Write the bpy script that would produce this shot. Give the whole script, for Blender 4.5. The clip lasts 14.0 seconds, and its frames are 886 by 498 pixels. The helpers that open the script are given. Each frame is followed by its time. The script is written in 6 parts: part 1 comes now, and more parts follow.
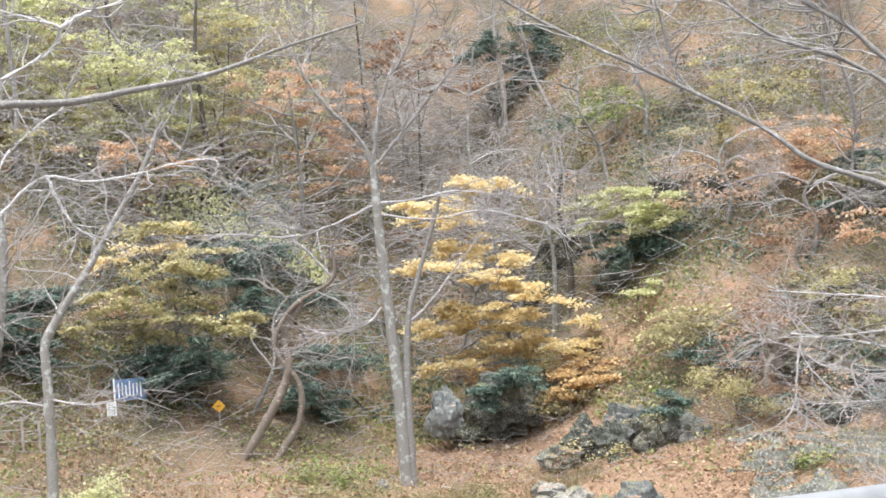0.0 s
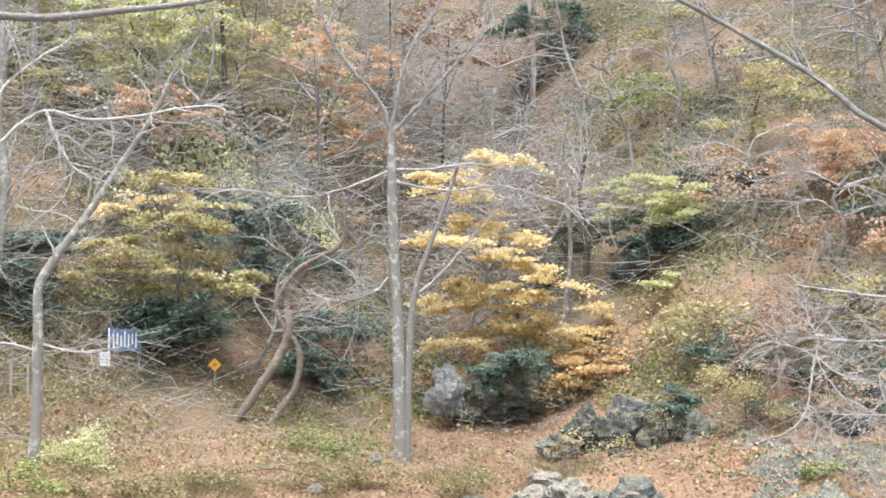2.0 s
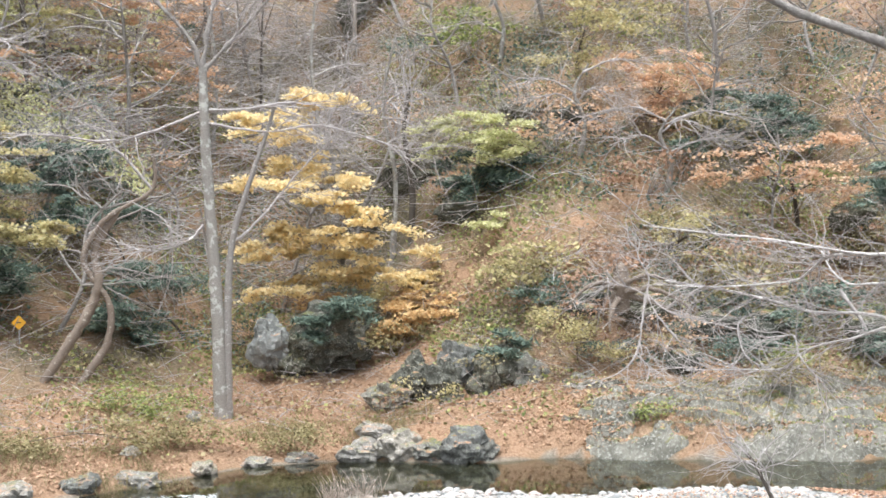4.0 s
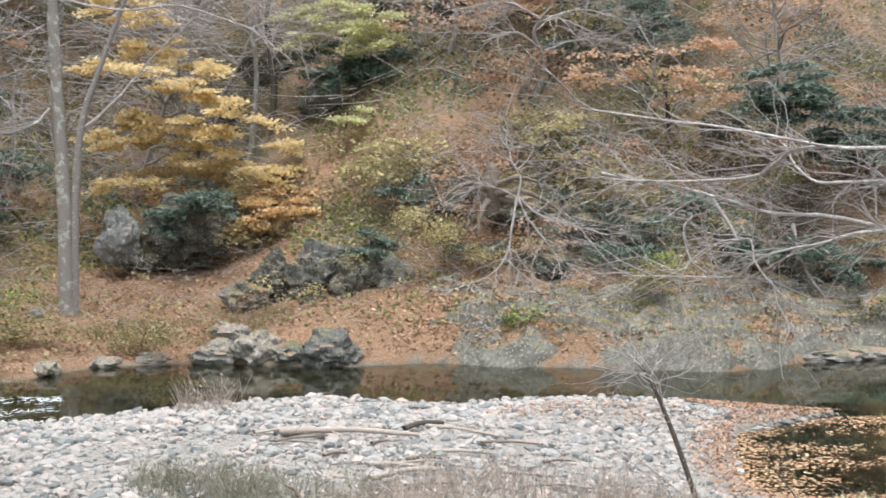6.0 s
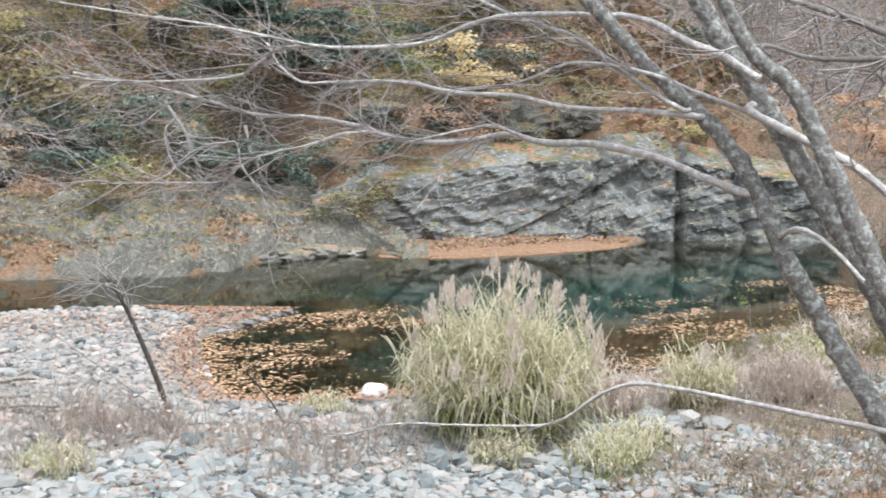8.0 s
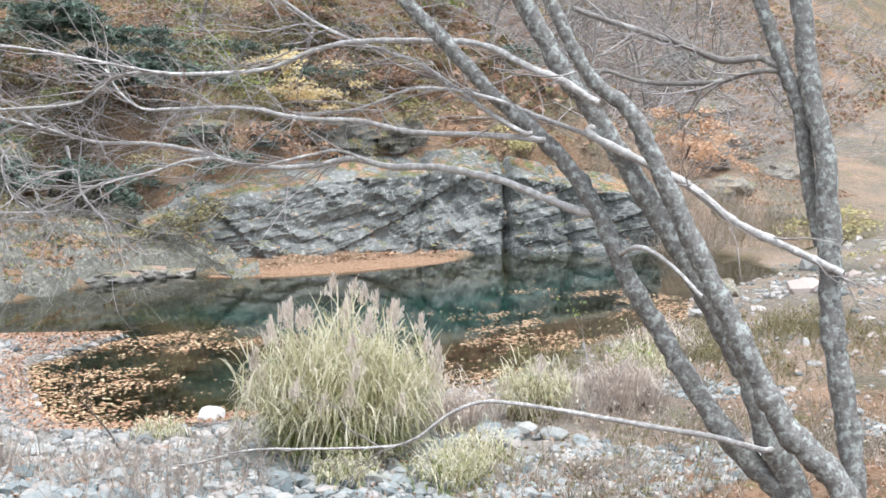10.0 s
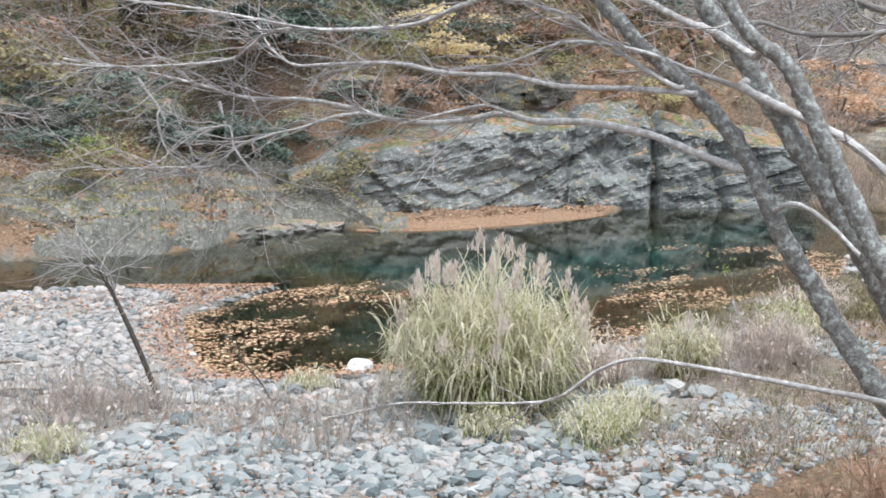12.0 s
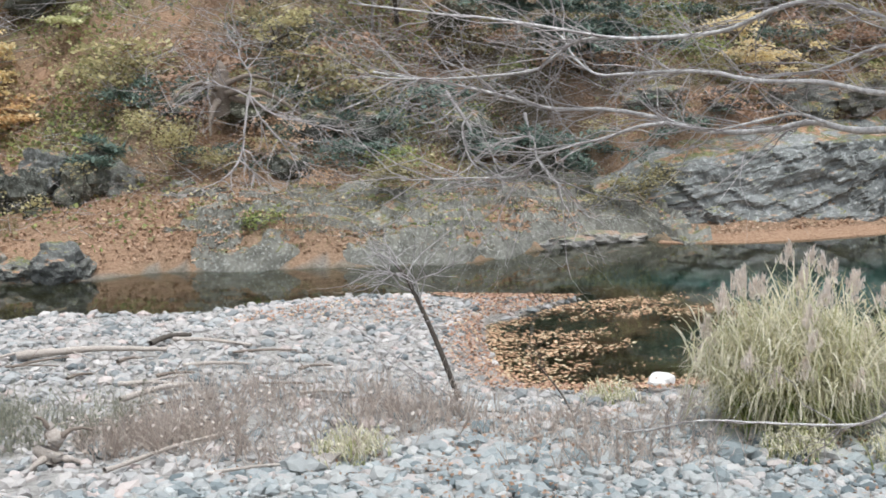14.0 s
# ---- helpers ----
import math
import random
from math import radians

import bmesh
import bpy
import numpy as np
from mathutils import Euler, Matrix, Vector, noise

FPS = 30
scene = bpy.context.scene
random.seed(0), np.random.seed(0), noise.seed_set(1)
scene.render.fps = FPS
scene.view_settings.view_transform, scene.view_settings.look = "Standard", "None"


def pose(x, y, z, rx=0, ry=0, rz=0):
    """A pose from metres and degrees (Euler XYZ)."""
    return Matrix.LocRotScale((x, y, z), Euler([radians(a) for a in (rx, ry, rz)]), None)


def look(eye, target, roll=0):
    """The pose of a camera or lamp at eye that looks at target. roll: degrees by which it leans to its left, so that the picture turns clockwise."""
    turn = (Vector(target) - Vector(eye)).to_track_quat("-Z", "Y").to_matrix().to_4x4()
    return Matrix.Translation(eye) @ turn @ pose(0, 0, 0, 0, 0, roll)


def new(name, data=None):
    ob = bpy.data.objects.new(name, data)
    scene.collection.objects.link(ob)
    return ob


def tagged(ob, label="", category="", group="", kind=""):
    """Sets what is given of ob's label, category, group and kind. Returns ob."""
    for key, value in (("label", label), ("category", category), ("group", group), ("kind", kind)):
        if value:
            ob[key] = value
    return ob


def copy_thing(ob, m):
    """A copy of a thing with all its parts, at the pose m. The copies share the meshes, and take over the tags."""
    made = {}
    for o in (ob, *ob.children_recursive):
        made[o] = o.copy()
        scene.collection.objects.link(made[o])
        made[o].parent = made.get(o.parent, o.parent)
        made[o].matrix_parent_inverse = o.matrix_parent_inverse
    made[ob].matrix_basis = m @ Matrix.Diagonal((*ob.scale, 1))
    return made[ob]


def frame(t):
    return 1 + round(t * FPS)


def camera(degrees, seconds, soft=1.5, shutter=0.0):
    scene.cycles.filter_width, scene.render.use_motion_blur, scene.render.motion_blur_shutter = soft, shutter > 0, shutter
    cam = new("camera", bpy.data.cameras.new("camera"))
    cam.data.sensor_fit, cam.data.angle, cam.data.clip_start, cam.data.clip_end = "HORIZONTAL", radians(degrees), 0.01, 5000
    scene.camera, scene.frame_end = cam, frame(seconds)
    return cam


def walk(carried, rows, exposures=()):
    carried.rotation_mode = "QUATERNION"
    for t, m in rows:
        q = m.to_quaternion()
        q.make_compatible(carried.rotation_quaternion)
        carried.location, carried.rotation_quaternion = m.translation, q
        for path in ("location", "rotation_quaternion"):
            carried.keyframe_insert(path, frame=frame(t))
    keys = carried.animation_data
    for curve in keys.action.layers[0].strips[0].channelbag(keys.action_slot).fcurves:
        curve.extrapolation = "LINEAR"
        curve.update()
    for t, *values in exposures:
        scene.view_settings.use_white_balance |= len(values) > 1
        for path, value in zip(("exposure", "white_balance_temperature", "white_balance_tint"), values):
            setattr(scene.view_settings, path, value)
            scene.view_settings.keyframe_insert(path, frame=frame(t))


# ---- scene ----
cam = camera(35.3, 14.0, soft=1.6, shutter=0.2)
ROWS = [
    (0.0, -0.178, -4.920, 4.569, 93.90, 4.66, -1.19),
    (0.5, -0.053, -4.651, 4.553, 93.77, 2.72, -0.56),
    (1.0, -0.043, -4.368, 4.483, 91.79, 0.91, -0.32),
    (1.5, 0.007, -4.050, 4.486, 93.00, 0.00, 0.00),
    (2.0, 0.057, -3.723, 4.504, 93.01, -0.02, -0.64),
    (2.5, 0.213, -3.229, 4.583, 92.12, -0.66, 0.33),
    (3.0, 0.334, -2.810, 4.624, 91.30, 1.12, -2.71),
    (3.2, 0.328, -2.742, 4.633, 91.31, 2.02, -4.99),
    (5.3, 0.170, -0.842, 4.474, 87.06, 0.60, -9.56),
    (5.5, 0.146, -0.771, 4.483, 86.52, 0.25, -10.41),
    (6.0, 0.160, -0.550, 4.462, 86.46, -0.25, -13.78),
    (6.5, 0.079, -0.479, 4.450, 84.85, -0.50, -16.72),
    (7.0, 0.057, -0.270, 4.455, 83.09, -1.47, -23.08),
    (7.5, 0.110, -0.139, 4.442, 82.60, -1.22, -30.80),
    (8.0, 0.125, -0.054, 4.442, 82.64, -0.58, -36.39),
    (8.5, 0.024, -0.022, 4.459, 83.39, -0.94, -41.90),
    (8.7, -0.011, -0.032, 4.463, 83.85, -1.23, -44.27),
    (10.8, -0.016, -0.025, 4.515, 82.62, 0.68, -42.73),
    (11.0, -0.009, -0.018, 4.511, 82.53, 0.60, -42.15),
    (11.5, -0.007, -0.008, 4.507, 81.90, 0.53, -39.79),
    (12.0, -0.005, -0.002, 4.504, 81.41, 0.37, -37.67),
    (12.5, -0.000, 0.000, 4.500, 80.94, 0.63, -35.42),
    (13.0, 0.020, 0.023, 4.499, 80.88, 1.43, -32.31),
    (13.5, 0.028, 0.037, 4.498, 80.99, 1.77, -28.24),
    (14.0, 0.044, 0.063, 4.496, 82.05, 1.44, -25.27),
]
walk(cam, [(t, pose(*p)) for t, *p in ROWS], [(0.0, 1.35, 6200, 8), (3.2, 1.42, 6250, 8), (5.3, 0.93, 6400, 10), (6.5, 0.78, 6350, 9), (7.0, 0.76, 6300, 9), (7.6, 0.7, 6250, 9), (8.5, 1.0, 6150, 9), (11.0, 0.95, 6000, 8), (12.7, 0.65, 6050, 8), (14.0, 0.63, 6100, 8)])

# ---- light: an overcast day in a narrow valley ----
world = bpy.data.worlds.new("overcast_sky")
scene.world = world
world.use_nodes = True
wn, wl = world.node_tree.nodes, world.node_tree.links
sky = wn.new("ShaderNodeTexSky")
sky.sky_type, sky.sun_disc = "NISHITA", False
sky.sun_elevation, sky.sun_rotation = radians(76), radians(196)
sky.air_density, sky.dust_density, sky.ozone_density = 1.0, 4.0, 1.0
grey = wn.new("ShaderNodeHueSaturation")
grey.inputs["Saturation"].default_value = 0.3
wl.new(sky.outputs[0], grey.inputs["Color"])
wl.new(grey.outputs[0], wn["Background"].inputs["Color"])
wn["Background"].inputs["Strength"].default_value = 0.15
sun_data = bpy.data.lights.new("sun", "SUN")
sun_data.energy, sun_data.angle, sun_data.color = 1.5, radians(25), (1.0, 0.97, 0.93)
sun = new("sun", sun_data)
sun.matrix_world = look((4, 22, 60), (8, 36, 0))


# ---- materials ----
def material(name, rough=0.8, spec=0.3):
    m = bpy.data.materials.new(name)
    m.use_nodes = True
    n, l = m.node_tree.nodes, m.node_tree.links
    b = n["Principled BSDF"]
    b.inputs["Roughness"].default_value = rough
    b.inputs["Specular IOR Level"].default_value = spec
    return m, n, l, b


def ramp(n, l, source, stops, interp="LINEAR"):
    r = n.new("ShaderNodeValToRGB")
    r.color_ramp.interpolation = interp
    while len(r.color_ramp.elements) < len(stops):
        r.color_ramp.elements.new(0.5)
    for e, (at, c) in zip(r.color_ramp.elements, stops):
        e.position, e.color = at, (*c, 1)
    l.new(source, r.inputs[0])
    return r.outputs[0]


def noise_tex(n, l, scale, detail=6, rough=0.6, coords=None, kind="Object"):
    t = n.new("ShaderNodeTexNoise")
    t.inputs["Scale"].default_value, t.inputs["Detail"].default_value, t.inputs["Roughness"].default_value = scale, detail, rough
    if coords is None:
        c = n.new("ShaderNodeTexCoord")
        coords = c.outputs[kind]
    l.new(coords, t.inputs["Vector"])
    return t.outputs["Fac"]


def mix(n, l, fac, a, b, mode="MIX"):
    m = n.new("ShaderNodeMix")
    m.data_type, m.blend_type = "RGBA", mode
    for sock, v in ((m.inputs[0], fac), (m.inputs[6], a), (m.inputs[7], b)):
        if hasattr(v, "is_output"):
            l.new(v, sock)
        elif isinstance(v, tuple):
            sock.default_value = (*v, 1)
        else:
            sock.default_value = v
    return m.outputs[2]


def bump(n, l, b, height, strength=0.5, distance=0.05):
    k = n.new("ShaderNodeBump")
    k.inputs["Strength"].default_value, k.inputs["Distance"].default_value = strength, distance
    l.new(height, k.inputs["Height"])
    l.new(k.outputs[0], b.inputs["Normal"])


def leaf_material(name, stops, through_light=0.35):
    m, n, l, b = material(name, 0.65, 0.25)
    g = n.new("ShaderNodeNewGeometry")
    c = ramp(n, l, g.outputs["Random Per Island"], stops)
    v = noise_tex(n, l, 0.9, 3)
    c = mix(n, l, v, mix(n, l, 1.0, c, (0.74, 0.72, 0.7), "MULTIPLY"), c)
    l.new(c, b.inputs["Base Color"])
    t = n.new("ShaderNodeBsdfTranslucent")
    l.new(c, t.inputs["Color"])
    s = n.new("ShaderNodeMixShader")
    s.inputs[0].default_value = through_light
    l.new(b.outputs[0], s.inputs[1])
    l.new(t.outputs[0], s.inputs[2])
    l.new(s.outputs[0], n["Material Output"].inputs["Surface"])
    return m


def bark_material(name, dark, light, patch=(0.5, 0.5, 0.47), patch_scale=9.0, amount=0.55, edge=0.07):
    m, n, l, b = material(name, 0.9, 0.15)
    fine = noise_tex(n, l, 40, 8, 0.7)
    broad = noise_tex(n, l, patch_scale, 4, 0.65)
    c = ramp(n, l, fine, [(0.3, dark), (0.7, light)])
    spot = ramp(n, l, broad, [(amount, (0, 0, 0)), (amount + edge, (1, 1, 1))])
    l.new(mix(n, l, spot, c, patch), b.inputs["Base Color"])
    bump(n, l, b, fine, 0.6, 0.02)
    return m


def rock_material(name, dark, light, lichen, scale=2.0, moss=0.0, bare=0.36):
    m, n, l, b = material(name, 0.9, 0.25)
    co = n.new("ShaderNodeTexCoord").outputs["Object"]
    broad = noise_tex(n, l, scale, 10, 0.7, co)
    fine = noise_tex(n, l, scale * 9, 8, 0.7, co)
    c = ramp(n, l, broad, [(0.32, dark), (0.62, light)])
    spot = ramp(n, l, fine, [(0.52, (0, 0, 0)), (0.62, (1, 1, 1))])
    c = mix(n, l, spot, c, lichen)
    info = n.new("ShaderNodeObjectInfo")
    tint = ramp(n, l, info.outputs["Random"], [(0.0, (0.75, 0.76, 0.78)), (0.5, (1, 1, 1)), (1.0, (1.15, 1.1, 1.02))])
    c = mix(n, l, 1.0, c, tint, "MULTIPLY")
    if moss:
        up = n.new("ShaderNodeSeparateXYZ")
        l.new(n.new("ShaderNodeNewGeometry").outputs["Normal"], up.inputs[0])
        patch = noise_tex(n, l, 1.1, 6, 0.7, co)
        both = n.new("ShaderNodeMath")
        both.operation = "MULTIPLY"
        l.new(up.outputs[2], both.inputs[0])
        l.new(patch, both.inputs[1])
        kind = noise_tex(n, l, 3.1, 4, 0.6, co)
        growth = mix(n, l, ramp(n, l, kind, [(0.47, (0, 0, 0)), (0.56, (1, 1, 1))]), ramp(n, l, fine, [(0.35, (0.07, 0.078, 0.035)), (0.6, (0.215, 0.22, 0.1))]), ramp(n, l, fine, [(0.35, (0.17, 0.1, 0.06)), (0.62, (0.44, 0.28, 0.18))]))
        c = mix(n, l, ramp(n, l, both.outputs[0], [(bare, (0, 0, 0)), (bare + 0.09, (moss, moss, moss))]), c, growth)
    l.new(c, b.inputs["Base Color"])
    bump(n, l, b, fine, 0.8, 0.06)
    return m


def stone_material(name, cool=False):
    m, n, l, b = material(name, 0.85, 0.25)
    g = n.new("ShaderNodeNewGeometry")
    info = n.new("ShaderNodeObjectInfo")
    add = n.new("ShaderNodeMath")
    add.operation = "ADD"
    l.new(g.outputs["Random Per Island"], add.inputs[0])
    l.new(info.outputs["Random"], add.inputs[1])
    wrap = n.new("ShaderNodeMath")
    wrap.operation = "FRACT"
    l.new(add.outputs[0], wrap.inputs[0])
    c = ramp(n, l, wrap.outputs[0], [(0.0, (0.16, 0.182, 0.19)), (0.2, (0.34, 0.355, 0.355)), (0.4, (0.46, 0.44, 0.425)), (0.62, (0.5, 0.475, 0.455)), (0.8, (0.4, 0.42, 0.42)), (0.92, (0.55, 0.46, 0.425)), (1.0, (0.62, 0.6, 0.58))])
    if cool:
        c = mix(n, l, 1.0, c, (0.84, 0.91, 0.93), "MULTIPLY")
    fine = noise_tex(n, l, 22, 7, 0.7)
    l.new(mix(n, l, fine, mix(n, l, 1.0, c, (0.65, 0.63, 0.6), "MULTIPLY"), c), b.inputs["Base Color"])
    bump(n, l, b, fine, 0.4, 0.02)
    return m


BARK_PALE = bark_material("pale_bark", (0.17, 0.158, 0.142), (0.35, 0.33, 0.305), (0.44, 0.44, 0.41), 4, 0.54)
BARK_GREY = bark_material("grey_bark", (0.17, 0.155, 0.145), (0.34, 0.32, 0.3), (0.45, 0.44, 0.42), 9, 0.58)
BARK_DARK = bark_material("dark_bark", (0.06, 0.052, 0.045), (0.15, 0.13, 0.11), (0.22, 0.22, 0.2), 9, 0.64)
BARK_NEAR = bark_material("lichen_spotted_bark", (0.1, 0.097, 0.09), (0.34, 0.332, 0.318), (0.47, 0.5, 0.475), 26, 0.5, 0.12)
TWIG = bark_material("twig_bark", (0.3, 0.275, 0.27), (0.48, 0.45, 0.44), (0.64, 0.62, 0.6), 6, 0.58)
PALE_BRANCH = bark_material("pale_branch_bark", (0.34, 0.325, 0.315), (0.64, 0.62, 0.605), (0.8, 0.79, 0.77), 24, 0.48, 0.2)
DEADWOOD = bark_material("bleached_wood", (0.32, 0.275, 0.24), (0.52, 0.465, 0.41), (0.6, 0.56, 0.52), 12, 0.6)
BROWNWOOD = bark_material("brown_wood", (0.13, 0.105, 0.085), (0.29, 0.24, 0.2), (0.4, 0.36, 0.31), 8, 0.6)
YELLOW = leaf_material("yellow_maple_leaf", [(0.0, (0.78, 0.62, 0.34)), (0.3, (0.9, 0.74, 0.42)), (0.75, (0.94, 0.82, 0.5)), (1.0, (0.95, 0.88, 0.64))], 0.55)
GOLDGREEN = leaf_material("yellow_green_leaf", [(0.0, (0.37, 0.34, 0.17)), (0.4, (0.55, 0.5, 0.26)), (0.8, (0.68, 0.63, 0.37)), (1.0, (0.68, 0.56, 0.31))], 0.45)
LIME = leaf_material("lime_leaf", [(0.0, (0.54, 0.56, 0.28)), (0.5, (0.75, 0.77, 0.43)), (1.0, (0.9, 0.87, 0.6))], 0.5)
ORANGE = leaf_material("orange_leaf", [(0.0, (0.6, 0.39, 0.25)), (0.5, (0.77, 0.53, 0.36)), (1.0, (0.85, 0.67, 0.5))], 0.5)
GOLD = leaf_material("golden_orange_leaf", [(0.0, (0.62, 0.41, 0.2)), (0.5, (0.8, 0.57, 0.3)), (1.0, (0.88, 0.72, 0.45))], 0.5)
RUSSET = leaf_material("russet_leaf", [(0.0, (0.26, 0.16, 0.1)), (0.5, (0.44, 0.28, 0.19)), (1.0, (0.56, 0.4, 0.3))])
GREEN = leaf_material("green_leaf", [(0.0, (0.16, 0.21, 0.08)), (0.5, (0.32, 0.39, 0.14)), (1.0, (0.52, 0.55, 0.22))])
DARKGREEN = leaf_material("conifer_needle", [(0.0, (0.075, 0.115, 0.095)), (0.6, (0.17, 0.24, 0.2)), (1.0, (0.3, 0.38, 0.31))], 0.3)
# conifer needles again, with distance haze mixed into a paler, bluer colour
HAZED_BLUEGREEN = leaf_material("hazed_blue_green_needle", [(0.0, (0.15, 0.21, 0.19)), (0.6, (0.28, 0.36, 0.33)), (1.0, (0.42, 0.5, 0.45))], 0.4)
OLIVE = leaf_material("olive_leaf", [(0.0, (0.2, 0.18, 0.085)), (0.5, (0.36, 0.32, 0.17)), (1.0, (0.5, 0.45, 0.27))])
LITTER = leaf_material("fallen_leaf", [(0.0, (0.27, 0.17, 0.11)), (0.35, (0.41, 0.26, 0.17)), (0.8, (0.5, 0.335, 0.23)), (1.0, (0.6, 0.45, 0.33))], 0.1)
WET_LEAF = leaf_material("orange_wet_leaf", [(0.0, (0.3, 0.165, 0.105)), (0.5, (0.46, 0.275, 0.19)), (0.85, (0.58, 0.4, 0.28)), (1.0, (0.7, 0.58, 0.38))], 0.15)
AFLOAT = leaf_material("floating_leaf", [(0.0, (0.34, 0.19, 0.11)), (0.45, (0.54, 0.33, 0.2)), (0.8, (0.68, 0.49, 0.3)), (1.0, (0.78, 0.69, 0.46))], 0.1)
STRAW = leaf_material("dry_grass_blade", [(0.0, (0.38, 0.4, 0.2)), (0.3, (0.62, 0.6, 0.4)), (0.65, (0.83, 0.79, 0.61)), (1.0, (0.94, 0.91, 0.78))], 0.5)
GREYWEED = leaf_material("grey_green_weed", [(0.0, (0.28, 0.29, 0.22)), (0.5, (0.43, 0.43, 0.34)), (1.0, (0.57, 0.56, 0.46))], 0.4)
DRYWEED = leaf_material("dry_weed_stem", [(0.0, (0.5, 0.42, 0.36)), (0.5, (0.7, 0.61, 0.54)), (1.0, (0.86, 0.79, 0.72))], 0.45)
PLUME = leaf_material("grass_plume", [(0.0, (0.8, 0.71, 0.63)), (1.0, (0.95, 0.9, 0.85))], 0.5)
STONE, STONE_COOL = stone_material("river_cobble"), stone_material("blue_grey_cobble", True)
ROCK = rock_material("lichen_rock", (0.09, 0.092, 0.083), (0.23, 0.23, 0.21), (0.36, 0.37, 0.34), 2.0, 1.0)
# ROCK_DARK and ROCK_SHADE have the shade of recesses put into their colour
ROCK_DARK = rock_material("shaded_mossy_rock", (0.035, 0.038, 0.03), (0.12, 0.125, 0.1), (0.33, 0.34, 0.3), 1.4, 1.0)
ROCK_WALL = rock_material("grey_cliff_rock", (0.085, 0.09, 0.082), (0.3, 0.31, 0.295), (0.44, 0.455, 0.43), 0.9, 1.0, 0.4)
ROCK_SHADE = rock_material("shaded_outcrop_rock", (0.04, 0.042, 0.035), (0.14, 0.142, 0.12), (0.27, 0.275, 0.24), 1.8, 1.0, 0.38)
ROCK_BANK = rock_material("sloping_bank_rock", (0.1, 0.098, 0.08), (0.28, 0.272, 0.23), (0.42, 0.42, 0.375), 1.6, 0.95, 0.39)
PALE_ROCK = rock_material("pale_bank_rock", (0.17, 0.162, 0.145), (0.35, 0.335, 0.305), (0.46, 0.45, 0.42), 1.6, 0.7)


def ground_material():
    m, n, l, b = material("valley_ground", 0.95, 0.1)
    co = n.new("ShaderNodeTexCoord").outputs["Object"]
    at = n.new("ShaderNodeAttribute")
    at.attribute_name = "cover"
    sep = n.new("ShaderNodeSeparateColor")
    l.new(at.outputs["Color"], sep.inputs[0])
    broad, mid, fine = noise_tex(n, l, 0.35, 6, 0.65, co), noise_tex(n, l, 2.2, 7, 0.7, co), noise_tex(n, l, 14, 8, 0.75, co)
    litter = ramp(n, l, fine, [(0.3, (0.17, 0.108, 0.07)), (0.5, (0.36, 0.232, 0.15)), (0.68, (0.48, 0.33, 0.23))])
    soil = ramp(n, l, fine, [(0.32, (0.06, 0.052, 0.036)), (0.5, (0.155, 0.132, 0.092)), (0.7, (0.31, 0.265, 0.205))])
    green = ramp(n, l, fine, [(0.3, (0.08, 0.09, 0.03)), (0.7, (0.25, 0.26, 0.1))])
    cover = mix(n, l, ramp(n, l, broad, [(0.36, (0, 0, 0)), (0.56, (1, 1, 1))]), litter, soil)
    keep_litter = at.outputs["Alpha"]
    cover = mix(n, l, ramp(n, l, mid, [(0.56, (0, 0, 0)), (0.66, (0.8, 0.8, 0.8))]), cover, green)
    cover = mix(n, l, keep_litter, cover, litter)
    gravel = ramp(n, l, fine, [(0.3, (0.2, 0.19, 0.175)), (0.55, (0.45, 0.43, 0.4)), (0.7, (0.62, 0.6, 0.56))])
    bed = ramp(n, l, mid, [(0.35, (0.045, 0.04, 0.022)), (0.65, (0.15, 0.12, 0.065))])
    place = n.new("ShaderNodeSeparateXYZ")
    l.new(co, place.inputs[0])
    deep = n.new("ShaderNodeMapRange")
    deep.inputs[1].default_value, deep.inputs[2].default_value = -0.75, -1.4
    l.new(place.outputs[2], deep.inputs[0])
    bed = mix(n, l, deep.outputs[0], bed, (0.03, 0.13, 0.11))
    c = mix(n, l, sep.outputs[0], cover, gravel)
    c = mix(n, l, sep.outputs[1], c, bed)
    c = mix(n, l, sep.outputs[2], c, (0.12, 0.12, 0.118))
    l.new(c, b.inputs["Base Color"])
    bump(n, l, b, fine, 0.9, 0.08)
    return m


def water_material():
    m, n, l, b = material("river_water", 0.03, 0.5)
    b.inputs["Transmission Weight"].default_value = 1.0
    b.inputs["IOR"].default_value = 1.33
    b.inputs["Base Color"].default_value = (0.5, 0.62, 0.56, 1)
    w = noise_tex(n, l, 3.0, 3, 0.5)
    bump(n, l, b, w, 0.06, 0.02)
    return m


GROUND, WATER = ground_material(), water_material()


# ---- builders ----
class Soup:
    """Points and faces of one mesh."""

    def __init__(self):
        self.v, self.f, self.n = [], [], 0

    def add(self, v, f):
        v, f = np.asarray(v, float), np.asarray(f, int)
        self.v.append(v)
        self.f.extend((f + self.n).tolist())
        self.n += len(v)

    def mesh(self, name, smooth=True):
        me = bpy.data.meshes.new(name)
        me.from_pydata(np.concatenate(self.v).tolist() if self.v else [], [], self.f)
        if smooth:
            me.polygons.foreach_set("use_smooth", [True] * len(me.polygons))
        me.update()
        return me


def part(name, soup, mat, parent=None, label="", smooth=True):
    me = soup.mesh(name, smooth)
    me.materials.append(mat)
    ob = new(name, me)
    if parent is not None:
        ob.parent = parent
    return tagged(ob, label)


def base_at(name, x, y, z, label, category, group="", kind=""):
    ob = new(name)
    ob.location = (x, y, z)
    ob.empty_display_size = 0.2
    return tagged(ob, label, category, group, kind)


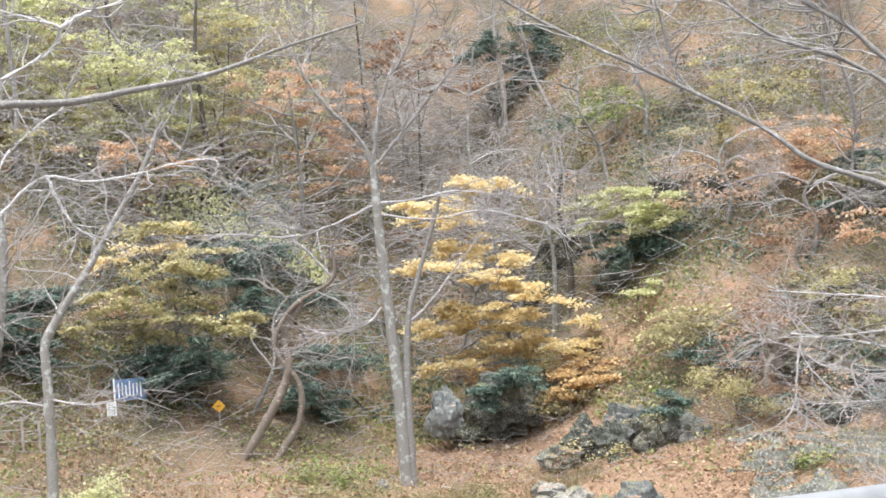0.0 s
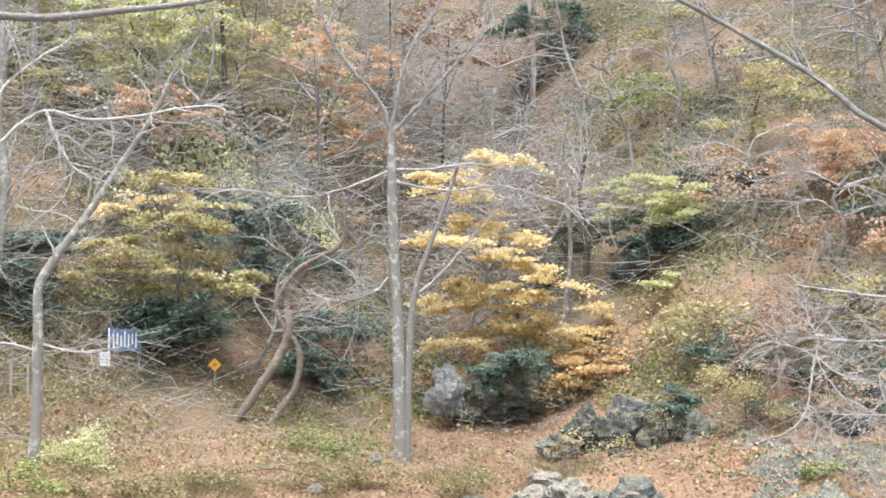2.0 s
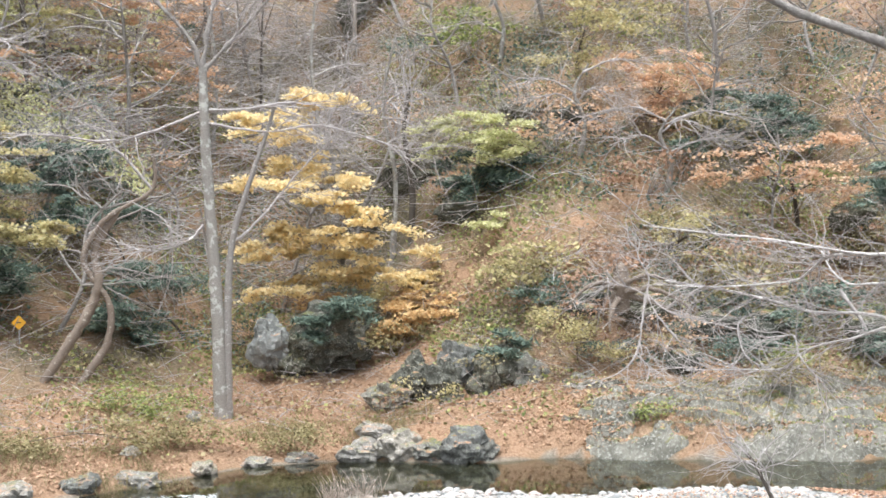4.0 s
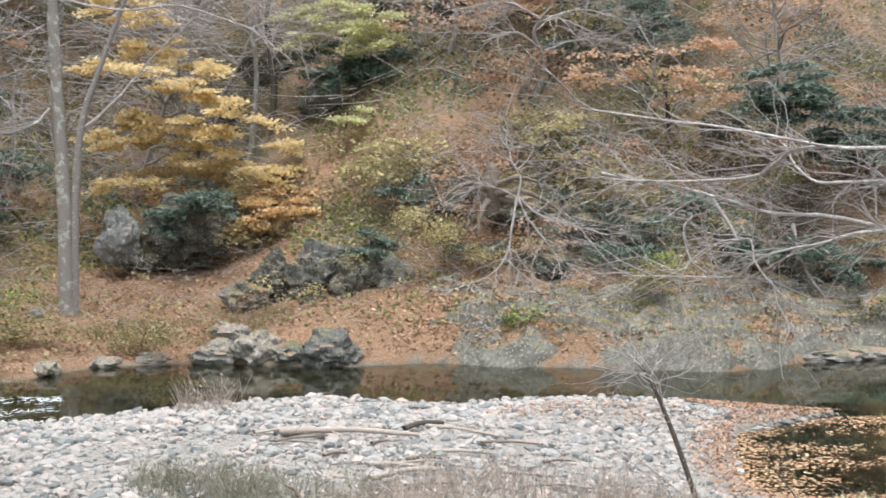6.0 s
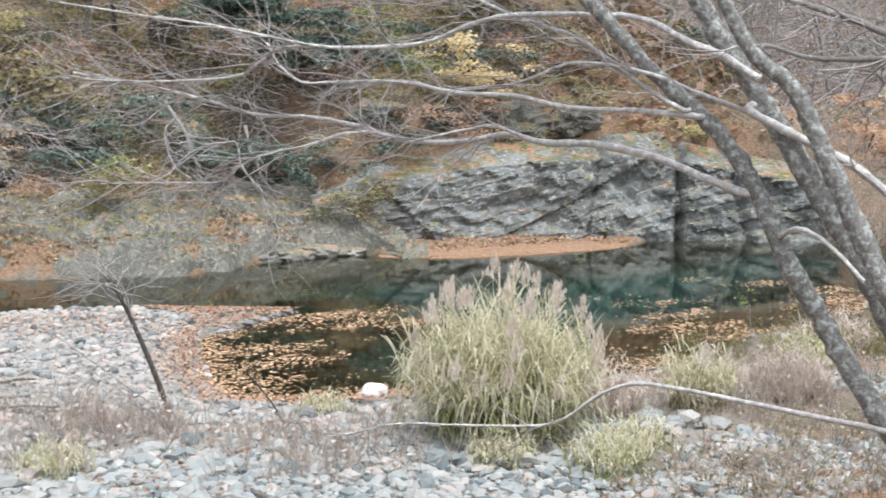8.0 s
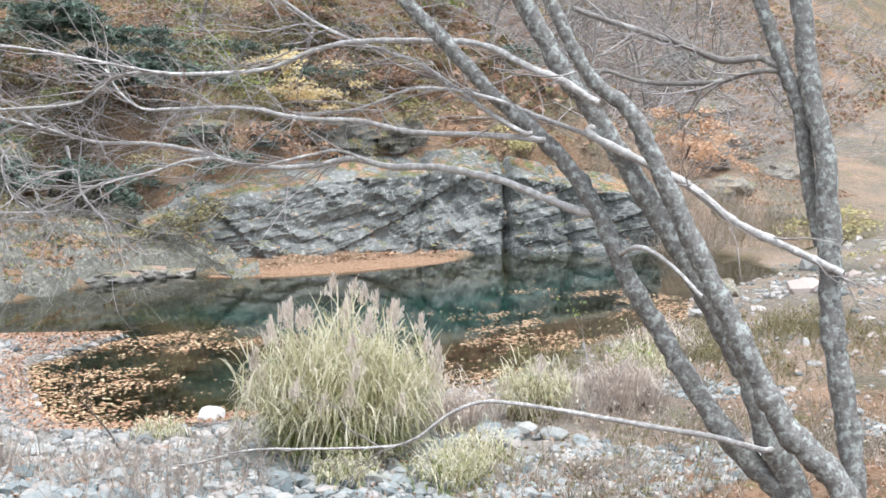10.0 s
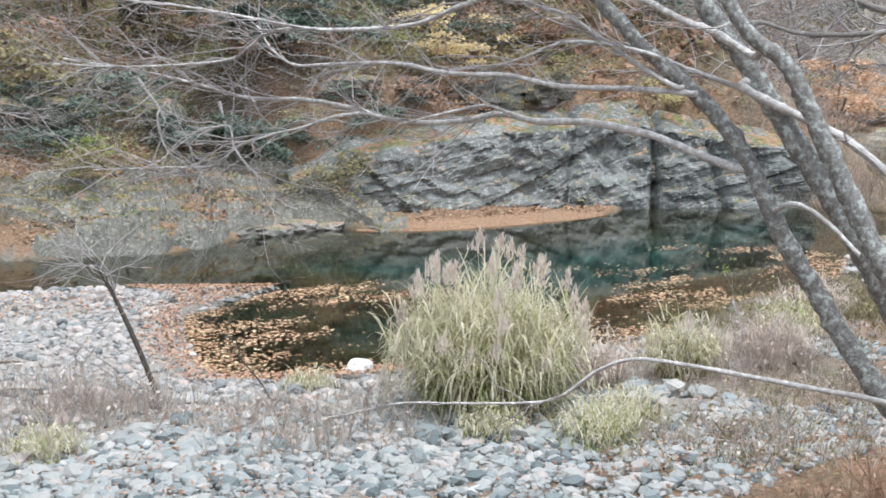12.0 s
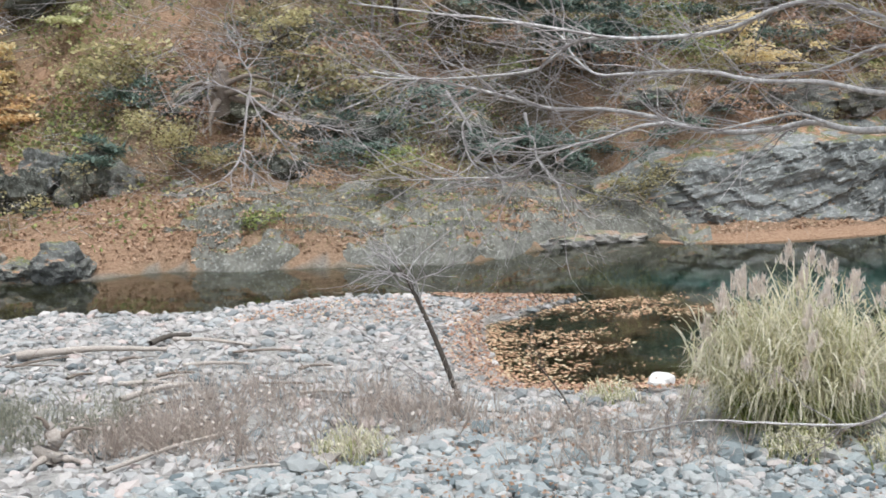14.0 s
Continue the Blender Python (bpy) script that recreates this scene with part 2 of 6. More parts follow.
def tube(soup, pts, radii, sides=6):
    pts, radii = np.asarray(pts, float), np.asarray(radii, float)
    d = np.gradient(pts, axis=0)
    d /= np.linalg.norm(d, axis=1)[:, None] + 1e-9
    ref = np.array([0.0, 0.0, 1.0]) if abs(d[:, 2]).mean() < 0.8 else np.array([1.0, 0.0, 0.0])
    u = np.cross(d, ref)
    u /= np.linalg.norm(u, axis=1)[:, None] + 1e-9
    w = np.cross(d, u)
    a = np.arange(sides) * 2 * math.pi / sides
    ring = u[:, None] * np.cos(a)[None, :, None] + w[:, None] * np.sin(a)[None, :, None]
    v = (pts[:, None] + ring * radii[:, None, None]).reshape(-1, 3)
    k = np.arange(sides)
    f = []
    for i in range(len(pts) - 1):
        p, q = i * sides, (i + 1) * sides
        f += np.stack([p + k, p + (k + 1) % sides, q + (k + 1) % sides, q + k], 1).tolist()
    soup.add(v, f)


def spline(pts, steps=6):
    """Catmull-Rom through the control points."""
    p = np.asarray(pts, float)
    p = np.vstack([2 * p[0] - p[1], p, 2 * p[-1] - p[-2]])
    t = np.arange(steps)[:, None] / steps
    out = [0.5 * (2 * p[i] + (p[i + 1] - p[i - 1]) * t + (2 * p[i - 1] - 5 * p[i] + 4 * p[i + 1] - p[i + 2]) * t**2 + (3 * p[i] - p[i - 1] - 3 * p[i + 1] + p[i + 2]) * t**3) for i in range(1, len(p) - 2)]
    return np.vstack(out + [p[-2:-1]])


def unit(v):
    return v / (np.linalg.norm(v) + 1e-9)


def limb(soup, pts, r0, r1, sides=7, steps=6, knots=0.0, rng=None):
    c = spline(pts, steps)
    r = np.linspace(r0, r1, len(c))
    if rng is not None and knots:
        r = r * (1 + knots * rng.standard_normal(len(c)))
        c = c + rng.standard_normal(c.shape) * (r * knots)[:, None]
    tube(soup, c, r, sides)
    return c


def grow(wood, twigs, p, d, length, r, level, rng, tips, up=0.15, spread=0.8, kids=4, flat=1.0):
    """One limb and all that branches off it; thin ones go to the twigs."""
    n = 5 if level > 1 else 4
    pts = [np.array(p, float)]
    d = unit(np.array(d, float))
    dirs = [d]
    for i in range(n):
        d = unit(d + rng.standard_normal(3) * (0.24 if level > 2 else 0.34) * np.array([1, 1, 0.9]) + np.array([0, 0, up * 0.3]))
        pts.append(pts[-1] + d * length / n)
        dirs.append(d)
    radii = np.linspace(r, r * 0.45, n + 1)
    if level <= 0:
        radii[-1] = r * 0.2
        tips.append(pts[-1])
    tube(wood if level > 1 else twigs, pts, radii, 6 if level > 2 else 4 if level > 1 else 3)
    if level <= 0:
        return
    for k in range(kids):
        f = rng.uniform(0.3, 1.0) if k else 1.0
        i = min(int(f * n), n)
        side = unit(np.cross(dirs[i], rng.standard_normal(3)))
        nd = dirs[i] + side * spread * rng.uniform(0.6, 1.2)
        nd[2] = nd[2] * flat + up
        grow(wood, twigs, pts[i], nd, length * rng.uniform(0.5, 0.78), radii[i] * rng.uniform(0.5, 0.72), level - 1, rng, tips, up, spread, kids, flat)


def leaves(soup, centres, size, rng, tilt=0.6, long=1.0):
    """Small four-cornered leaves round the centres, each with a fold."""
    c = np.asarray(centres, float)
    n = len(c)
    if n == 0:
        return
    nrm = rng.standard_normal((n, 3)) * tilt + np.array([0, 0, 1.0])
    nrm /= np.linalg.norm(nrm, axis=1)[:, None]
    a = np.cross(nrm, rng.standard_normal((n, 3)))
    a /= np.linalg.norm(a, axis=1)[:, None] + 1e-9
    b = np.cross(nrm, a)
    s = (size * rng.uniform(0.6, 1.4, n))[:, None]
    v = np.stack([c - a * s * 0.5 * long, c + b * s * 0.38 - nrm * s * 0.1, c + a * s * 0.5 * long, c - b * s * 0.38 - nrm * s * 0.1], 1).reshape(-1, 3)
    i = np.arange(n)[:, None] * 4
    soup.add(v, np.hstack([i, i + 1, i + 2, i + 3]))


def pads(rng, centre, reach, count, per, thick=0.1, droop=0.1, wide=(0.3, 0.75)):
    """Centres of leaves that lie in flat sprays, as a maple holds them."""
    out = []
    for _ in range(count):
        o = rng.uniform(-1, 1, 3)
        o = o / max(1.0, np.linalg.norm(o)) * np.array(reach)
        rx, a = rng.uniform(*wide), rng.uniform(0, 6.28)
        n = int(per * rng.uniform(0.6, 1.4))
        q = rng.standard_normal((n, 3)) * np.array([rx * 0.6, rx * 0.35, thick])
        q[:, 2] -= droop * (q[:, 0] ** 2 + q[:, 1] ** 2) / rx + 0.05 * np.hypot(o[0], o[1])
        ca, sa = math.cos(a), math.sin(a)
        q[:, :2] = q[:, :2] @ np.array([[ca, sa], [-sa, ca]])
        out.append(np.array(centre) + o + q)
    return np.vstack(out)


def blades(soup, roots, height, lean, width, rng, seg=4, curl=1.0):
    """Grass blades that rise from their roots and bow over."""
    roots = np.asarray(roots, float)
    n = len(roots)
    h = height * rng.uniform(0.55, 1.1, n)
    a = rng.uniform(0, 2 * math.pi, n)
    out = np.stack([np.cos(a), np.sin(a), np.zeros(n)], 1) * (lean * rng.uniform(0.2, 1.0, n))[:, None]
    side = np.stack([-np.sin(a), np.cos(a), np.zeros(n)], 1) * width * 0.5
    rows = []
    for k in range(seg + 1):
        t = k / seg
        c = roots + out * (t**2) * curl + np.array([0, 0, 1.0]) * (h * (t - 0.38 * curl * lean * t**3))[:, None]
        w = (1 - t) ** 0.6 + 0.05
        rows += [c - side * w, c + side * w]
    v = np.stack(rows, 1).reshape(-1, 3)
    m = 2 * (seg + 1)
    i = np.arange(n)[:, None] * m
    f = np.vstack([np.hstack([i + 2 * k, i + 2 * k + 1, i + 2 * k + 3, i + 2 * k + 2]) for k in range(seg)])
    soup.add(v, f)


def ico(sub):
    bm = bmesh.new()
    bmesh.ops.create_icosphere(bm, subdivisions=sub, radius=1.0)
    v = np.array([q.co[:] for q in bm.verts])
    f = [[q.index for q in fa.verts] for fa in bm.faces]
    bm.free()
    return v, np.array(f)


ICO1, ICO2, ICO3, ICO4 = ico(1), ico(2), ico(3), ico(4)


def lumpy(v, amount, scale, seed, ridges=0.0):
    """Points pushed in and out by layered noise, with cracks where ridges is over nought."""
    out = []
    for p in v:
        q = Vector(p) * scale + Vector((seed * 7.3, seed * 3.1, seed * 1.7))
        k = noise.fractal(q, 0.9, 2.1, 5) * amount
        if ridges:
            k -= ridges * max(0.0, 0.35 - abs(noise.noise(q * 0.9 + Vector((5, 5, 5))))) ** 1.5
            k += ridges * 0.5 * (noise.cell(q * 1.2) - 0.5)
        out.append(np.array(p) * (1 + k))
    return np.array(out)


def boulder(name, x, y, z, size, mat, seed, label, category="rock", turn=0.0, sub=None, amount=0.3, ridges=0.22, flat=0.0):
    v, f = sub or ICO4
    v = lumpy(v, amount, 1.3, seed, ridges)
    if flat:
        v[:, 2] = np.where(v[:, 2] > 1 - flat, 1 - flat + (v[:, 2] - 1 + flat) * 0.25, v[:, 2])
    v = v * np.array(size)
    s = Soup()
    s.add(v, f)
    ob = part(name, s, mat, None, label, smooth=False)
    ob.location, ob.rotation_euler = (x, y, z), (0, 0, radians(turn))
    return tagged(ob, "", category)


# ---- the valley: one sheet of ground ----
FAR_SHORE = [(-60, 8), (-14, 20), (-8, 23.5), (-4, 26.6), (-1.8, 28.5), (0, 30.4), (2.5, 30.6), (5, 29.2), (7, 29.6), (8.1, 29), (10.4, 28.1), (13.3, 26.9), (15.1, 27.6), (17, 28.4), (18.3, 28.2), (18.7, 26.6), (21.7, 25.7), (24.9, 25.5), (26.0, 26.1), (27.1, 26.5), (28.3, 25.4), (30.2, 23.6), (31, 21)]
NEAR_SHORE = [(29, 18.5), (24, 17.4), (20.8, 15.2), (18.6, 15.6), (16.2, 14.6), (13.7, 14.2), (11, 14.9), (9.6, 15.2), (8.7, 16.1), (8.9, 17.4), (9.5, 18.9), (10.3, 20.5), (12.9, 21.6), (11.2, 22.9), (9.7, 24.2), (7.6, 24.4), (6.6, 24.2), (5, 24.9), (4.3, 25.5), (2.3, 25.1), (0.6, 24.5), (-0.9, 23.8), (-3, 24.2), (-6, 20.5), (-14, 14), (-60, 2)]
POOL = np.array(FAR_SHORE + NEAR_SHORE, float)
FAR = np.array(FAR_SHORE, float)


def smooth_step(x, a, b):
    t = np.clip((x - a) / (b - a), 0, 1)
    return t * t * (3 - 2 * t)


def shore_distance(x, y):
    """Distance to the water's edge; minus inside the water."""
    best = np.full(x.shape, 1e9)
    inside = np.zeros(x.shape, bool)
    for a, b in zip(POOL, np.roll(POOL, -1, 0)):
        ex, ey = b - a
        t = np.clip(((x - a[0]) * ex + (y - a[1]) * ey) / (ex * ex + ey * ey), 0, 1)
        best = np.minimum(best, np.hypot(x - a[0] - t * ex, y - a[1] - t * ey))
        cross = ((a[1] > y) != (b[1] > y)) & (x < (b[0] - a[0]) * (y - a[1]) / (b[1] - a[1] + 1e-12) + a[0])
        inside ^= cross
    return np.where(inside, -best, best)


def waves(x, y):
    return 0.5 * np.sin(x * 0.9 + 1.3 * np.sin(y * 0.5)) + 0.3 * np.sin(y * 1.7 + x * 0.6) + 0.2 * np.sin(2.9 * x - 2.1 * y)


def height(x, y):
    x, y = np.asarray(x, float), np.asarray(y, float)
    sd = shore_distance(x, y)
    bank = np.interp(x, FAR[:, 0], FAR[:, 1])
    # the far side: a leafy terrace, then the steep wood
    d = np.maximum(y - bank, 0)
    left = np.interp(d, [0, 1, 3, 9, 13, 20, 60, 160], [0, 0.35, 0.7, 1.5, 3.2, 8.2, 42, 60])
    right = np.interp(d, [0, 0.6, 2.5, 5, 8, 14, 60, 160], [0, 0.6, 1.2, 2.0, 4.0, 8.8, 46, 62])
    wall = np.interp(d + np.interp(x, [25, 26.2], [0, 1.8]), [0, 1.4, 3.1, 3.8, 8, 14, 60, 160], [0, 0.12, 0.45, 2.7, 5.4, 9.5, 46, 62])
    gorge = np.interp(d, [0, 4, 14, 30, 60, 160], [0, 0.6, 2.5, 9, 30, 62])
    k1, k2, k3 = smooth_step(x, 2, 9), smooth_step(x, 17, 19.5), smooth_step(x, 29.5, 34)
    far = left * (1 - k1) + right * k1
    far = far * (1 - k2) + wall * k2
    far = far * (1 - k3) + gorge * k3
    far = far + waves(x, y) * 0.16 * smooth_step(d, 1, 6) + waves(x * 0.4, y * 0.4) * 0.5 * smooth_step(d, 10, 20)
    # the near side: bar, cobble flat and the road's embankment
    near = np.minimum(0.09 * sd + 0.02, 0.34) + 0.25 * smooth_step(y, 17, 10) + 0.06 * waves(x * 0.7, y * 0.7) * smooth_step(sd, 0.3, 2)
    near = near + 2.3 * smooth_step(-y, -7.6, -0.6)
    side = y > (bank + np.interp(x, [-60, 31, 60], [0, 0, -2])) - 0.02
    side = np.where(x > 30, y > 20 - (x - 30) * 0.1, side)
    z = np.where(side, far, near)
    return np.where(sd < 0, -np.minimum(-sd * 0.35, 1.5) + 0.03 * waves(x, y), z), sd, side


def ground_z(x, y):
    return float(height(np.array([x]), np.array([y]))[0][0])


def spacing(marks):
    return np.concatenate([np.arange(a, b, s) for a, b, s in marks])


gx = spacing([(-300, -60, 30), (-60, -20, 2), (-20, 36, 0.28), (36, 90, 1.5), (90, 400, 31)])
gy = spacing([(-200, -20, 30), (-20, 6, 1), (6, 44, 0.28), (44, 90, 0.8), (90, 130, 4), (130, 420, 29)])
GX, GY = np.meshgrid(gx, gy)
GZ, GS, GSIDE = height(GX, GY)
rng = np.random.default_rng(3)
GZ = GZ + rng.uniform(-0.03, 0.03, GZ.shape) * (GY > 3)
sheet = Soup()
idx = np.arange(GX.size).reshape(GX.shape)
sheet.add(np.stack([GX, GY, GZ], -1).reshape(-1, 3), np.stack([idx[:-1, :-1], idx[:-1, 1:], idx[1:, 1:], idx[1:, :-1]], -1).reshape(-1, 4))
ground = part("ground", sheet, GROUND, None, "leaf-strewn valley floor, gravel bar and steep slope")
tagged(ground, "", "ground", "", "structure")
cover = ground.data.color_attributes.new("cover", "FLOAT_COLOR", "POINT")
gravel = np.where(GSIDE, 0.2 * smooth_step(GX, 29, 31.5) * (1 - smooth_step(GY - 21 - (GX - 29) * 0.35, 3.5, 6)), smooth_step(GY, 8.5, 10.5) * (1 - 0.7 * smooth_step(GX, 10.5, 13.5)))
road = smooth_step(-GY, -1.0, -0.6) * (~GSIDE)
bed = smooth_step(-GS, -0.1, 0.15)
back = GY - np.interp(GX, FAR[:, 0], FAR[:, 1])
terrace = np.where(GX < 8, 0.8, np.where(GX < 27, 0.6, 0.1)) * GSIDE * (1 - smooth_step(back, np.where(GX < 6, 7.5, 3.4), np.where(GX < 6, 11.0, 5.4)))
cover.data.foreach_set("color", np.stack([gravel, bed, road, terrace], -1).reshape(-1).astype(np.float32))

s = Soup()
s.add([(-70, -2, 0), (60, -2, 0), (60, 40, 0), (-70, 40, 0)], [(0, 1, 2, 3)])
water = part("water", s, WATER, None, "still clear brown-green river pool")
tagged(water, "", "water", "", "structure")

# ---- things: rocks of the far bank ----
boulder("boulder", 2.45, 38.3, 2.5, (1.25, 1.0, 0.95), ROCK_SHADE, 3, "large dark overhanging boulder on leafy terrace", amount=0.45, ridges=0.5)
boulder("boulder", 0.6, 37.7, 2.4, (0.6, 0.5, 0.8), ROCK_WALL, 33, "lichen-whitened upright rock beside dark boulder", amount=0.32, ridges=0.25)
boulder("boulder", 1.25, 38.0, 2.0, (0.7, 0.6, 0.7), ROCK_DARK, 17, "low mossy rock wedged between two boulders", amount=0.4, ridges=0.4)
# outcrop: most rocks take the shaded colour, for the dark recesses between them
for i, (x, y, z, sx, sz) in enumerate([(3.6, 33.6, 1.45, 0.55, 0.5), (4.3, 33.9, 1.9, 0.5, 0.8), (4.95, 33.5, 1.7, 0.45, 0.85), (5.5, 33.9, 2.2, 0.5, 0.8), (6.05, 33.4, 1.75, 0.4, 0.75), (6.6, 33.8, 2.0, 0.45, 0.9), (7.15, 33.6, 1.8, 0.4, 0.65), (7.7, 33.9, 1.7, 0.45, 0.55), (5.2, 33.0, 1.2, 0.4, 0.35), (6.9, 33.0, 1.15, 0.45, 0.35)]):
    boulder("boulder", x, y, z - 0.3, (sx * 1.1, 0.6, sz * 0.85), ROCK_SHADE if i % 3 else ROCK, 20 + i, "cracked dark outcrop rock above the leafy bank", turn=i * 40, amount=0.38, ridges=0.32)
for i, (x, y, z, sx, sy, sz, m) in enumerate([
    (2.6, 30.5, 0.2, 0.55, 0.4, 0.3, PALE_ROCK), (3.5, 30.4, 0.3, 0.6, 0.5, 0.42, PALE_ROCK), (4.2, 30.1, 0.2, 0.5, 0.45, 0.3, ROCK), (4.9, 29.5, 0.35, 0.6, 0.5, 0.5, ROCK), (5.4, 29.6, 0.2, 0.35, 0.35, 0.35, ROCK),
    (3.0, 31.2, 0.6, 0.5, 0.4, 0.25, PALE_ROCK), (1.2, 30.8, 0.05, 0.45, 0.3, 0.2, PALE_ROCK), (0.2, 30.5, 0.05, 0.4, 0.3, 0.18, PALE_ROCK), (-1.0, 29.6, 0.1, 0.5, 0.3, 0.22, PALE_ROCK), (-2.4, 28.3, 0.1, 0.6, 0.4, 0.25, PALE_ROCK),
    (-3.4, 27.5, 0.15, 0.45, 0.3, 0.25, ROCK), (-4.6, 26.6, 0.2, 0.6, 0.4, 0.25, PALE_ROCK), (-6.0, 25.6, 0.2, 0.5, 0.4, 0.25, PALE_ROCK), (-2.6, 29.6, 0.5, 0.25, 0.2, 0.18, PALE_ROCK), (-1.35, 33.2, 0.85, 0.22, 0.2, 0.2, PALE_ROCK)]):
    boulder("rock", x, y, z, (sx, sy, sz), m, 40 + i, "weathered pale rock at the river's far edge", turn=i * 57)


# the sloping rock shelf of the far bank: ledges that come up through the leaves
SHELF = (6.6, 19.4)


def shelf_point(x, d):
    """A point of the shelf, d metres behind the water's edge."""
    y = float(np.interp(x, FAR[:, 0], FAR[:, 1])) + d
    a = Vector((x * 0.55 + 2.0, y * 0.8, 1.7))
    z = float(np.interp(d, [-0.5, -0.15, 0.1, 0.5, 1.2, 2.5, 3.9], [-0.6, -0.18, 0.34, 0.64, 0.98, 1.4, 1.66]))
    z += 0.36 * noise.fractal(a * 1.25, 0.8, 2.1, 6) * float(np.interp(d, [-0.5, 0.2, 2.0, 3.9], [1.0, 1.2, 1.1, 0.8]))
    z -= 0.1 * smooth_step(d, 2.4, 3.9) + 0.7 * (smooth_step(-x, -SHELF[0] - 2.2, -SHELF[0]) + 0.6 * smooth_step(x, SHELF[1] - 1.2, SHELF[1]))
    ledge = 0.26 + 0.06 * noise.noise(a * 0.7)
    w = z + 0.12 * x
    z += 0.5 * (math.floor(w / ledge + 0.5) * ledge - w) * float(np.interp(d, [0, 0.6], [0.3, 1.0]))
    z -= 0.3 * max(0.0, 0.12 - abs(noise.noise(a * 1.6 + Vector((9, 4, 2)))))
    z += 0.05 * noise.fractal(a * 6, 0.9, 2.0, 4)
    return x + 0.1 * noise.noise(a * 3), y + 0.12 * noise.noise(a * 3 + Vector((3, 3, 3))) + 0.45 * noise.noise(Vector((x * 0.8, 2.2, 7.7))) * (1 - float(smooth_step(d, 0.6, 2.0))), float(z)


def rock_shelf():
    xs, ds = np.arange(SHELF[0], SHELF[1] + 0.01, 0.08), np.arange(-0.5, 3.9, 0.08)
    q = Soup()
    idx = np.arange(len(xs) * len(ds)).reshape(len(ds), len(xs))
    q.add([shelf_point(float(x), float(d)) for d in ds for x in xs], np.stack([idx[:-1, :-1], idx[:-1, 1:], idx[1:, 1:], idx[1:, :-1]], -1).reshape(-1, 4))
    shelf = part("rock_shelf", q, ROCK_BANK, None, "sloping grey bank rock with moss and fallen leaves in its ledges", smooth=False)
    tagged(shelf, "", "rock", "", "structure")
    for mat, count, shift, label in ((LITTER, 10000, 0.0, "russet fallen leaves lying on the bank rock"), (OLIVE, 5000, 4.0, "olive moss tufts on the bank rock"), (GREEN, 4500, 9.0, "bright green moss tufts on the bank rock")):
        x, d = rng.uniform(SHELF[0] + 0.5, SHELF[1] - 0.5, count), rng.uniform(0.15, 3.6, count)
        ok = waves(x * 1.1 + shift, d * 2.6 + x * 0.5) + 0.25 * rng.standard_normal(count) > (0.1 if shift == 0.0 else 0.3)
        q = Soup()
        leaves(q, np.array([shelf_point(float(i), float(j)) for i, j in zip(x[ok], d[ok])]) + np.array([0, 0, 0.025]), 0.08 if shift == 0.0 else 0.07, rng, 0.4 if shift == 0.0 else 1.0)
        tagged(part("leaf_litter" if shift == 0.0 else "moss", q, mat, None, label), "", "leaves" if shift == 0.0 else "moss", "", "stuff")


rock_shelf()
for i, (x, y, z, sx, sy, sz, turn) in enumerate([(16.5, 28.1, 0.08, 0.7, 0.45, 0.22, 12), (17.3, 28.15, 0.12, 0.65, 0.4, 0.24, 5), (18.0, 28.0, 0.04, 0.5, 0.35, 0.2, 0), (15.9, 28.15, 0.1, 0.5, 0.35, 0.25, 30)]):
    boulder("rock_slab", x, y, z, (sx, sy, sz), PALE_ROCK, 80 + i, "flat pale slab lying at the water's edge", turn=turn, sub=ICO3, flat=0.5)

# the cliff: one folded face with a dark slot in it
def cliff():
    line = spline([(17.9, 29.4, 0), (20.4, 28.3, 0), (23.0, 27.6, 0), (25.0, 26.9, 0), (26.6, 26.2, 0), (28.3, 24.9, 0), (30.4, 23.2, 0)], 30)
    tall = np.interp(np.linspace(0, 1, len(line)), [0, 0.1, 0.3, 0.5, 0.62, 0.75, 1], [1.3, 2.1, 2.5, 2.6, 2.75, 2.5, 1.8])
    d = np.gradient(line, axis=0)
    out = np.stack([d[:, 1], -d[:, 0], np.zeros(len(d))], 1)
    out /= np.linalg.norm(out, axis=1)[:, None]
    n, m = len(line), 60
    q = Soup()
    v = []
    for j in range(m):
        t = j / (m - 1)
        for i in range(n):
            u = i / n * 13.0
            z = -0.4 + t * (tall[i] + 0.4)
            a = Vector((u * 0.55 + z * 0.5, z * 0.8 - u * 0.25, 3.3))
            k = 0.26 * noise.fractal(a * 1.15, 0.95, 2.1, 6) + 0.09 * (noise.cell(Vector((u * 0.8 + z * 0.6, z * 0.7 - u * 0.3, 1.0))) - 0.5)
            k += 0.07 * (noise.cell(Vector((u * 1.6 + z * 1.7, z * 3.4 - u * 0.9, 5.0))) - 0.5) + 0.035 * noise.fractal(a * 6, 0.8, 2.0, 4)
            k -= 0.7 * math.exp(-(((u - 9.25 - 0.05 * z) / 0.12) ** 2)) + 0.35 * math.exp(-(((u - 11.0 + 0.2 * z) / 0.12) ** 2)) + 0.3 * math.exp(-(((u - 6.2 - 0.35 * z) / 0.14) ** 2))
            back = 0.26 * z + 1.6 * max(0, t - 0.84) * 5
            p = line[i] + out[i] * (k + 0.35 - back)
            v.append((p[0], p[1], z + 0.15 * k))
    idx = np.arange(n * m).reshape(m, n)
    q.add(v, np.stack([idx[:-1, :-1], idx[:-1, 1:], idx[1:, 1:], idx[1:, :-1]], -1).reshape(-1, 4))
    return tagged(part("cliff", q, ROCK_WALL, None, "cracked grey rock face with lichen rising beside the pool", smooth=False), "", "cliff", "", "structure")


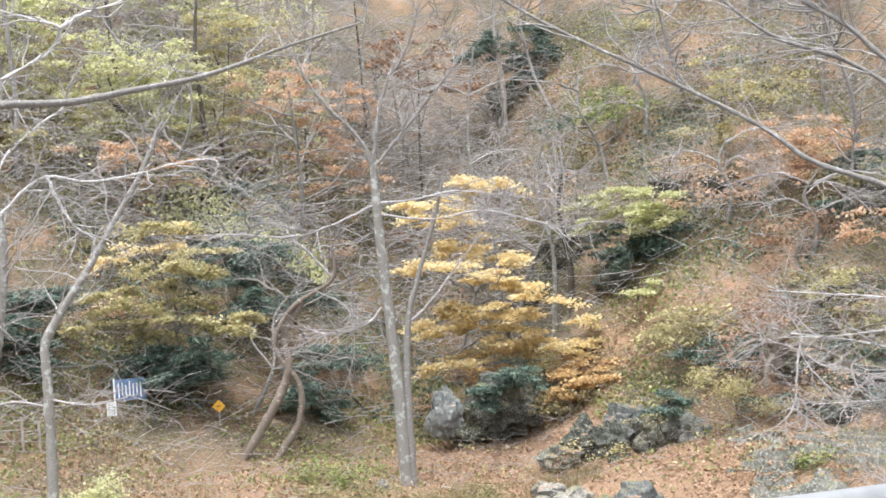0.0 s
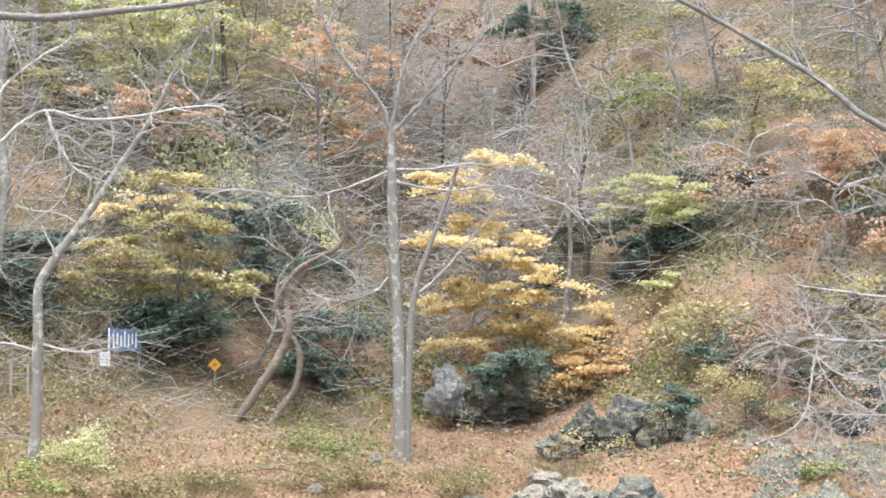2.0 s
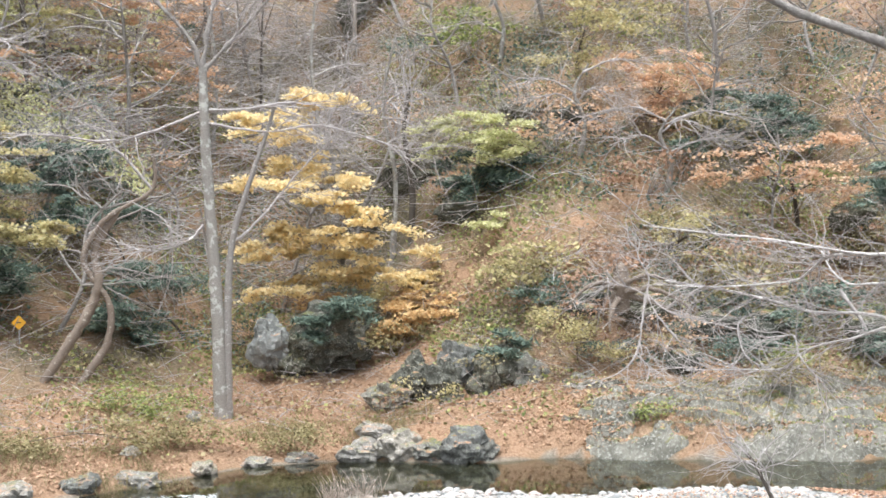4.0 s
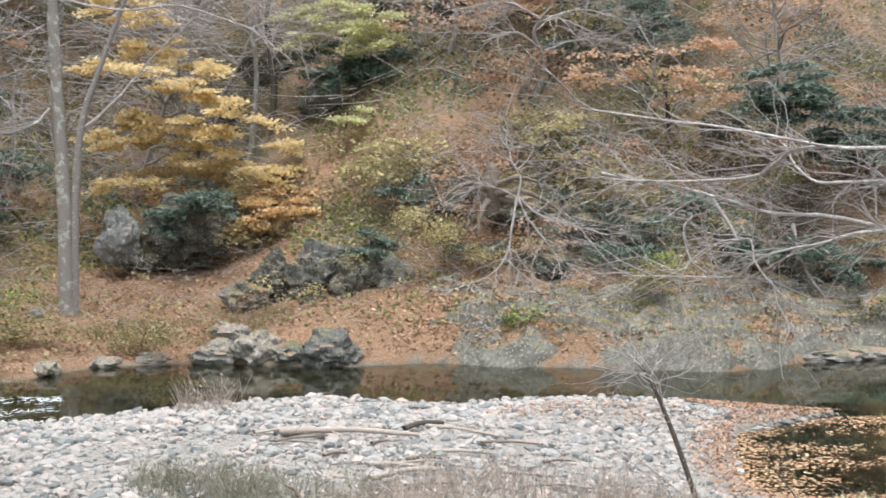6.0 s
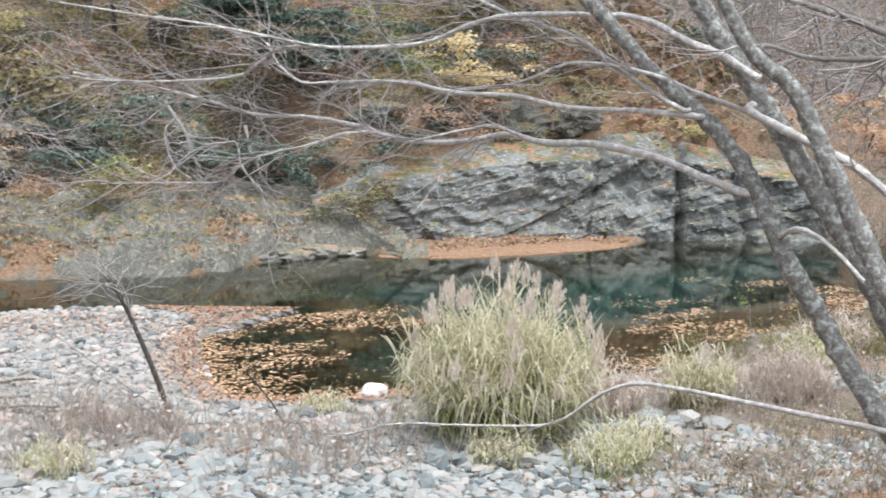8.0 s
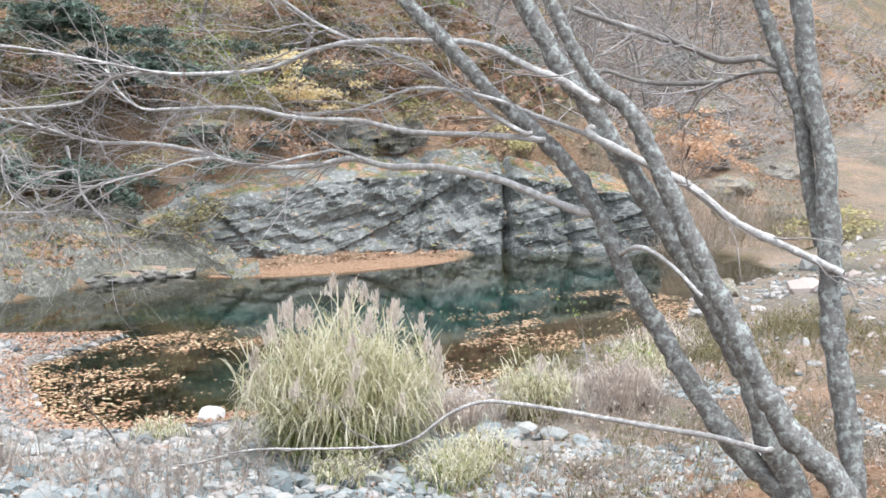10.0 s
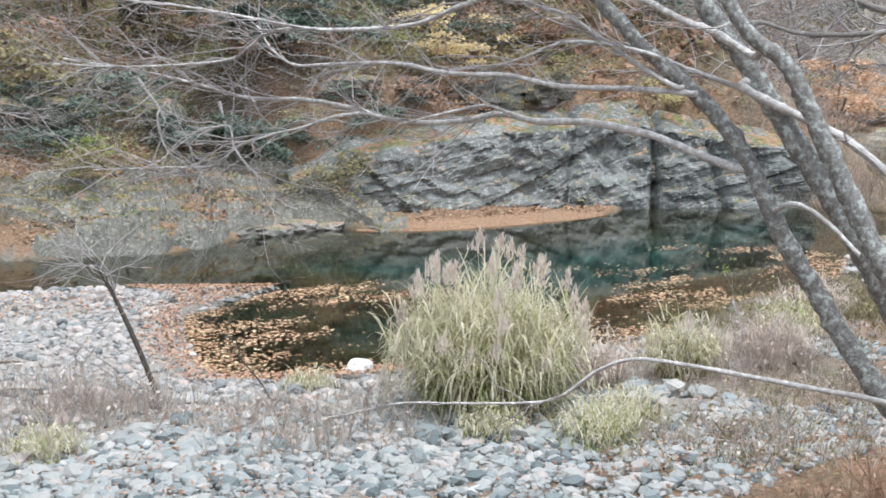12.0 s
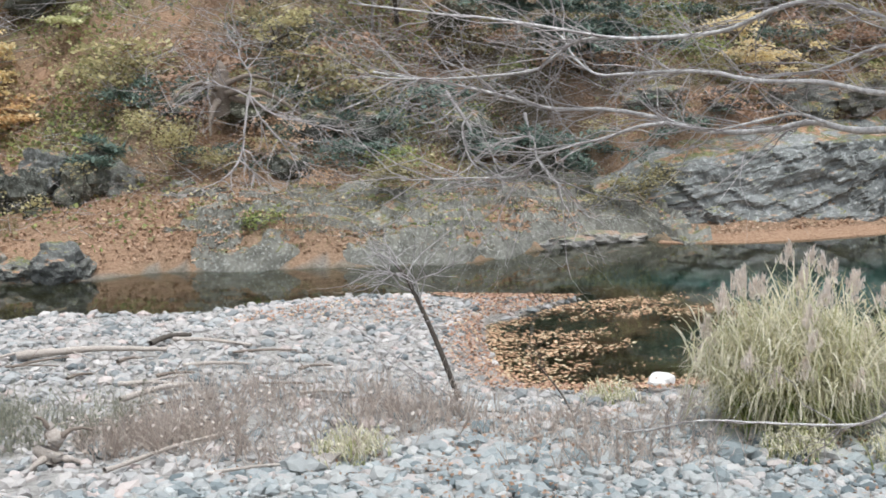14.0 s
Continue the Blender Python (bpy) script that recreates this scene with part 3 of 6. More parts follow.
cliff()
for i, (x, y, z, sx, sz) in enumerate([(24.4, 29.6, 3.2, 0.9, 0.7), (26.0, 28.9, 3.3, 0.8, 0.6), (22.3, 30.0, 3.0, 0.7, 0.45), (27.6, 27.9, 3.2, 0.7, 0.6), (20.4, 30.6, 2.6, 0.7, 0.45)]):
    boulder("boulder", x, y, ground_z(x, y) + sz * 0.12, (sx * 1.3, 0.7, sz * 0.8), ROCK, 170 + i, "grey lichen-spotted rock above the cliff", turn=i * 31, amount=0.4)
for i, (x, y, sx) in enumerate([(21.8, 15.1, 0.5), (22.8, 16.2, 0.35), (24.5, 17.0, 0.5), (33, 24, 0.8), (36, 26, 1.0), (39, 27, 0.9), (42, 30, 1.3), (46, 32, 1.2), (50, 36, 1.5), (37, 23.5, 0.7), (44, 28, 0.9), (55, 40, 1.6)]):
    boulder("boulder", x, y, ground_z(x, y) + sx * 0.2, (sx, sx * 0.8, sx * 0.5), PALE_ROCK, 130 + i, "pale rounded stream boulder among gravel", turn=i * 33, sub=ICO3)

# slope rocks in the shaded mossy colour, with the dark of hollows painted in
for i, (x, y, z, sx, sz) in enumerate([(10.6, 34.0, 3.3, 0.8, 0.45), (12.2, 33.2, 2.8, 0.8, 0.4), (13.4, 32.6, 2.7, 0.9, 0.4), (15.8, 32.0, 2.6, 0.9, 0.5), (17.2, 31.2, 1.9, 0.8, 0.45), (9.0, 34.6, 3.4, 0.6, 0.4), (11.0, 32.0, 1.9, 0.5, 0.35), (14.9, 41.0, 8.2, 1.0, 0.6), (5.2, 55.0, 14.6, 1.4, 1.0), (8.0, 50.0, 13.0, 1.2, 0.7), (12.0, 46.0, 11.0, 1.3, 0.6), (17.5, 36.5, 5.6, 1.0, 0.5)]):
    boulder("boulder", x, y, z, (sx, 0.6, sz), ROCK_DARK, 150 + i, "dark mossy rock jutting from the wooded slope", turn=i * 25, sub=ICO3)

# leaf-covered sand spit below the cliff
spit = Soup()
v, f = ICO4
v = lumpy(v, 0.12, 1.2, 9) * np.array([3.6, 0.95, 0.12])
spit.add(v, f)
spit = part("sand_spit", spit, GROUND, None, "low sand spit covered with russet fallen leaves")
spit.location, spit.rotation_euler = (21.9, 26.5, 0.0), (0, 0, radians(-11))
tagged(spit, "", "sand bank", "", "structure")


# ---- courses of limbs and stems ----
STEM_A = [(5.24, 5.48, 4.74), (5.43, 5.24, 4.42), (5.60, 5.02, 4.18), (5.72, 4.84, 3.91), (5.78, 4.72, 3.65), (5.83, 4.61, 3.42), (5.91, 4.46, 3.15), (5.99, 4.29, 2.87), (6.07, 4.13, 2.63), (6.16, 3.94, 2.43), (6.23, 3.78, 2.27), (6.20, 3.62, 1.87)]
STEM_B = [(5.46, 5.12, 4.97), (5.59, 4.94, 4.60), (5.69, 4.79, 4.35), (5.79, 4.64, 4.08), (5.88, 4.48, 3.80), (5.97, 4.32, 3.51), (6.05, 4.17, 3.21), (6.12, 4.03, 2.91), (6.16, 3.93, 2.62), (6.21, 3.80, 2.36), (6.19, 3.65, 1.86)]
STEM_C = [(5.32, 4.82, 4.98), (5.46, 4.63, 4.55), (5.57, 4.46, 4.38), (5.62, 4.36, 4.18), (5.67, 4.26, 3.96), (5.74, 4.13, 3.65), (5.81, 3.98, 3.34), (5.88, 3.84, 3.03), (5.96, 3.69, 2.76), (6.06, 3.47, 2.52), (6.07, 3.25, 2.04)]
STEM_D = [(6.25, 3.92, 4.99), (6.27, 3.84, 4.48), (6.28, 3.75, 4.12), (6.27, 3.70, 3.69), (6.25, 3.67, 3.35), (6.25, 3.60, 2.98), (6.26, 3.52, 2.56), (6.28, 3.48, 1.94)]
STEM_E = [(6.14, 4.10, 5.00), (6.21, 4.00, 4.66), (6.27, 3.90, 4.37), (6.30, 3.86, 4.03), (6.34, 3.79, 3.68)]
BRANCH_TOP = [(5.59, 4.67, 4.41), (5.53, 4.89, 4.53), (5.49, 5.09, 4.60), (5.41, 5.31, 4.71), (5.31, 5.55, 4.74), (5.03, 5.94, 4.74), (4.90, 6.17, 4.69), (4.76, 6.41, 4.59), (4.53, 6.69, 4.56), (4.34, 6.93, 4.57), (4.09, 7.20, 4.64), (3.78, 7.48, 4.71), (3.60, 7.68, 4.74), (3.16, 7.98, 4.82)]
BRANCH_MID = [(5.53, 5.04, 4.21), (5.42, 5.32, 4.23), (5.21, 5.67, 4.24), (5.04, 5.96, 4.30), (4.87, 6.25, 4.31), (4.73, 6.49, 4.36), (4.61, 6.71, 4.37), (4.48, 6.93, 4.36), (4.37, 7.12, 4.36), (4.32, 7.29, 4.46), (4.31, 7.42, 4.59)]
BRANCH_MIDB = [(4.34, 6.93, 4.57), (4.23, 7.12, 4.55), (4.16, 7.27, 4.46), (4.11, 7.42, 4.39), (3.91, 7.64, 4.36), (3.61, 7.89, 4.35), (3.30, 8.14, 4.37)]
BRANCH_LOW = [(5.70, 4.85, 3.82), (5.62, 5.08, 3.89), (5.54, 5.30, 3.97), (5.36, 5.61, 4.04), (5.21, 5.87, 4.04), (5.10, 6.09, 4.08), (5.01, 6.28, 4.04), (4.89, 6.50, 4.02), (4.73, 6.73, 4.05), (4.65, 6.90, 4.10), (4.45, 7.14, 4.15), (4.21, 7.38, 4.16), (4.03, 7.59, 4.23), (3.78, 7.82, 4.31), (3.36, 8.11, 4.40)]
BRANCH_LOWB = [(4.62, 6.75, 4.08), (4.49, 6.90, 4.05), (4.38, 7.04, 3.99), (4.19, 7.23, 3.93), (4.09, 7.35, 3.86), (4.01, 7.46, 3.76), (3.75, 7.65, 3.75), (3.42, 7.87, 3.74)]
BRANCH_LOWC = [(5.12, 5.99, 4.08), (5.00, 6.09, 4.13), (4.86, 6.20, 4.10), (4.69, 6.34, 4.05)]
BRANCH_HOOK = [(4.07, 7.32, 3.87), (4.05, 7.34, 4.00), (3.95, 7.39, 3.97)]
BRANCH_HOOKB = [(4.07, 7.32, 3.87), (4.14, 7.29, 3.76), (4.21, 7.25, 3.68)]
BRANCH_HANG = [(3.82, 7.68, 4.13), (3.77, 7.71, 4.05), (3.81, 7.69, 3.86), (3.90, 7.64, 3.77)]
BRANCH_R = [(5.63, 4.77, 4.25), (5.74, 4.60, 4.14), (5.82, 4.44, 4.06), (5.90, 4.29, 3.97), (6.00, 4.11, 3.81), (6.08, 3.93, 3.72), (6.19, 3.70, 3.61), (6.22, 3.59, 3.56)]
BRANCH_RB = [(5.71, 4.84, 4.24), (5.65, 4.99, 4.29), (5.62, 5.12, 4.33), (5.53, 5.30, 4.41), (5.45, 5.47, 4.47), (5.31, 5.69, 4.47)]
BRANCH_STUB = [(5.65, 4.43, 3.67), (5.67, 4.24, 3.59), (5.68, 4.06, 3.45)]
BRANCH_WAVE = [(6.03, 3.90, 2.63), (5.94, 4.14, 2.67), (5.78, 4.46, 2.70), (5.60, 4.77, 2.74), (5.44, 5.04, 2.77), (5.33, 5.24, 2.77), (5.24, 5.41, 2.69), (5.12, 5.60, 2.52), (5.01, 5.77, 2.47), (4.76, 6.06, 2.45), (4.53, 6.30, 2.44), (4.36, 6.50, 2.37), (4.23, 6.65, 2.33)]
BRANCH_HI = [(6.24, 3.95, 4.56), (6.16, 4.07, 4.64), (6.05, 4.23, 4.63), (5.93, 4.39, 4.71), (5.76, 4.62, 4.80), (5.57, 4.84, 4.90)]
BRANCH_HIB = [(6.24, 3.95, 4.58), (6.13, 4.11, 4.57), (6.04, 4.25, 4.52), (5.88, 4.46, 4.51), (5.78, 4.60, 4.53), (5.68, 4.71, 4.58), (5.66, 4.74, 4.55)]
BRANCH_MIDC = [(5.49, 5.09, 4.24), (5.40, 5.30, 4.36), (5.33, 5.48, 4.49), (5.23, 5.69, 4.63), (5.15, 5.88, 4.69), (4.96, 6.15, 4.82), (4.81, 6.37, 4.99)]
BRANCH_MIDD = [(5.40, 5.17, 4.41), (5.30, 5.42, 4.47), (5.19, 5.66, 4.48), (5.12, 5.86, 4.41), (5.07, 6.04, 4.36), (4.90, 6.30, 4.32)]
OVER_R = [(2.51, 1.43, 4.91), (2.13, 1.65, 5.15), (1.84, 1.81, 5.31), (1.67, 1.92, 5.49), (1.48, 2.04, 5.65), (1.15, 2.17, 5.88), (0.75, 2.30, 6.14), (0.44, 2.39, 6.37), (0.19, 2.47, 6.60)]
OVER_RB = [(2.45, 1.46, 5.50), (2.17, 1.57, 5.74), (2.02, 1.62, 5.92), (1.83, 1.68, 6.08), (1.66, 1.73, 6.25)]
OVER_RC = [(2.42, 1.79, 5.53), (2.09, 1.91, 5.81), (1.79, 2.01, 5.97), (1.57, 2.07, 6.17), (1.47, 2.09, 6.33)]
OVER_L = [(-5.37, 7.54, 7.19), (-4.60, 7.93, 7.09), (-3.91, 8.24, 7.16), (-3.28, 8.49, 7.19), (-2.66, 8.71, 7.31), (-2.17, 8.87, 7.40), (-1.73, 9.02, 7.54), (-1.27, 9.15, 7.71), (-0.45, 9.28, 7.94)]
PALE_L = [(-7.05, 13.86, 7.82), (-6.06, 14.19, 8.34), (-5.62, 14.33, 8.69), (-5.17, 14.45, 8.96), (-4.90, 14.52, 9.15), (-4.80, 14.54, 9.43), (-5.13, 14.46, 9.56), (-5.56, 14.34, 9.69)]
PALE_LB = [(-4.80, 14.54, 9.43), (-4.45, 14.62, 9.63), (-3.91, 14.73, 9.82), (-3.57, 14.79, 10.14)]
WHITE_A = [(-8.27, 20.60, 6.89), (-7.55, 20.83, 7.63), (-7.09, 20.96, 8.11), (-6.71, 21.07, 8.28), (-6.03, 21.24, 8.15), (-5.24, 21.42, 8.23), (-4.43, 21.57, 8.41), (-3.61, 21.70, 8.48)]
WHITE_B = [(-6.76, 21.06, 8.28), (-6.61, 21.09, 7.87), (-6.36, 21.16, 7.36), (-5.97, 21.25, 7.06)]
WHITE_C = [(-8.47, 20.53, 7.79), (-7.74, 20.77, 8.23), (-7.38, 20.88, 8.76), (-6.91, 21.01, 9.20), (-6.43, 21.14, 9.54), (-6.29, 21.18, 9.86)]


# ---- trees of the far side ----
rng = np.random.default_rng(11)


def tree_at(name, x, y, label, z=None):
    return base_at(name, x, y, ground_z(x, y) if z is None else z, label, "tree")


def child(name, soup, mat, parent, label=""):
    """A part given in world places under a thing that stands elsewhere."""
    ob = part(name, soup, mat, parent, label)
    ob.matrix_parent_inverse = Matrix.Translation(parent.location).inverted()
    return ob


def sprays(twigs, c, count, length, r, rng, up=0.05, level=2, kids=3, start=0.25, flat=0.5, wild=1.0):
    """Fine branching sprays along a limb."""
    tips = []
    for _ in range(count):
        i = int(rng.uniform(start, 1) * (len(c) - 1))
        d = unit(c[min(i + 1, len(c) - 1)] - c[i - 1]) + rng.standard_normal(3) * np.array([0.7, 0.7, 0.5]) * wild
        grow(twigs, twigs, c[i], d, length * rng.uniform(0.6, 1.3), r, level, rng, tips, up, 0.25 + 0.45 * wild, kids, flat)
    return tips


# the tall pale tree on the bank
main = tree_at("bank_tree", -0.67, 33.71, "tall bare grey twin-stemmed tree on leafy bank")
s = Soup()
limb(s, [(-0.62, 33.71, 0.5), (-0.67, 33.71, 0.9), (-0.7, 33.71, 3.4), (-0.78, 33.71, 5.23), (-0.88, 33.7, 7.38), (-0.91, 33.7, 8.61), (-0.91, 33.7, 9.7)], 0.2, 0.11, 10, 8, 0.04, rng)
child("trunk", s, BARK_PALE, main)
s = Soup()
limb(s, [(-0.5, 33.75, 0.6), (-0.45, 33.71, 3.4), (-0.29, 33.71, 5.23), (0.13, 33.71, 6.61), (0.75, 33.71, 8.3), (1.1, 33.6, 9.6)], 0.12, 0.03, 8, 8, 0.04, rng)
child("stem", s, BARK_GREY, main)
tw = Soup()
for pts, r in [
    ([(-0.91, 33.7, 9.6), (-1.25, 33.69, 10.46), (-2.02, 33.66, 11.38), (-2.64, 33.62, 12.31), (-2.94, 33.6, 13.4)], 0.1),
    ([(-0.91, 33.7, 9.6), (-0.17, 33.71, 10.38), (0.75, 33.71, 11.39), (1.6, 33.69, 12.32)], 0.09),
    ([(-0.91, 33.7, 9.6), (-0.71, 33.71, 10.93), (-0.33, 33.71, 12.01), (0.29, 33.71, 12.95), (0.75, 33.71, 14.2)], 0.11),
    ([(-0.91, 33.7, 8.61), (-2.01, 33.5, 8.14), (-3.23, 33.2, 7.82), (-4.58, 33.0, 7.96), (-5.6, 32.8, 8.0)], 0.06),
    ([(-0.91, 33.7, 8.61), (0.29, 33.6, 8.64), (1.36, 33.5, 8.76), (3.04, 33.3, 8.44), (4.4, 33.2, 8.2)], 0.055),
    ([(-0.91, 33.7, 8.3), (0.6, 33.2, 8.0), (2.0, 32.9, 8.1), (3.6, 32.6, 7.6), (5.0, 32.5, 7.2)], 0.05),
    ([(-1.0, 33.7, 5.7), (-1.39, 33.6, 5.31), (-2.15, 33.5, 5.08), (-2.9, 33.4, 5.2)], 0.05),
    ([(-0.29, 33.71, 5.23), (0.29, 33.71, 5.69), (1.51, 33.69, 7.07), (2.28, 33.65, 7.83), (2.9, 33.6, 8.9)], 0.06)]:
    s = Soup()
    c = limb(s, pts, r * 0.75, r * 0.25, 6, 6, 0.22, rng)
    b = child("limb", s, TWIG if r < 0.07 else BARK_GREY, main)
    tw = Soup()
    sprays(tw, c, 20, 1.4, 0.016, rng, 0.0, 3, 3)
    part("twig_spray", tw, TWIG, b, "fine pale bare twigs")

# the twisted brown stems
snag = tree_at("twisted_tree", -4.9, 35.3, "twisted brown leaning trunk with forked foot on leaf litter")
s = Soup()
limb(s, [(-4.4, 35.39, 1.4), (-4.36, 35.39, 1.65), (-3.65, 35.48, 2.67), (-3.57, 35.48, 3.75), (-4.19, 35.41, 4.87), (-3.8, 35.46, 5.75), (-3.26, 35.51, 6.21), (-2.38, 35.59, 6.74), (-2.32, 35.59, 7.59)], 0.11, 0.05, 8, 8, 0.11, rng)
child("trunk", s, BROWNWOOD, snag)
s = Soup()
limb(s, [(-5.4, 35.27, 1.55), (-4.52, 35.37, 2.85), (-3.98, 35.44, 3.76), (-3.82, 35.46, 4.37), (-3.9, 35.6, 5.2), (-3.3, 35.6, 6.2)], 0.135, 0.11, 8, 8, 0.11, rng)
child("stem", s, BROWNWOOD, snag)
s, tw = Soup(), Soup()
c = limb(s, [(-2.38, 35.59, 6.74), (-3.08, 35.53, 7.6), (-3.31, 35.51, 7.83), (-3.38, 35.5, 8.4)], 0.045, 0.02, 6)
child("limb", s, TWIG, snag)
sprays(tw, c, 8, 1.2, 0.015, rng, -0.2)
c = spline([(-2.9, 35.5, 6.4), (-2.0, 35.3, 5.8), (-1.9, 35.2, 4.6), (-2.3, 35.2, 3.4)])
tube(tw, c, np.linspace(0.02, 0.008, len(c)), 5)
sprays(tw, c, 10, 1.0, 0.01, rng, -0.35)
child("crown", tw, TWIG, snag)

# pale trees on the terrace
lean = tree_at("terrace_tree", -9.27, 29.67, "slim pale tree with a kinked trunk on leafy terrace")
s, tw = Soup(), Soup()
c = limb(s, [(-9.27, 29.67, 0.8), (-9.27, 29.67, 1.15), (-9.25, 29.68, 2.71), (-9.23, 29.68, 4.06), (-9.25, 29.68, 5.29), (-8.91, 29.77, 5.97), (-8.47, 29.88, 6.67), (-8.09, 29.97, 7.23), (-7.51, 30.11, 8.21), (-6.72, 30.27, 9.49), (-6.2, 30.3, 10.6)], 0.16, 0.06, 8, 6, 0.05, rng)
child("trunk", s, BARK_PALE, lean)
sprays(tw, c, 16, 1.6, 0.025, rng, 0.1, 3, 3, 0.5)
c = spline([(-9.2, 29.7, 3.8), (-10.2, 29.5, 4.0), (-11.4, 29.3, 3.6)])
tube(tw, c, np.linspace(0.04, 0.015, len(c)), 5)
sprays(tw, c, 10, 1.4, 0.014, rng, -0.1)
c = spline([(-9.2, 29.7, 4.0), (-8.3, 29.4, 3.8), (-7.2, 29.2, 3.9)])
tube(tw, c, np.linspace(0.035, 0.012, len(c)), 5)
sprays(tw, c, 10, 1.2, 0.012, rng, 0.0)
child("crown", tw, TWIG, lean)
two = tree_at("terrace_tree", -11.68, 32.82, "pale curved bare tree on leafy terrace")
s, tw = Soup(), Soup()
c = limb(s, [(-11.75, 32.8, 2.0), (-11.75, 32.8, 2.54), (-11.64, 32.84, 4.17), (-11.38, 32.91, 5.51), (-11.16, 32.98, 7.02), (-11.08, 33.01, 8.23), (-11.31, 32.94, 10.03), (-11.2, 32.97, 11.56), (-11.3, 32.94, 14.5)], 0.19, 0.1, 8, 6, 0.05, rng)
child("trunk", s, BARK_PALE, two)
sprays(tw, c, 18, 2.2, 0.03, rng, 0.1, 3, 3, 0.4)
for pts in (WHITE_A, WHITE_B, WHITE_C, PALE_L, PALE_LB):
    s = Soup()
    c = limb(s, pts, 0.034, 0.014, 6, 6, 0.2, rng)
    child("limb", s, PALE_BRANCH, two, "bleached bare limb")
    sprays(tw, c, 14, 1.3, 0.014, rng, 0.0)
child("crown", tw, TWIG, two)

# the uprooted grey branches over the bank
dead = tree_at("dead_tree", 10.07, 32.4, "leafless grey dead tree hanging over mossy bank")
tw = Soup()
for pts, r in [
    ([(10.07, 32.16, 3.66), (10.15, 32.2, 4.1), (9.95, 32.4, 4.6), (10.05, 32.6, 5.0), (9.8, 32.8, 5.4)], 0.032), ([(10.05, 32.17, 3.65), (9.88, 32.0, 2.83), (9.68, 31.9, 2.14), (9.15, 31.8, 1.69), (8.48, 31.7, 1.5)], 0.05),
    ([(10.07, 32.16, 3.65), (10.27, 31.9, 3.11), (10.86, 31.6, 2.28), (11.44, 31.4, 1.8)], 0.04), ([(10.07, 32.16, 3.66), (10.47, 31.9, 3.25), (11.24, 31.6, 2.97), (11.9, 31.4, 2.8)], 0.035), ([(9.68, 31.9, 2.14), (9.9, 31.7, 1.9), (10.1, 31.6, 1.5)], 0.035),
    ([(10.05, 32.17, 3.65), (9.4, 32.2, 3.9), (8.7, 32.3, 3.85)], 0.035)]:
    s = Soup()
    c = limb(s, pts, r * 0.75, r * 0.3, 6, 5, 0.3, rng)
    b = child("limb", s, TWIG, dead)
    tw = Soup()
    sprays(tw, c, 13, 1.1, 0.013, rng, -0.05, 3)
    part("twig_spray", tw, TWIG, b)
stump = base_at("uprooted_stump", 9.75, 33.4, ground_z(9.75, 33.4), "brown uprooted stump with spreading roots over a dark hollow", "stump")
s = Soup()
limb(s, [(9.7, 33.5, 3.2), (9.72, 33.3, 3.9), (9.75, 33.4, 4.15), (9.7, 33.5, 4.4)], 0.26, 0.16, 10, 6, 0.08, rng)
child("trunk", s, BROWNWOOD, stump)
for pts in ([(9.6, 33.2, 3.8), (9.1, 32.9, 3.95), (8.6, 32.8, 3.8), (8.3, 32.8, 3.5)], [(9.8, 33.2, 3.7), (10.4, 32.8, 3.75), (11.0, 32.7, 3.5), (11.5, 32.6, 3.1)], [(9.6, 33.2, 3.5), (9.3, 32.8, 3.2), (9.2, 32.6, 2.7)], [(9.9, 33.2, 3.6), (10.7, 32.9, 3.3), (11.2, 32.7, 2.8)], [(9.7, 33.2, 3.9), (10.3, 32.9, 4.1), (10.8, 32.8, 4.0)]):
    s = Soup()
    limb(s, pts, 0.09, 0.03, 7, 6, 0.15, rng)
    child("root", s, BROWNWOOD, stump)
for pts, z in (([(14.96, 31.58, 3.6), (15.44, 31.2, 2.64), (15.36, 31.1, 2.07), (15.92, 30.9, 1.5)], 1.5), ([(16.78, 30.84, 3.0), (16.94, 30.6, 2.01), (17.48, 30.3, 1.1)], 1.1)):
    d2 = base_at("dead_branch", *pts[-1], "bare grey dead branch leaning on the bank", "branch")
    s, tw = Soup(), Soup()
    c = limb(s, pts, 0.05, 0.03, 6, 6, 0.06, rng)
    child("limb", s, TWIG, d2)
    sprays(tw, c, 10, 0.9, 0.013, rng, -0.1)
    child("crown", tw, TWIG, d2)


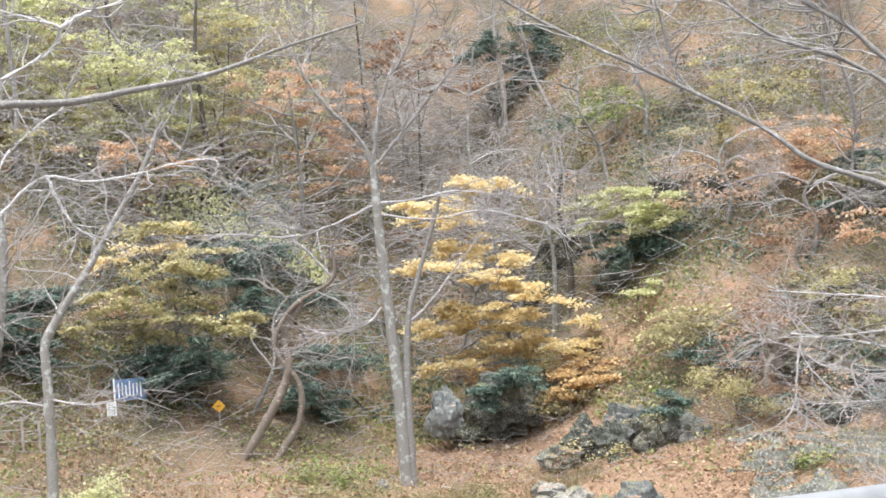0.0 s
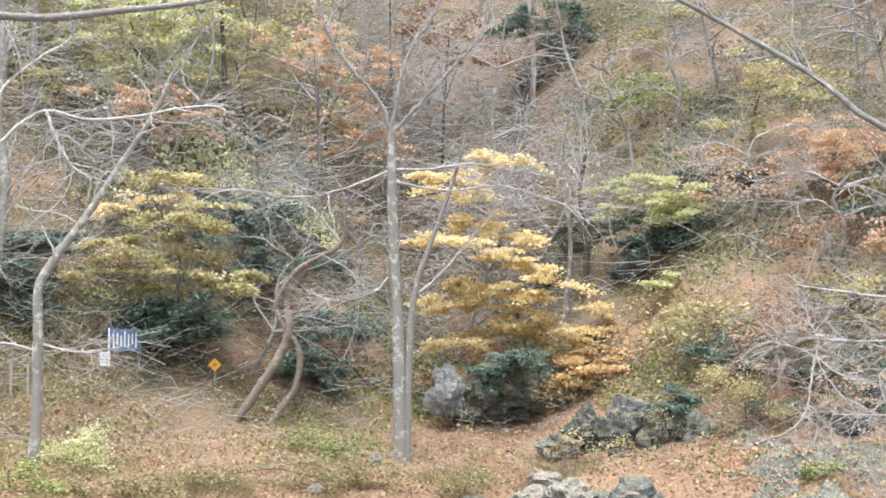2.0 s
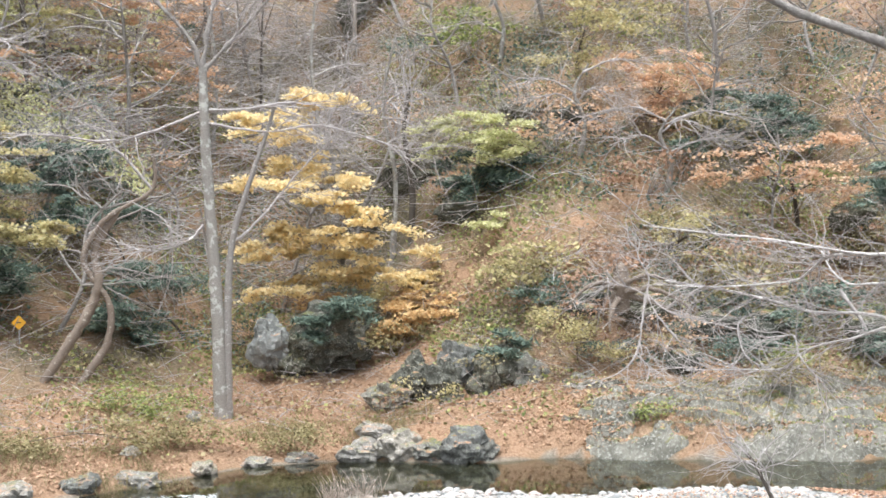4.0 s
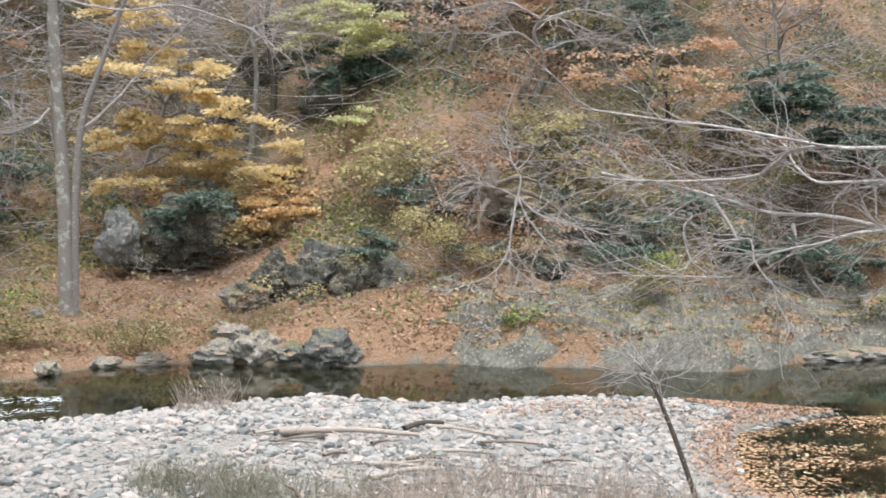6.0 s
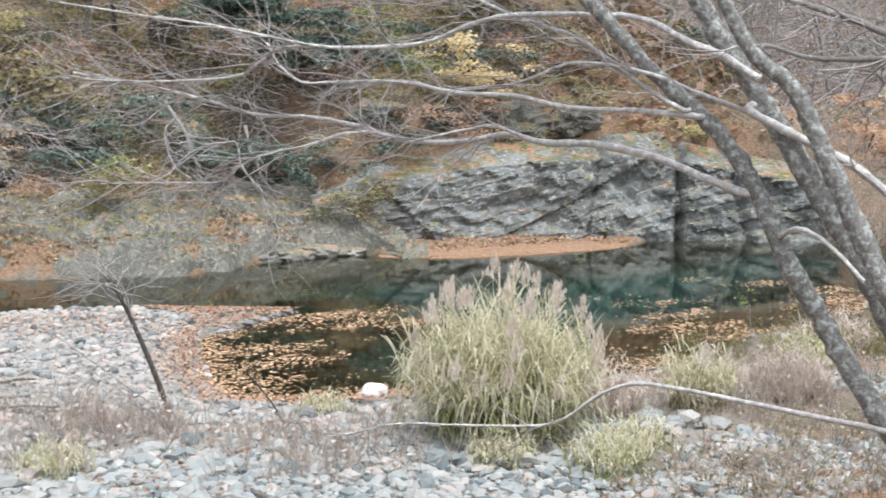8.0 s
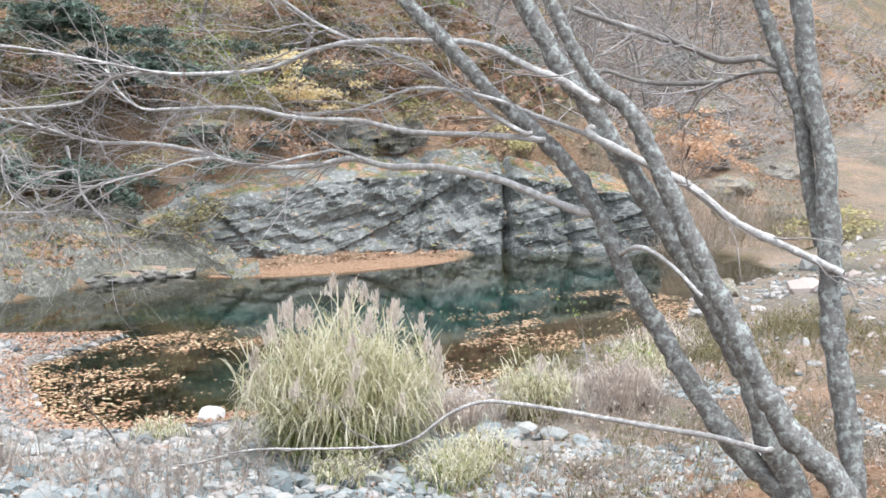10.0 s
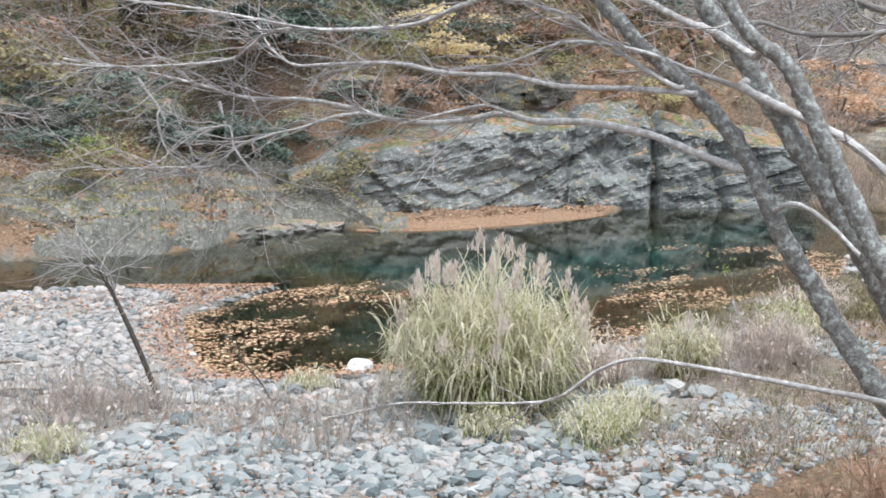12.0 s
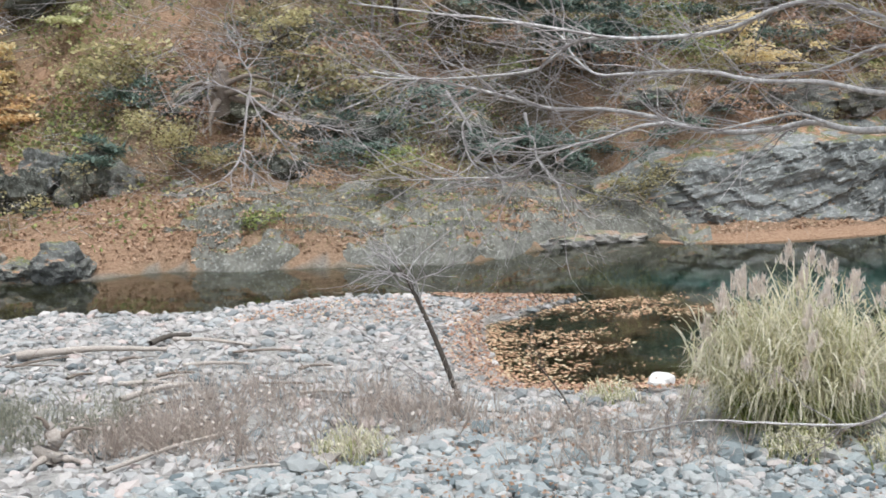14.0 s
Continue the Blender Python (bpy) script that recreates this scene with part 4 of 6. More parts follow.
def leafy(name, base, masses, mat, label, n_leaf=150, size=0.1, bark=BARK_DARK, r=0.08, thick=0.04, tilt=0.5, pad=0.28, category="tree", long=1.0):
    """A small tree: a stem, limbs to each mass of foliage, and leaves in flat sprays. masses: centre and half sizes across and up."""
    x, y = base
    z = ground_z(x, y)
    thing = base_at(name, x, y, z, label, category)
    wood, leaf, twig = Soup(), Soup(), Soup()
    top = np.mean([m[:3] for m in masses], 0)
    c = limb(wood, [(x, y, z - 0.15), ((2 * x + top[0]) / 3, (2 * y + top[1]) / 3, (z + top[2]) / 2 - 0.1), tuple(top)], r, r * 0.4, 6, 5, 0.05, rng)
    child("trunk", wood, bark, thing)
    for mx, my, mz, hw, hh in masses:
        wood = Soup()
        o = c[int(len(c) * 0.6)]
        limb(wood, [tuple(o), tuple((o + np.array([mx, my, mz])) / 2 + np.array([0, 0, 0.2])), (mx, my, mz)], r * 0.28, 0.01, 5, 4, 0.05, rng)
        child("limb", wood, bark, thing)
        for _ in range(max(4, int(11 * pad / 0.28 * hw * (hh + 0.3)))):
            o = rng.uniform(-1, 1, 3)
            o = o / max(1.0, np.linalg.norm(o)) * np.array([hw, min(hw, 1.0), hh * 1.1])
            q = np.array([mx, my, mz]) + o
            turn = rng.uniform(0, 6.28)
            way = unit(np.array([math.cos(turn) + 0.8 * o[0] / hw, 0.6 * math.sin(turn), rng.uniform(-0.12, 0.12)]))
            steps = rng.integers(3, 7)
            gap = rng.uniform(0.11, 0.2) * min(1.0, 0.5 + hw * 0.5)
            line = [q]
            for k in range(steps):
                way = unit(way + rng.standard_normal(3) * np.array([0.25, 0.25, 0.1]) - np.array([0, 0, 0.09]))
                line.append(line[-1] + way * gap)
            tube(twig, line, np.linspace(0.008, 0.003, len(line)), 3)
            for c0 in line[1:]:
                k = int(n_leaf * rng.uniform(0.08, 0.22))
                leaves(leaf, c0 + rng.standard_normal((k, 3)) * np.array([0.16, 0.16, thick]), size, rng, tilt, long)
    tagged(child("twig_spray", twig, bark, thing), kind="stuff")
    child("foliage", leaf, mat, thing)
    return thing


leafy("yellow_maple", (3.4, 41.4), [(2.5, 40.2, 9.7, 1.0, 0.23), (0.5, 38.8, 8.9, 0.8, 0.21), (1.3, 39.6, 8.6, 0.6, 0.15), (0.6, 38.4, 7.0, 0.9, 0.20), (1.7, 39.9, 7.7, 0.8, 0.21), (2.9, 40.2, 7.4, 0.7, 0.23), (1.9, 38.8, 6.6, 0.6, 0.16), (3.0, 39.6, 6.4, 0.6, 0.15), (3.9, 38.4, 5.9, 0.6, 0.30), (1.0, 39.9, 5.7, 0.6, 0.23), (0.9, 40.2, 5.2, 0.9, 0.21), (2.4, 38.8, 5.5, 0.9, 0.18), (0.2, 39.6, 4.9, 0.3, 0.12), (3.6, 38.4, 5.4, 0.6, 0.20), (2.8, 39.9, 5.0, 0.3, 0.13), (2.1, 40.2, 4.1, 0.7, 0.23), (2.9, 38.8, 4.6, 0.7, 0.18), (3.9, 39.6, 4.2, 0.8, 0.23), (1.2, 38.4, 3.9, 0.5, 0.18), (5.0, 39.9, 4.2, 0.6, 0.19), (5.6, 40.2, 4.8, 0.4, 0.30)], YELLOW, "golden-yellow maple with layered sprays above dark boulder", 210, 0.13, BARK_GREY, r=0.035, pad=0.5)
leafy("orange_maple", (5.6, 40.2), [(4.4, 39.5, 3.6, 0.7, 0.21), (5.1, 38.1, 3.3, 0.8, 0.20), (5.9, 38.9, 3.5, 0.5, 0.23), (4.4, 37.7, 3.1, 0.6, 0.16), (6.3, 39.2, 3.0, 0.3, 0.15), (2.3, 39.5, 3.6, 0.6, 0.15), (4.7, 38.1, 2.7, 0.6, 0.20)], GOLD, "orange-tinted maple sapling with layered sprays above boulders", 230, 0.12, BARK_GREY, r=0.03, pad=0.5)
leafy("yellow_green_maple", (-7.2, 38.2), [(-7.8, 37.8, 8.8, 0.8, 0.23), (-8.2, 36.4, 8.8, 0.5, 0.14), (-6.6, 37.2, 7.9, 0.6, 0.12), (-7.5, 36.0, 7.5, 0.8, 0.18), (-7.1, 37.5, 7.3, 0.6, 0.12), (-8.4, 37.8, 7.1, 0.6, 0.14), (-9.1, 36.4, 6.7, 0.6, 0.16), (-8.7, 37.2, 6.4, 0.8, 0.16), (-9.6, 36.0, 5.9, 0.5, 0.12), (-8.7, 37.5, 6.0, 0.6, 0.14), (-7.9, 37.8, 5.6, 0.7, 0.14), (-6.9, 36.4, 6.0, 0.6, 0.12), (-5.9, 37.2, 5.7, 0.6, 0.12), (-5.1, 36.0, 5.8, 0.4, 0.12), (-6.8, 37.5, 6.5, 0.5, 0.12), (-6.0, 37.8, 7.4, 0.5, 0.12)], GOLDGREEN, "yellow-green maple with flat leaf sprays over terrace", 210, 0.12, BARK_GREY, r=0.04, pad=0.48)
leafy("orange_maple", (-7.6, 40.4), [(-9.6, 39.9, 8.0, 0.5, 0.20), (-7.3, 38.5, 8.7, 0.6, 0.23), (-8.5, 39.3, 8.4, 0.6, 0.22)], YELLOW, "golden maple sapling behind the yellow-green maple", 200, 0.12, r=0.04)
leafy("lime_shrub", (7.6, 42.2), [(7.2, 41.0, 8.6, 1.4, 0.55), (8.0, 40.8, 8.3, 1.0, 0.45), (6.6, 41.0, 8.8, 0.8, 0.4)], LIME, "pale lime-green leafy shrub on steep slope", 330, 0.11, category="shrub")
leafy("lime_shrub", (7.2, 40.2), [(7.1, 39.4, 5.9, 0.6, 0.25)], LIME, "small lime-green shrub on steep slope", 330, 0.1, r=0.04, category="shrub")
leafy("orange_tree", (13.2, 41.8), [(13.2, 40.4, 10.4, 1.3, 0.75), (13.8, 40.4, 9.9, 0.9, 0.4), (12.4, 40.6, 9.6, 1.0, 0.4)], ORANGE, "orange-leaved small tree on steep slope", 190, 0.12)
leafy("orange_tree", (-9.9, 44.6), [(-9.9, 43.2, 12.1, 1.6, 0.45), (-8.4, 43.4, 11.3, 1.4, 0.4)], ORANGE, "orange-brown small tree on wooded slope", 150, 0.12)
leafy("orange_tree", (-3.9, 49.6), [(-4.9, 48.2, 14.8, 1.8, 1.0), (-2.6, 48.4, 14.2, 1.6, 0.9), (-4.2, 48.2, 12.6, 2.2, 0.6), (-3.0, 48.0, 11.2, 2.0, 0.6)], ORANGE, "russet-orange tree high on wooded slope", 120, 0.13)
leafy("green_tree", (-9.8, 46.5), [(-11.0, 45.2, 15.0, 2.0, 1.2), (-8.6, 45.4, 15.4, 1.8, 1.1), (-10.0, 45.2, 13.6, 2.0, 0.6), (-12.4, 45.0, 17.0, 1.8, 1.2)], LIME, "yellow-green leafy tree high on slope", 110, 0.13)
leafy("green_tree", (-14.5, 48.0), [(-14.2, 46.6, 16.5, 2.0, 1.2), (-15.6, 46.4, 14.6, 1.6, 0.7), (-13.0, 46.8, 13.4, 1.4, 0.5)], GOLDGREEN, "yellow-green tree high on slope", 110, 0.13)
leafy("green_tree", (-6.4, 50.5), [(-6.4, 49.0, 17.4, 1.8, 1.0), (-7.8, 49.2, 16.0, 1.4, 0.6)], GOLDGREEN, "yellowing tree high on slope", 110, 0.13)
leafy("green_tree", (-9.0, 54.0), [(-9.4, 52.0, 20.5, 2.4, 1.4), (-7.4, 52.2, 19.4, 1.8, 0.9)], LIME, "pale yellow-green tree high on slope", 100, 0.15)
leafy("green_tree", (-17.0, 50.0), [(-16.6, 48.4, 19.0, 2.4, 1.4), (-14.6, 48.8, 18.4, 1.8, 0.9)], LIME, "pale yellow-green tree high on slope", 100, 0.15)
leafy("green_tree", (-1.5, 56.0), [(-1.6, 54.0, 20.6, 2.0, 1.0)], RUSSET, "russet tree high on slope", 110, 0.15)
for bx, by, masses, mat in [
    (-15.6, 46.6, [(-15.5, 45.0, 14.8, 1.6, 0.7), (-14.4, 45.0, 13.4, 1.4, 0.5)], LIME), (-12.6, 46.0, [(-13.0, 44.6, 12.9, 1.5, 0.5), (-11.6, 44.8, 14.2, 1.4, 0.5)], GOLDGREEN),
    (-9.8, 48.0, [(-9.9, 46.6, 15.2, 1.8, 0.8), (-8.4, 46.8, 13.8, 1.4, 0.5)], LIME), (-6.6, 47.6, [(-6.4, 46.4, 14.8, 1.2, 0.7), (-7.4, 46.4, 13.2, 1.2, 0.4)], GOLDGREEN)]:
    leafy("green_tree", (bx, by), masses, mat, "pale yellow-green sapling in the bare wood", 130, 0.13)
leafy("cliff_shrub", (21.6, 30.2), [(21.2, 29.0, 3.3, 1.0, 0.35), (22.4, 28.9, 3.6, 0.8, 0.3)], RUSSET, "russet shrub on top of the cliff", 130, 0.1, r=0.03, category="shrub")
leafy("cliff_shrub", (25.4, 29.6), [(24.8, 28.4, 3.9, 1.1, 0.35), (26.2, 28.0, 3.8, 0.8, 0.3)], OLIVE, "olive shrub on top of the cliff", 130, 0.1, r=0.03, category="shrub")
leafy("cliff_shrub", (19.8, 30.6), [(19.4, 29.4, 2.4, 0.9, 0.3), (20.6, 29.2, 2.9, 0.7, 0.25)], DARKGREEN, "dark evergreen shrub beside the cliff", 170, 0.09, r=0.03, tilt=0.8, category="shrub")
leafy("cliff_shrub", (28.4, 28.0), [(27.8, 26.6, 3.2, 0.9, 0.3)], GOLDGREEN, "yellowing shrub on top of the cliff", 120, 0.1, r=0.03, category="shrub")
leafy("orange_tree", (0.6, 52.0), [(0.2, 50.6, 16.6, 1.8, 0.8), (1.6, 50.4, 15.2, 1.6, 0.6)], RUSSET, "russet tree high on slope", 120, 0.13)
leafy("orange_tree", (16.5, 38.0), [(15.8, 36.4, 7.4, 1.6, 0.6), (17.2, 36.2, 6.6, 1.3, 0.4), (13.8, 36.6, 7.2, 1.2, 0.4)], ORANGE, "orange-brown small tree on slope above bank", 110, 0.12)
leafy("orange_tree", (26.5, 34.0), [(25.6, 32.4, 7.0, 1.5, 0.5), (27.4, 32.2, 6.2, 1.3, 0.4)], RUSSET, "russet shrubby tree above the cliff", 120, 0.12)
leafy("yellow_shrub", (12.0, 36.6), [(11.6, 35.4, 5.4, 1.0, 0.4), (12.8, 35.2, 4.9, 0.9, 0.3)], GOLDGREEN, "yellowing shrub on steep slope", 120, 0.11, category="shrub")
leafy("green_tree", (11.3, 44.4), [(11.3, 42.8, 13.2, 0.9, 0.9), (11.6, 42.8, 12.0, 0.8, 0.6), (10.9, 43.0, 11.2, 0.9, 0.4)], GOLDGREEN, "slender yellow-green tree on steep slope", 130, 0.12)
leafy("yellow_shrub", (23.6, 31.2), [(23.0, 29.8, 4.8, 1.2, 0.5), (24.0, 29.6, 4.3, 0.9, 0.35), (22.2, 30.0, 5.2, 0.8, 0.3)], YELLOW, "pale yellow leafy shrub above grey cliff", 130, 0.11, category="shrub")
leafy("orange_tree", (36, 27), [(34.6, 25.6, 3.2, 1.2, 0.6), (35.6, 25.4, 2.6, 1.0, 0.4), (33.6, 25.2, 2.2, 0.9, 0.35)], ORANGE, "orange-leaved shrub beside the upstream boulders", 130, 0.12)
leafy("yellow_shrub", (29.5, 17.6), [(29.0, 17.0, 1.3, 1.0, 0.45), (30.0, 16.8, 0.9, 0.9, 0.3)], GOLDGREEN, "yellowing shrub on the gravel shore", 120, 0.09, r=0.03, category="shrub")
for base, masses, label in [
    ((-7.2, 37.6), [(-7.4, 37.9, 4.8, 0.9, 0.42), (-6.2, 36.5, 5.0, 0.6, 0.30), (-8.2, 37.3, 4.5, 0.6, 0.31), (-7.3, 36.1, 4.1, 0.8, 0.24), (-6.4, 37.6, 4.4, 0.6, 0.31), (-8.5, 37.9, 4.9, 0.5, 0.23)], "dark green conifer bush behind the signs"),
    ((-12.2, 38.0), [(-12.1, 37.9, 6.9, 1.1, 0.47), (-12.2, 36.5, 6.0, 1.1, 0.55), (-11.2, 37.3, 7.1, 0.6, 0.25), (-11.6, 36.1, 5.1, 1.0, 0.14), (-12.8, 37.6, 5.0, 0.9, 0.16)], "dark green conifer on terrace edge"),
    ((-5.6, 47.4), [(-6.5, 46.9, 10.6, 1.2, 0.58), (-7.1, 45.5, 9.5, 1.1, 0.37), (-5.6, 46.3, 9.9, 0.9, 0.51), (-6.5, 45.1, 8.8, 1.2, 0.30)], "blue-green conifer on wooded slope, with haze in its colour"),
    ((-3.5, 39.0), [(-3.5, 38.3, 4.0, 0.4, 0.36), (-3.5, 36.9, 3.5, 0.4, 0.26)], "small dark conifer beside twisted trunk"),
    ((-3.4, 41.8), [(-5.6, 41.5, 8.1, 1.3, 0.4), (-6.4, 41, 7.5, 1.0, 0.35), (-3.8, 40.5, 6.3, 1.1, 0.35), (-5.3, 40.5, 6.4, 0.8, 0.3)], "dark evergreen thicket behind twisted trunk"),
    ((-1.8, 40.2), [(-2.9, 39.5, 4.5, 0.9, 0.35), (-3.4, 38.5, 3.1, 0.9, 0.3)], "dark low evergreen bush behind bank tree"),
    ((7.9, 42.6), [(7.6, 41.4, 7.5, 1.6, 0.55), (8.6, 41.2, 7.1, 0.9, 0.4)], "dark green shrub under lime foliage"),
    ((2.4, 40.4), [(2.5, 37.2, 3.4, 0.8, 0.2), (1.7, 37.2, 2.9, 0.4, 0.3)], "dark fern-like bush on boulder"),
    ((19.0, 34.0), [(18.4, 32.0, 5.6, 1.4, 0.45), (19.6, 31.8, 4.9, 1.2, 0.4), (17.6, 32.2, 6.5, 1.3, 0.4)], "dark green fir branches above mossy rocks"),
    ((17.0, 31.8), [(16.4, 30.9, 2.5, 1.0, 0.3), (18.4, 30.6, 1.9, 0.8, 0.25)], "dark evergreen shrub on the rocky bank"),
    ((6.9, 34.8), [(6.7, 33.6, 2.5, 0.35, 0.35)], "small dark evergreen shrub in outcrop"),
    ((5.4, 56.0), [(5.0, 54.5, 17.2, 1.8, 0.7), (6.5, 54.2, 16.0, 1.2, 0.5)], "dark evergreen tree high on slope"),
    ((16.0, 42.0), [(15.4, 40.6, 9.4, 1.3, 0.6), (16.6, 40.0, 8.6, 1.2, 0.4)], "dark evergreen shrub on steep slope")]:
    leafy("conifer", base, masses, HAZED_BLUEGREEN if "blue-green" in label else DARKGREEN, label, 120 if "blue-green" in label else 210, 0.08, r=0.05, thick=0.05, tilt=0.45, pad=0.52, long=3.0)
for base, masses, mat, label in [
    ((-8.0, 29.9), [(-8.1, 29.6, 1.7, 0.6, 0.35), (-7.6, 29.4, 1.4, 0.4, 0.25), (-7.7, 28.9, 1.1, 0.35, 0.15)], LIME, "bright green low bush on leafy terrace"),
    ((-2.7, 33.5), [(-2.9, 33.0, 1.4, 0.7, 0.25), (-2.0, 33.0, 1.25, 0.5, 0.2)], GREEN, "low green leafy bush near tree foot"),
    ((-9.0, 27.0), [(-9.0, 26.6, 1.2, 0.8, 0.3)], GREEN, "low olive-green bush near river edge"),
    ((8.6, 33.6), [(8.0, 32.8, 2.6, 0.45, 0.12), (9.0, 32.6, 2.2, 0.4, 0.12), (7.6, 32.8, 3.2, 0.35, 0.12), (8.6, 32.9, 2.9, 0.4, 0.1)], GOLDGREEN, "yellow-green bush on steep bank"),
    ((1.1, 31.4), [(1.1, 31.0, 0.7, 0.7, 0.25)], OLIVE, "low olive shrub at the river edge"),
    ((-1.6, 30.6), [(-1.6, 30.4, 0.9, 0.6, 0.3), (-3.0, 29.6, 0.9, 0.6, 0.25), (-4.6, 28.6, 1.0, 0.7, 0.25)], OLIVE, "low dry olive shrubs near river edge"),
    ((-5.9, 27.8), [(-5.9, 27.6, 0.9, 0.7, 0.25), (-7.2, 27.0, 0.9, 0.6, 0.2)], OLIVE, "low olive shrubs near river edge"),
    ((13.6, 29.4), [(13.3, 29.0, 1.9, 0.7, 0.15), (12.2, 29.2, 1.85, 0.5, 0.12)], OLIVE, "mossy low plants on rock slab"),
    ((9.3, 30.0), [(9.3, 29.6, 1.0, 0.5, 0.1)], GREEN, "bright moss cushion on bank"),
    ((19.2, 29.0), [(19.0, 28.2, 1.5, 0.5, 0.2), (18.2, 28.6, 1.2, 0.5, 0.15)], OLIVE, "mossy green cushion on bank rocks")]:
    leafy("low_bush", base, masses, mat, label, 200, 0.075, r=0.02, pad=0.6, thick=0.12, category="bush")

for x, y, z, w, mat, label in [(4.1, 32.8, 1.5, 0.32, GOLDGREEN, "yellow-green plants among the outcrop rocks"), (5.3, 32.7, 1.35, 0.28, GOLDGREEN, "small yellow plants below the outcrop"), (6.2, 32.6, 2.15, 0.3, OLIVE, "olive plants hanging over the outcrop rocks"), (3.3, 32.8, 1.15, 0.3, RUSSET, "russet low plants among the outcrop rocks"), (7.5, 33.0, 1.7, 0.35, GOLDGREEN, "yellowing low plants beside the outcrop")]:
    leafy("low_bush", (x, y + 0.4), [(x, y, z, w, 0.14)], mat, label, 50, 0.08, r=0.015, thick=0.06, category="bush")

# bare woodland on the slope: three kinds of tree, set out again and again
kinds = []
for k in range(3):
    t = base_at("slope_tree", -40 + k * 4, 60, 0, "bare grey woodland tree on leaf-covered slope", "tree", "bare trees on the slope")
    wood, tw, tips = Soup(), Soup(), []
    h = 2.6 + k
    c = limb(wood, [(0, 0, -0.4), (0.25, 0, h * 0.4), (-0.2 + 0.3 * k, 0.1, h * 0.8), (0.35 - 0.3 * k, 0, h * 1.15)], 0.05 + 0.012 * k, 0.02, 6, 4, 0.05, rng)
    for _ in range(11):
        i = int(rng.uniform(0.3, 1) * (len(c) - 1))
        a = rng.uniform(0, 6.28)
        grow(wood, tw, c[i], (math.cos(a), math.sin(a), 0.3), 1.7, 0.028, 3, rng, tips, 0.03, 0.8, 3, 0.45)
    part("trunk", wood, BARK_GREY, t)
    part("crown", tw, TWIG, t)
    kinds.append(t)
spots = []
for _ in range(4000):
    x, y = rng.uniform(-22, 62), rng.uniform(28, 66)
    bank = np.interp(x, FAR[:, 0], FAR[:, 1])
    if y - bank < (12 if x < 9 else 6.5) or (28 < x and y < 26 + (x - 28) * 0.35) or any((x - a) ** 2 + (y - b) ** 2 < 5.0 for a, b in spots):
        continue
    spots.append((x, y))
    if len(spots) >= 190:
        break
for i, (x, y) in enumerate(spots):
    m = pose(x, y, ground_z(x, y), rng.uniform(-16, 16), rng.uniform(-22, 22), rng.uniform(0, 360)) @ Matrix.Scale(rng.uniform(0.8, 1.5), 4)
    if i < 3:
        kinds[i].matrix_basis = m
    else:
        o = copy_thing(kinds[i % 3], m)
        o.scale = m.to_scale()
for x, y, h, mat, label in [(-7.26, 45.98, 9, BARK_DARK, "tall dark trunk high on wooded slope"), (4.39, 53.88, 7, DEADWOOD, "bleached broken trunk standing on slope"), (5.21, 42.2, 5, BARK_DARK, "dark bare trunk behind yellow maple"), (-13.6, 44, 9, BARK_GREY, "tall grey trunk on wooded slope"), (-10.6, 47, 9, BARK_DARK, "tall dark trunk on wooded slope"), (3.0, 46, 5, BARK_GREY, "grey bare trunk on steep slope")]:
    t = tree_at("slope_tree", x, y, label)
    z = ground_z(x, y)
    s, tw = Soup(), Soup()
    c = limb(s, [(x, y, z - 0.3), (x + 0.1, y, z + h * 0.3), (x - 0.1, y, z + h * 0.7), (x + 0.1, y, z + h)], 0.13, 0.05, 7, 5, 0.09, rng)
    child("trunk", s, mat, t)
    sprays(tw, c, 12, 2.4, 0.03, rng, 0.1, 3, 3, 0.4, 0.6)
    child("crown", tw, TWIG, t)

# bare trees with hazy crowns of fine wandering twigs, and dark rocks in the hollows between, added as their shade
for x, y, top in [(2.4, 43.5, 14.8), (4.6, 42.5, 11.9), (8.9, 46.0, 14.9), (10.5, 41.0, 10.7), (12.5, 38.5, 7.8), (-1.2, 50.0, 18.4)]:
    z = ground_z(x, y)
    top = max(top, z + 2.5)
    t = tree_at("bare_tree", x, y, "bare grey tree with a hazy twig crown on steep slope")
    s, tw = Soup(), Soup()
    c = limb(s, [(x, y, z - 0.3), (x + 0.2, y - 0.2, z + (top - z) * 0.35), (x - 0.15, y - 0.3, z + (top - z) * 0.7), (x + 0.3, y - 0.5, top)], 0.1, 0.03, 7, 6, 0.12, rng)
    child("trunk", s, BARK_PALE, t)
    for k in range(5):
        q = Soup()
        a, o = rng.uniform(0, 6.28), c[int(len(c) * rng.uniform(0.3, 0.9))]
        w = rng.uniform(1.6, 2.6)
        cc = limb(q, [tuple(o), tuple(o + np.array([math.cos(a) * w * 0.45, -0.3, 0.35])), tuple(o + np.array([math.cos(a) * w * 0.8, -0.5, 0.3])), tuple(o + np.array([math.cos(a) * w * 1.3, -0.7, 0.05]))], 0.035, 0.012, 6, 6, 0.3, rng)
        b = child("limb", q, TWIG, t)
        tw = Soup()
        sprays(tw, cc, 9, 1.3, 0.014, rng, 0.0, 3, 3, 0.15, 0.5, 0.8)
        part("twig_spray", tw, TWIG, b, "hazy grey bare twigs")
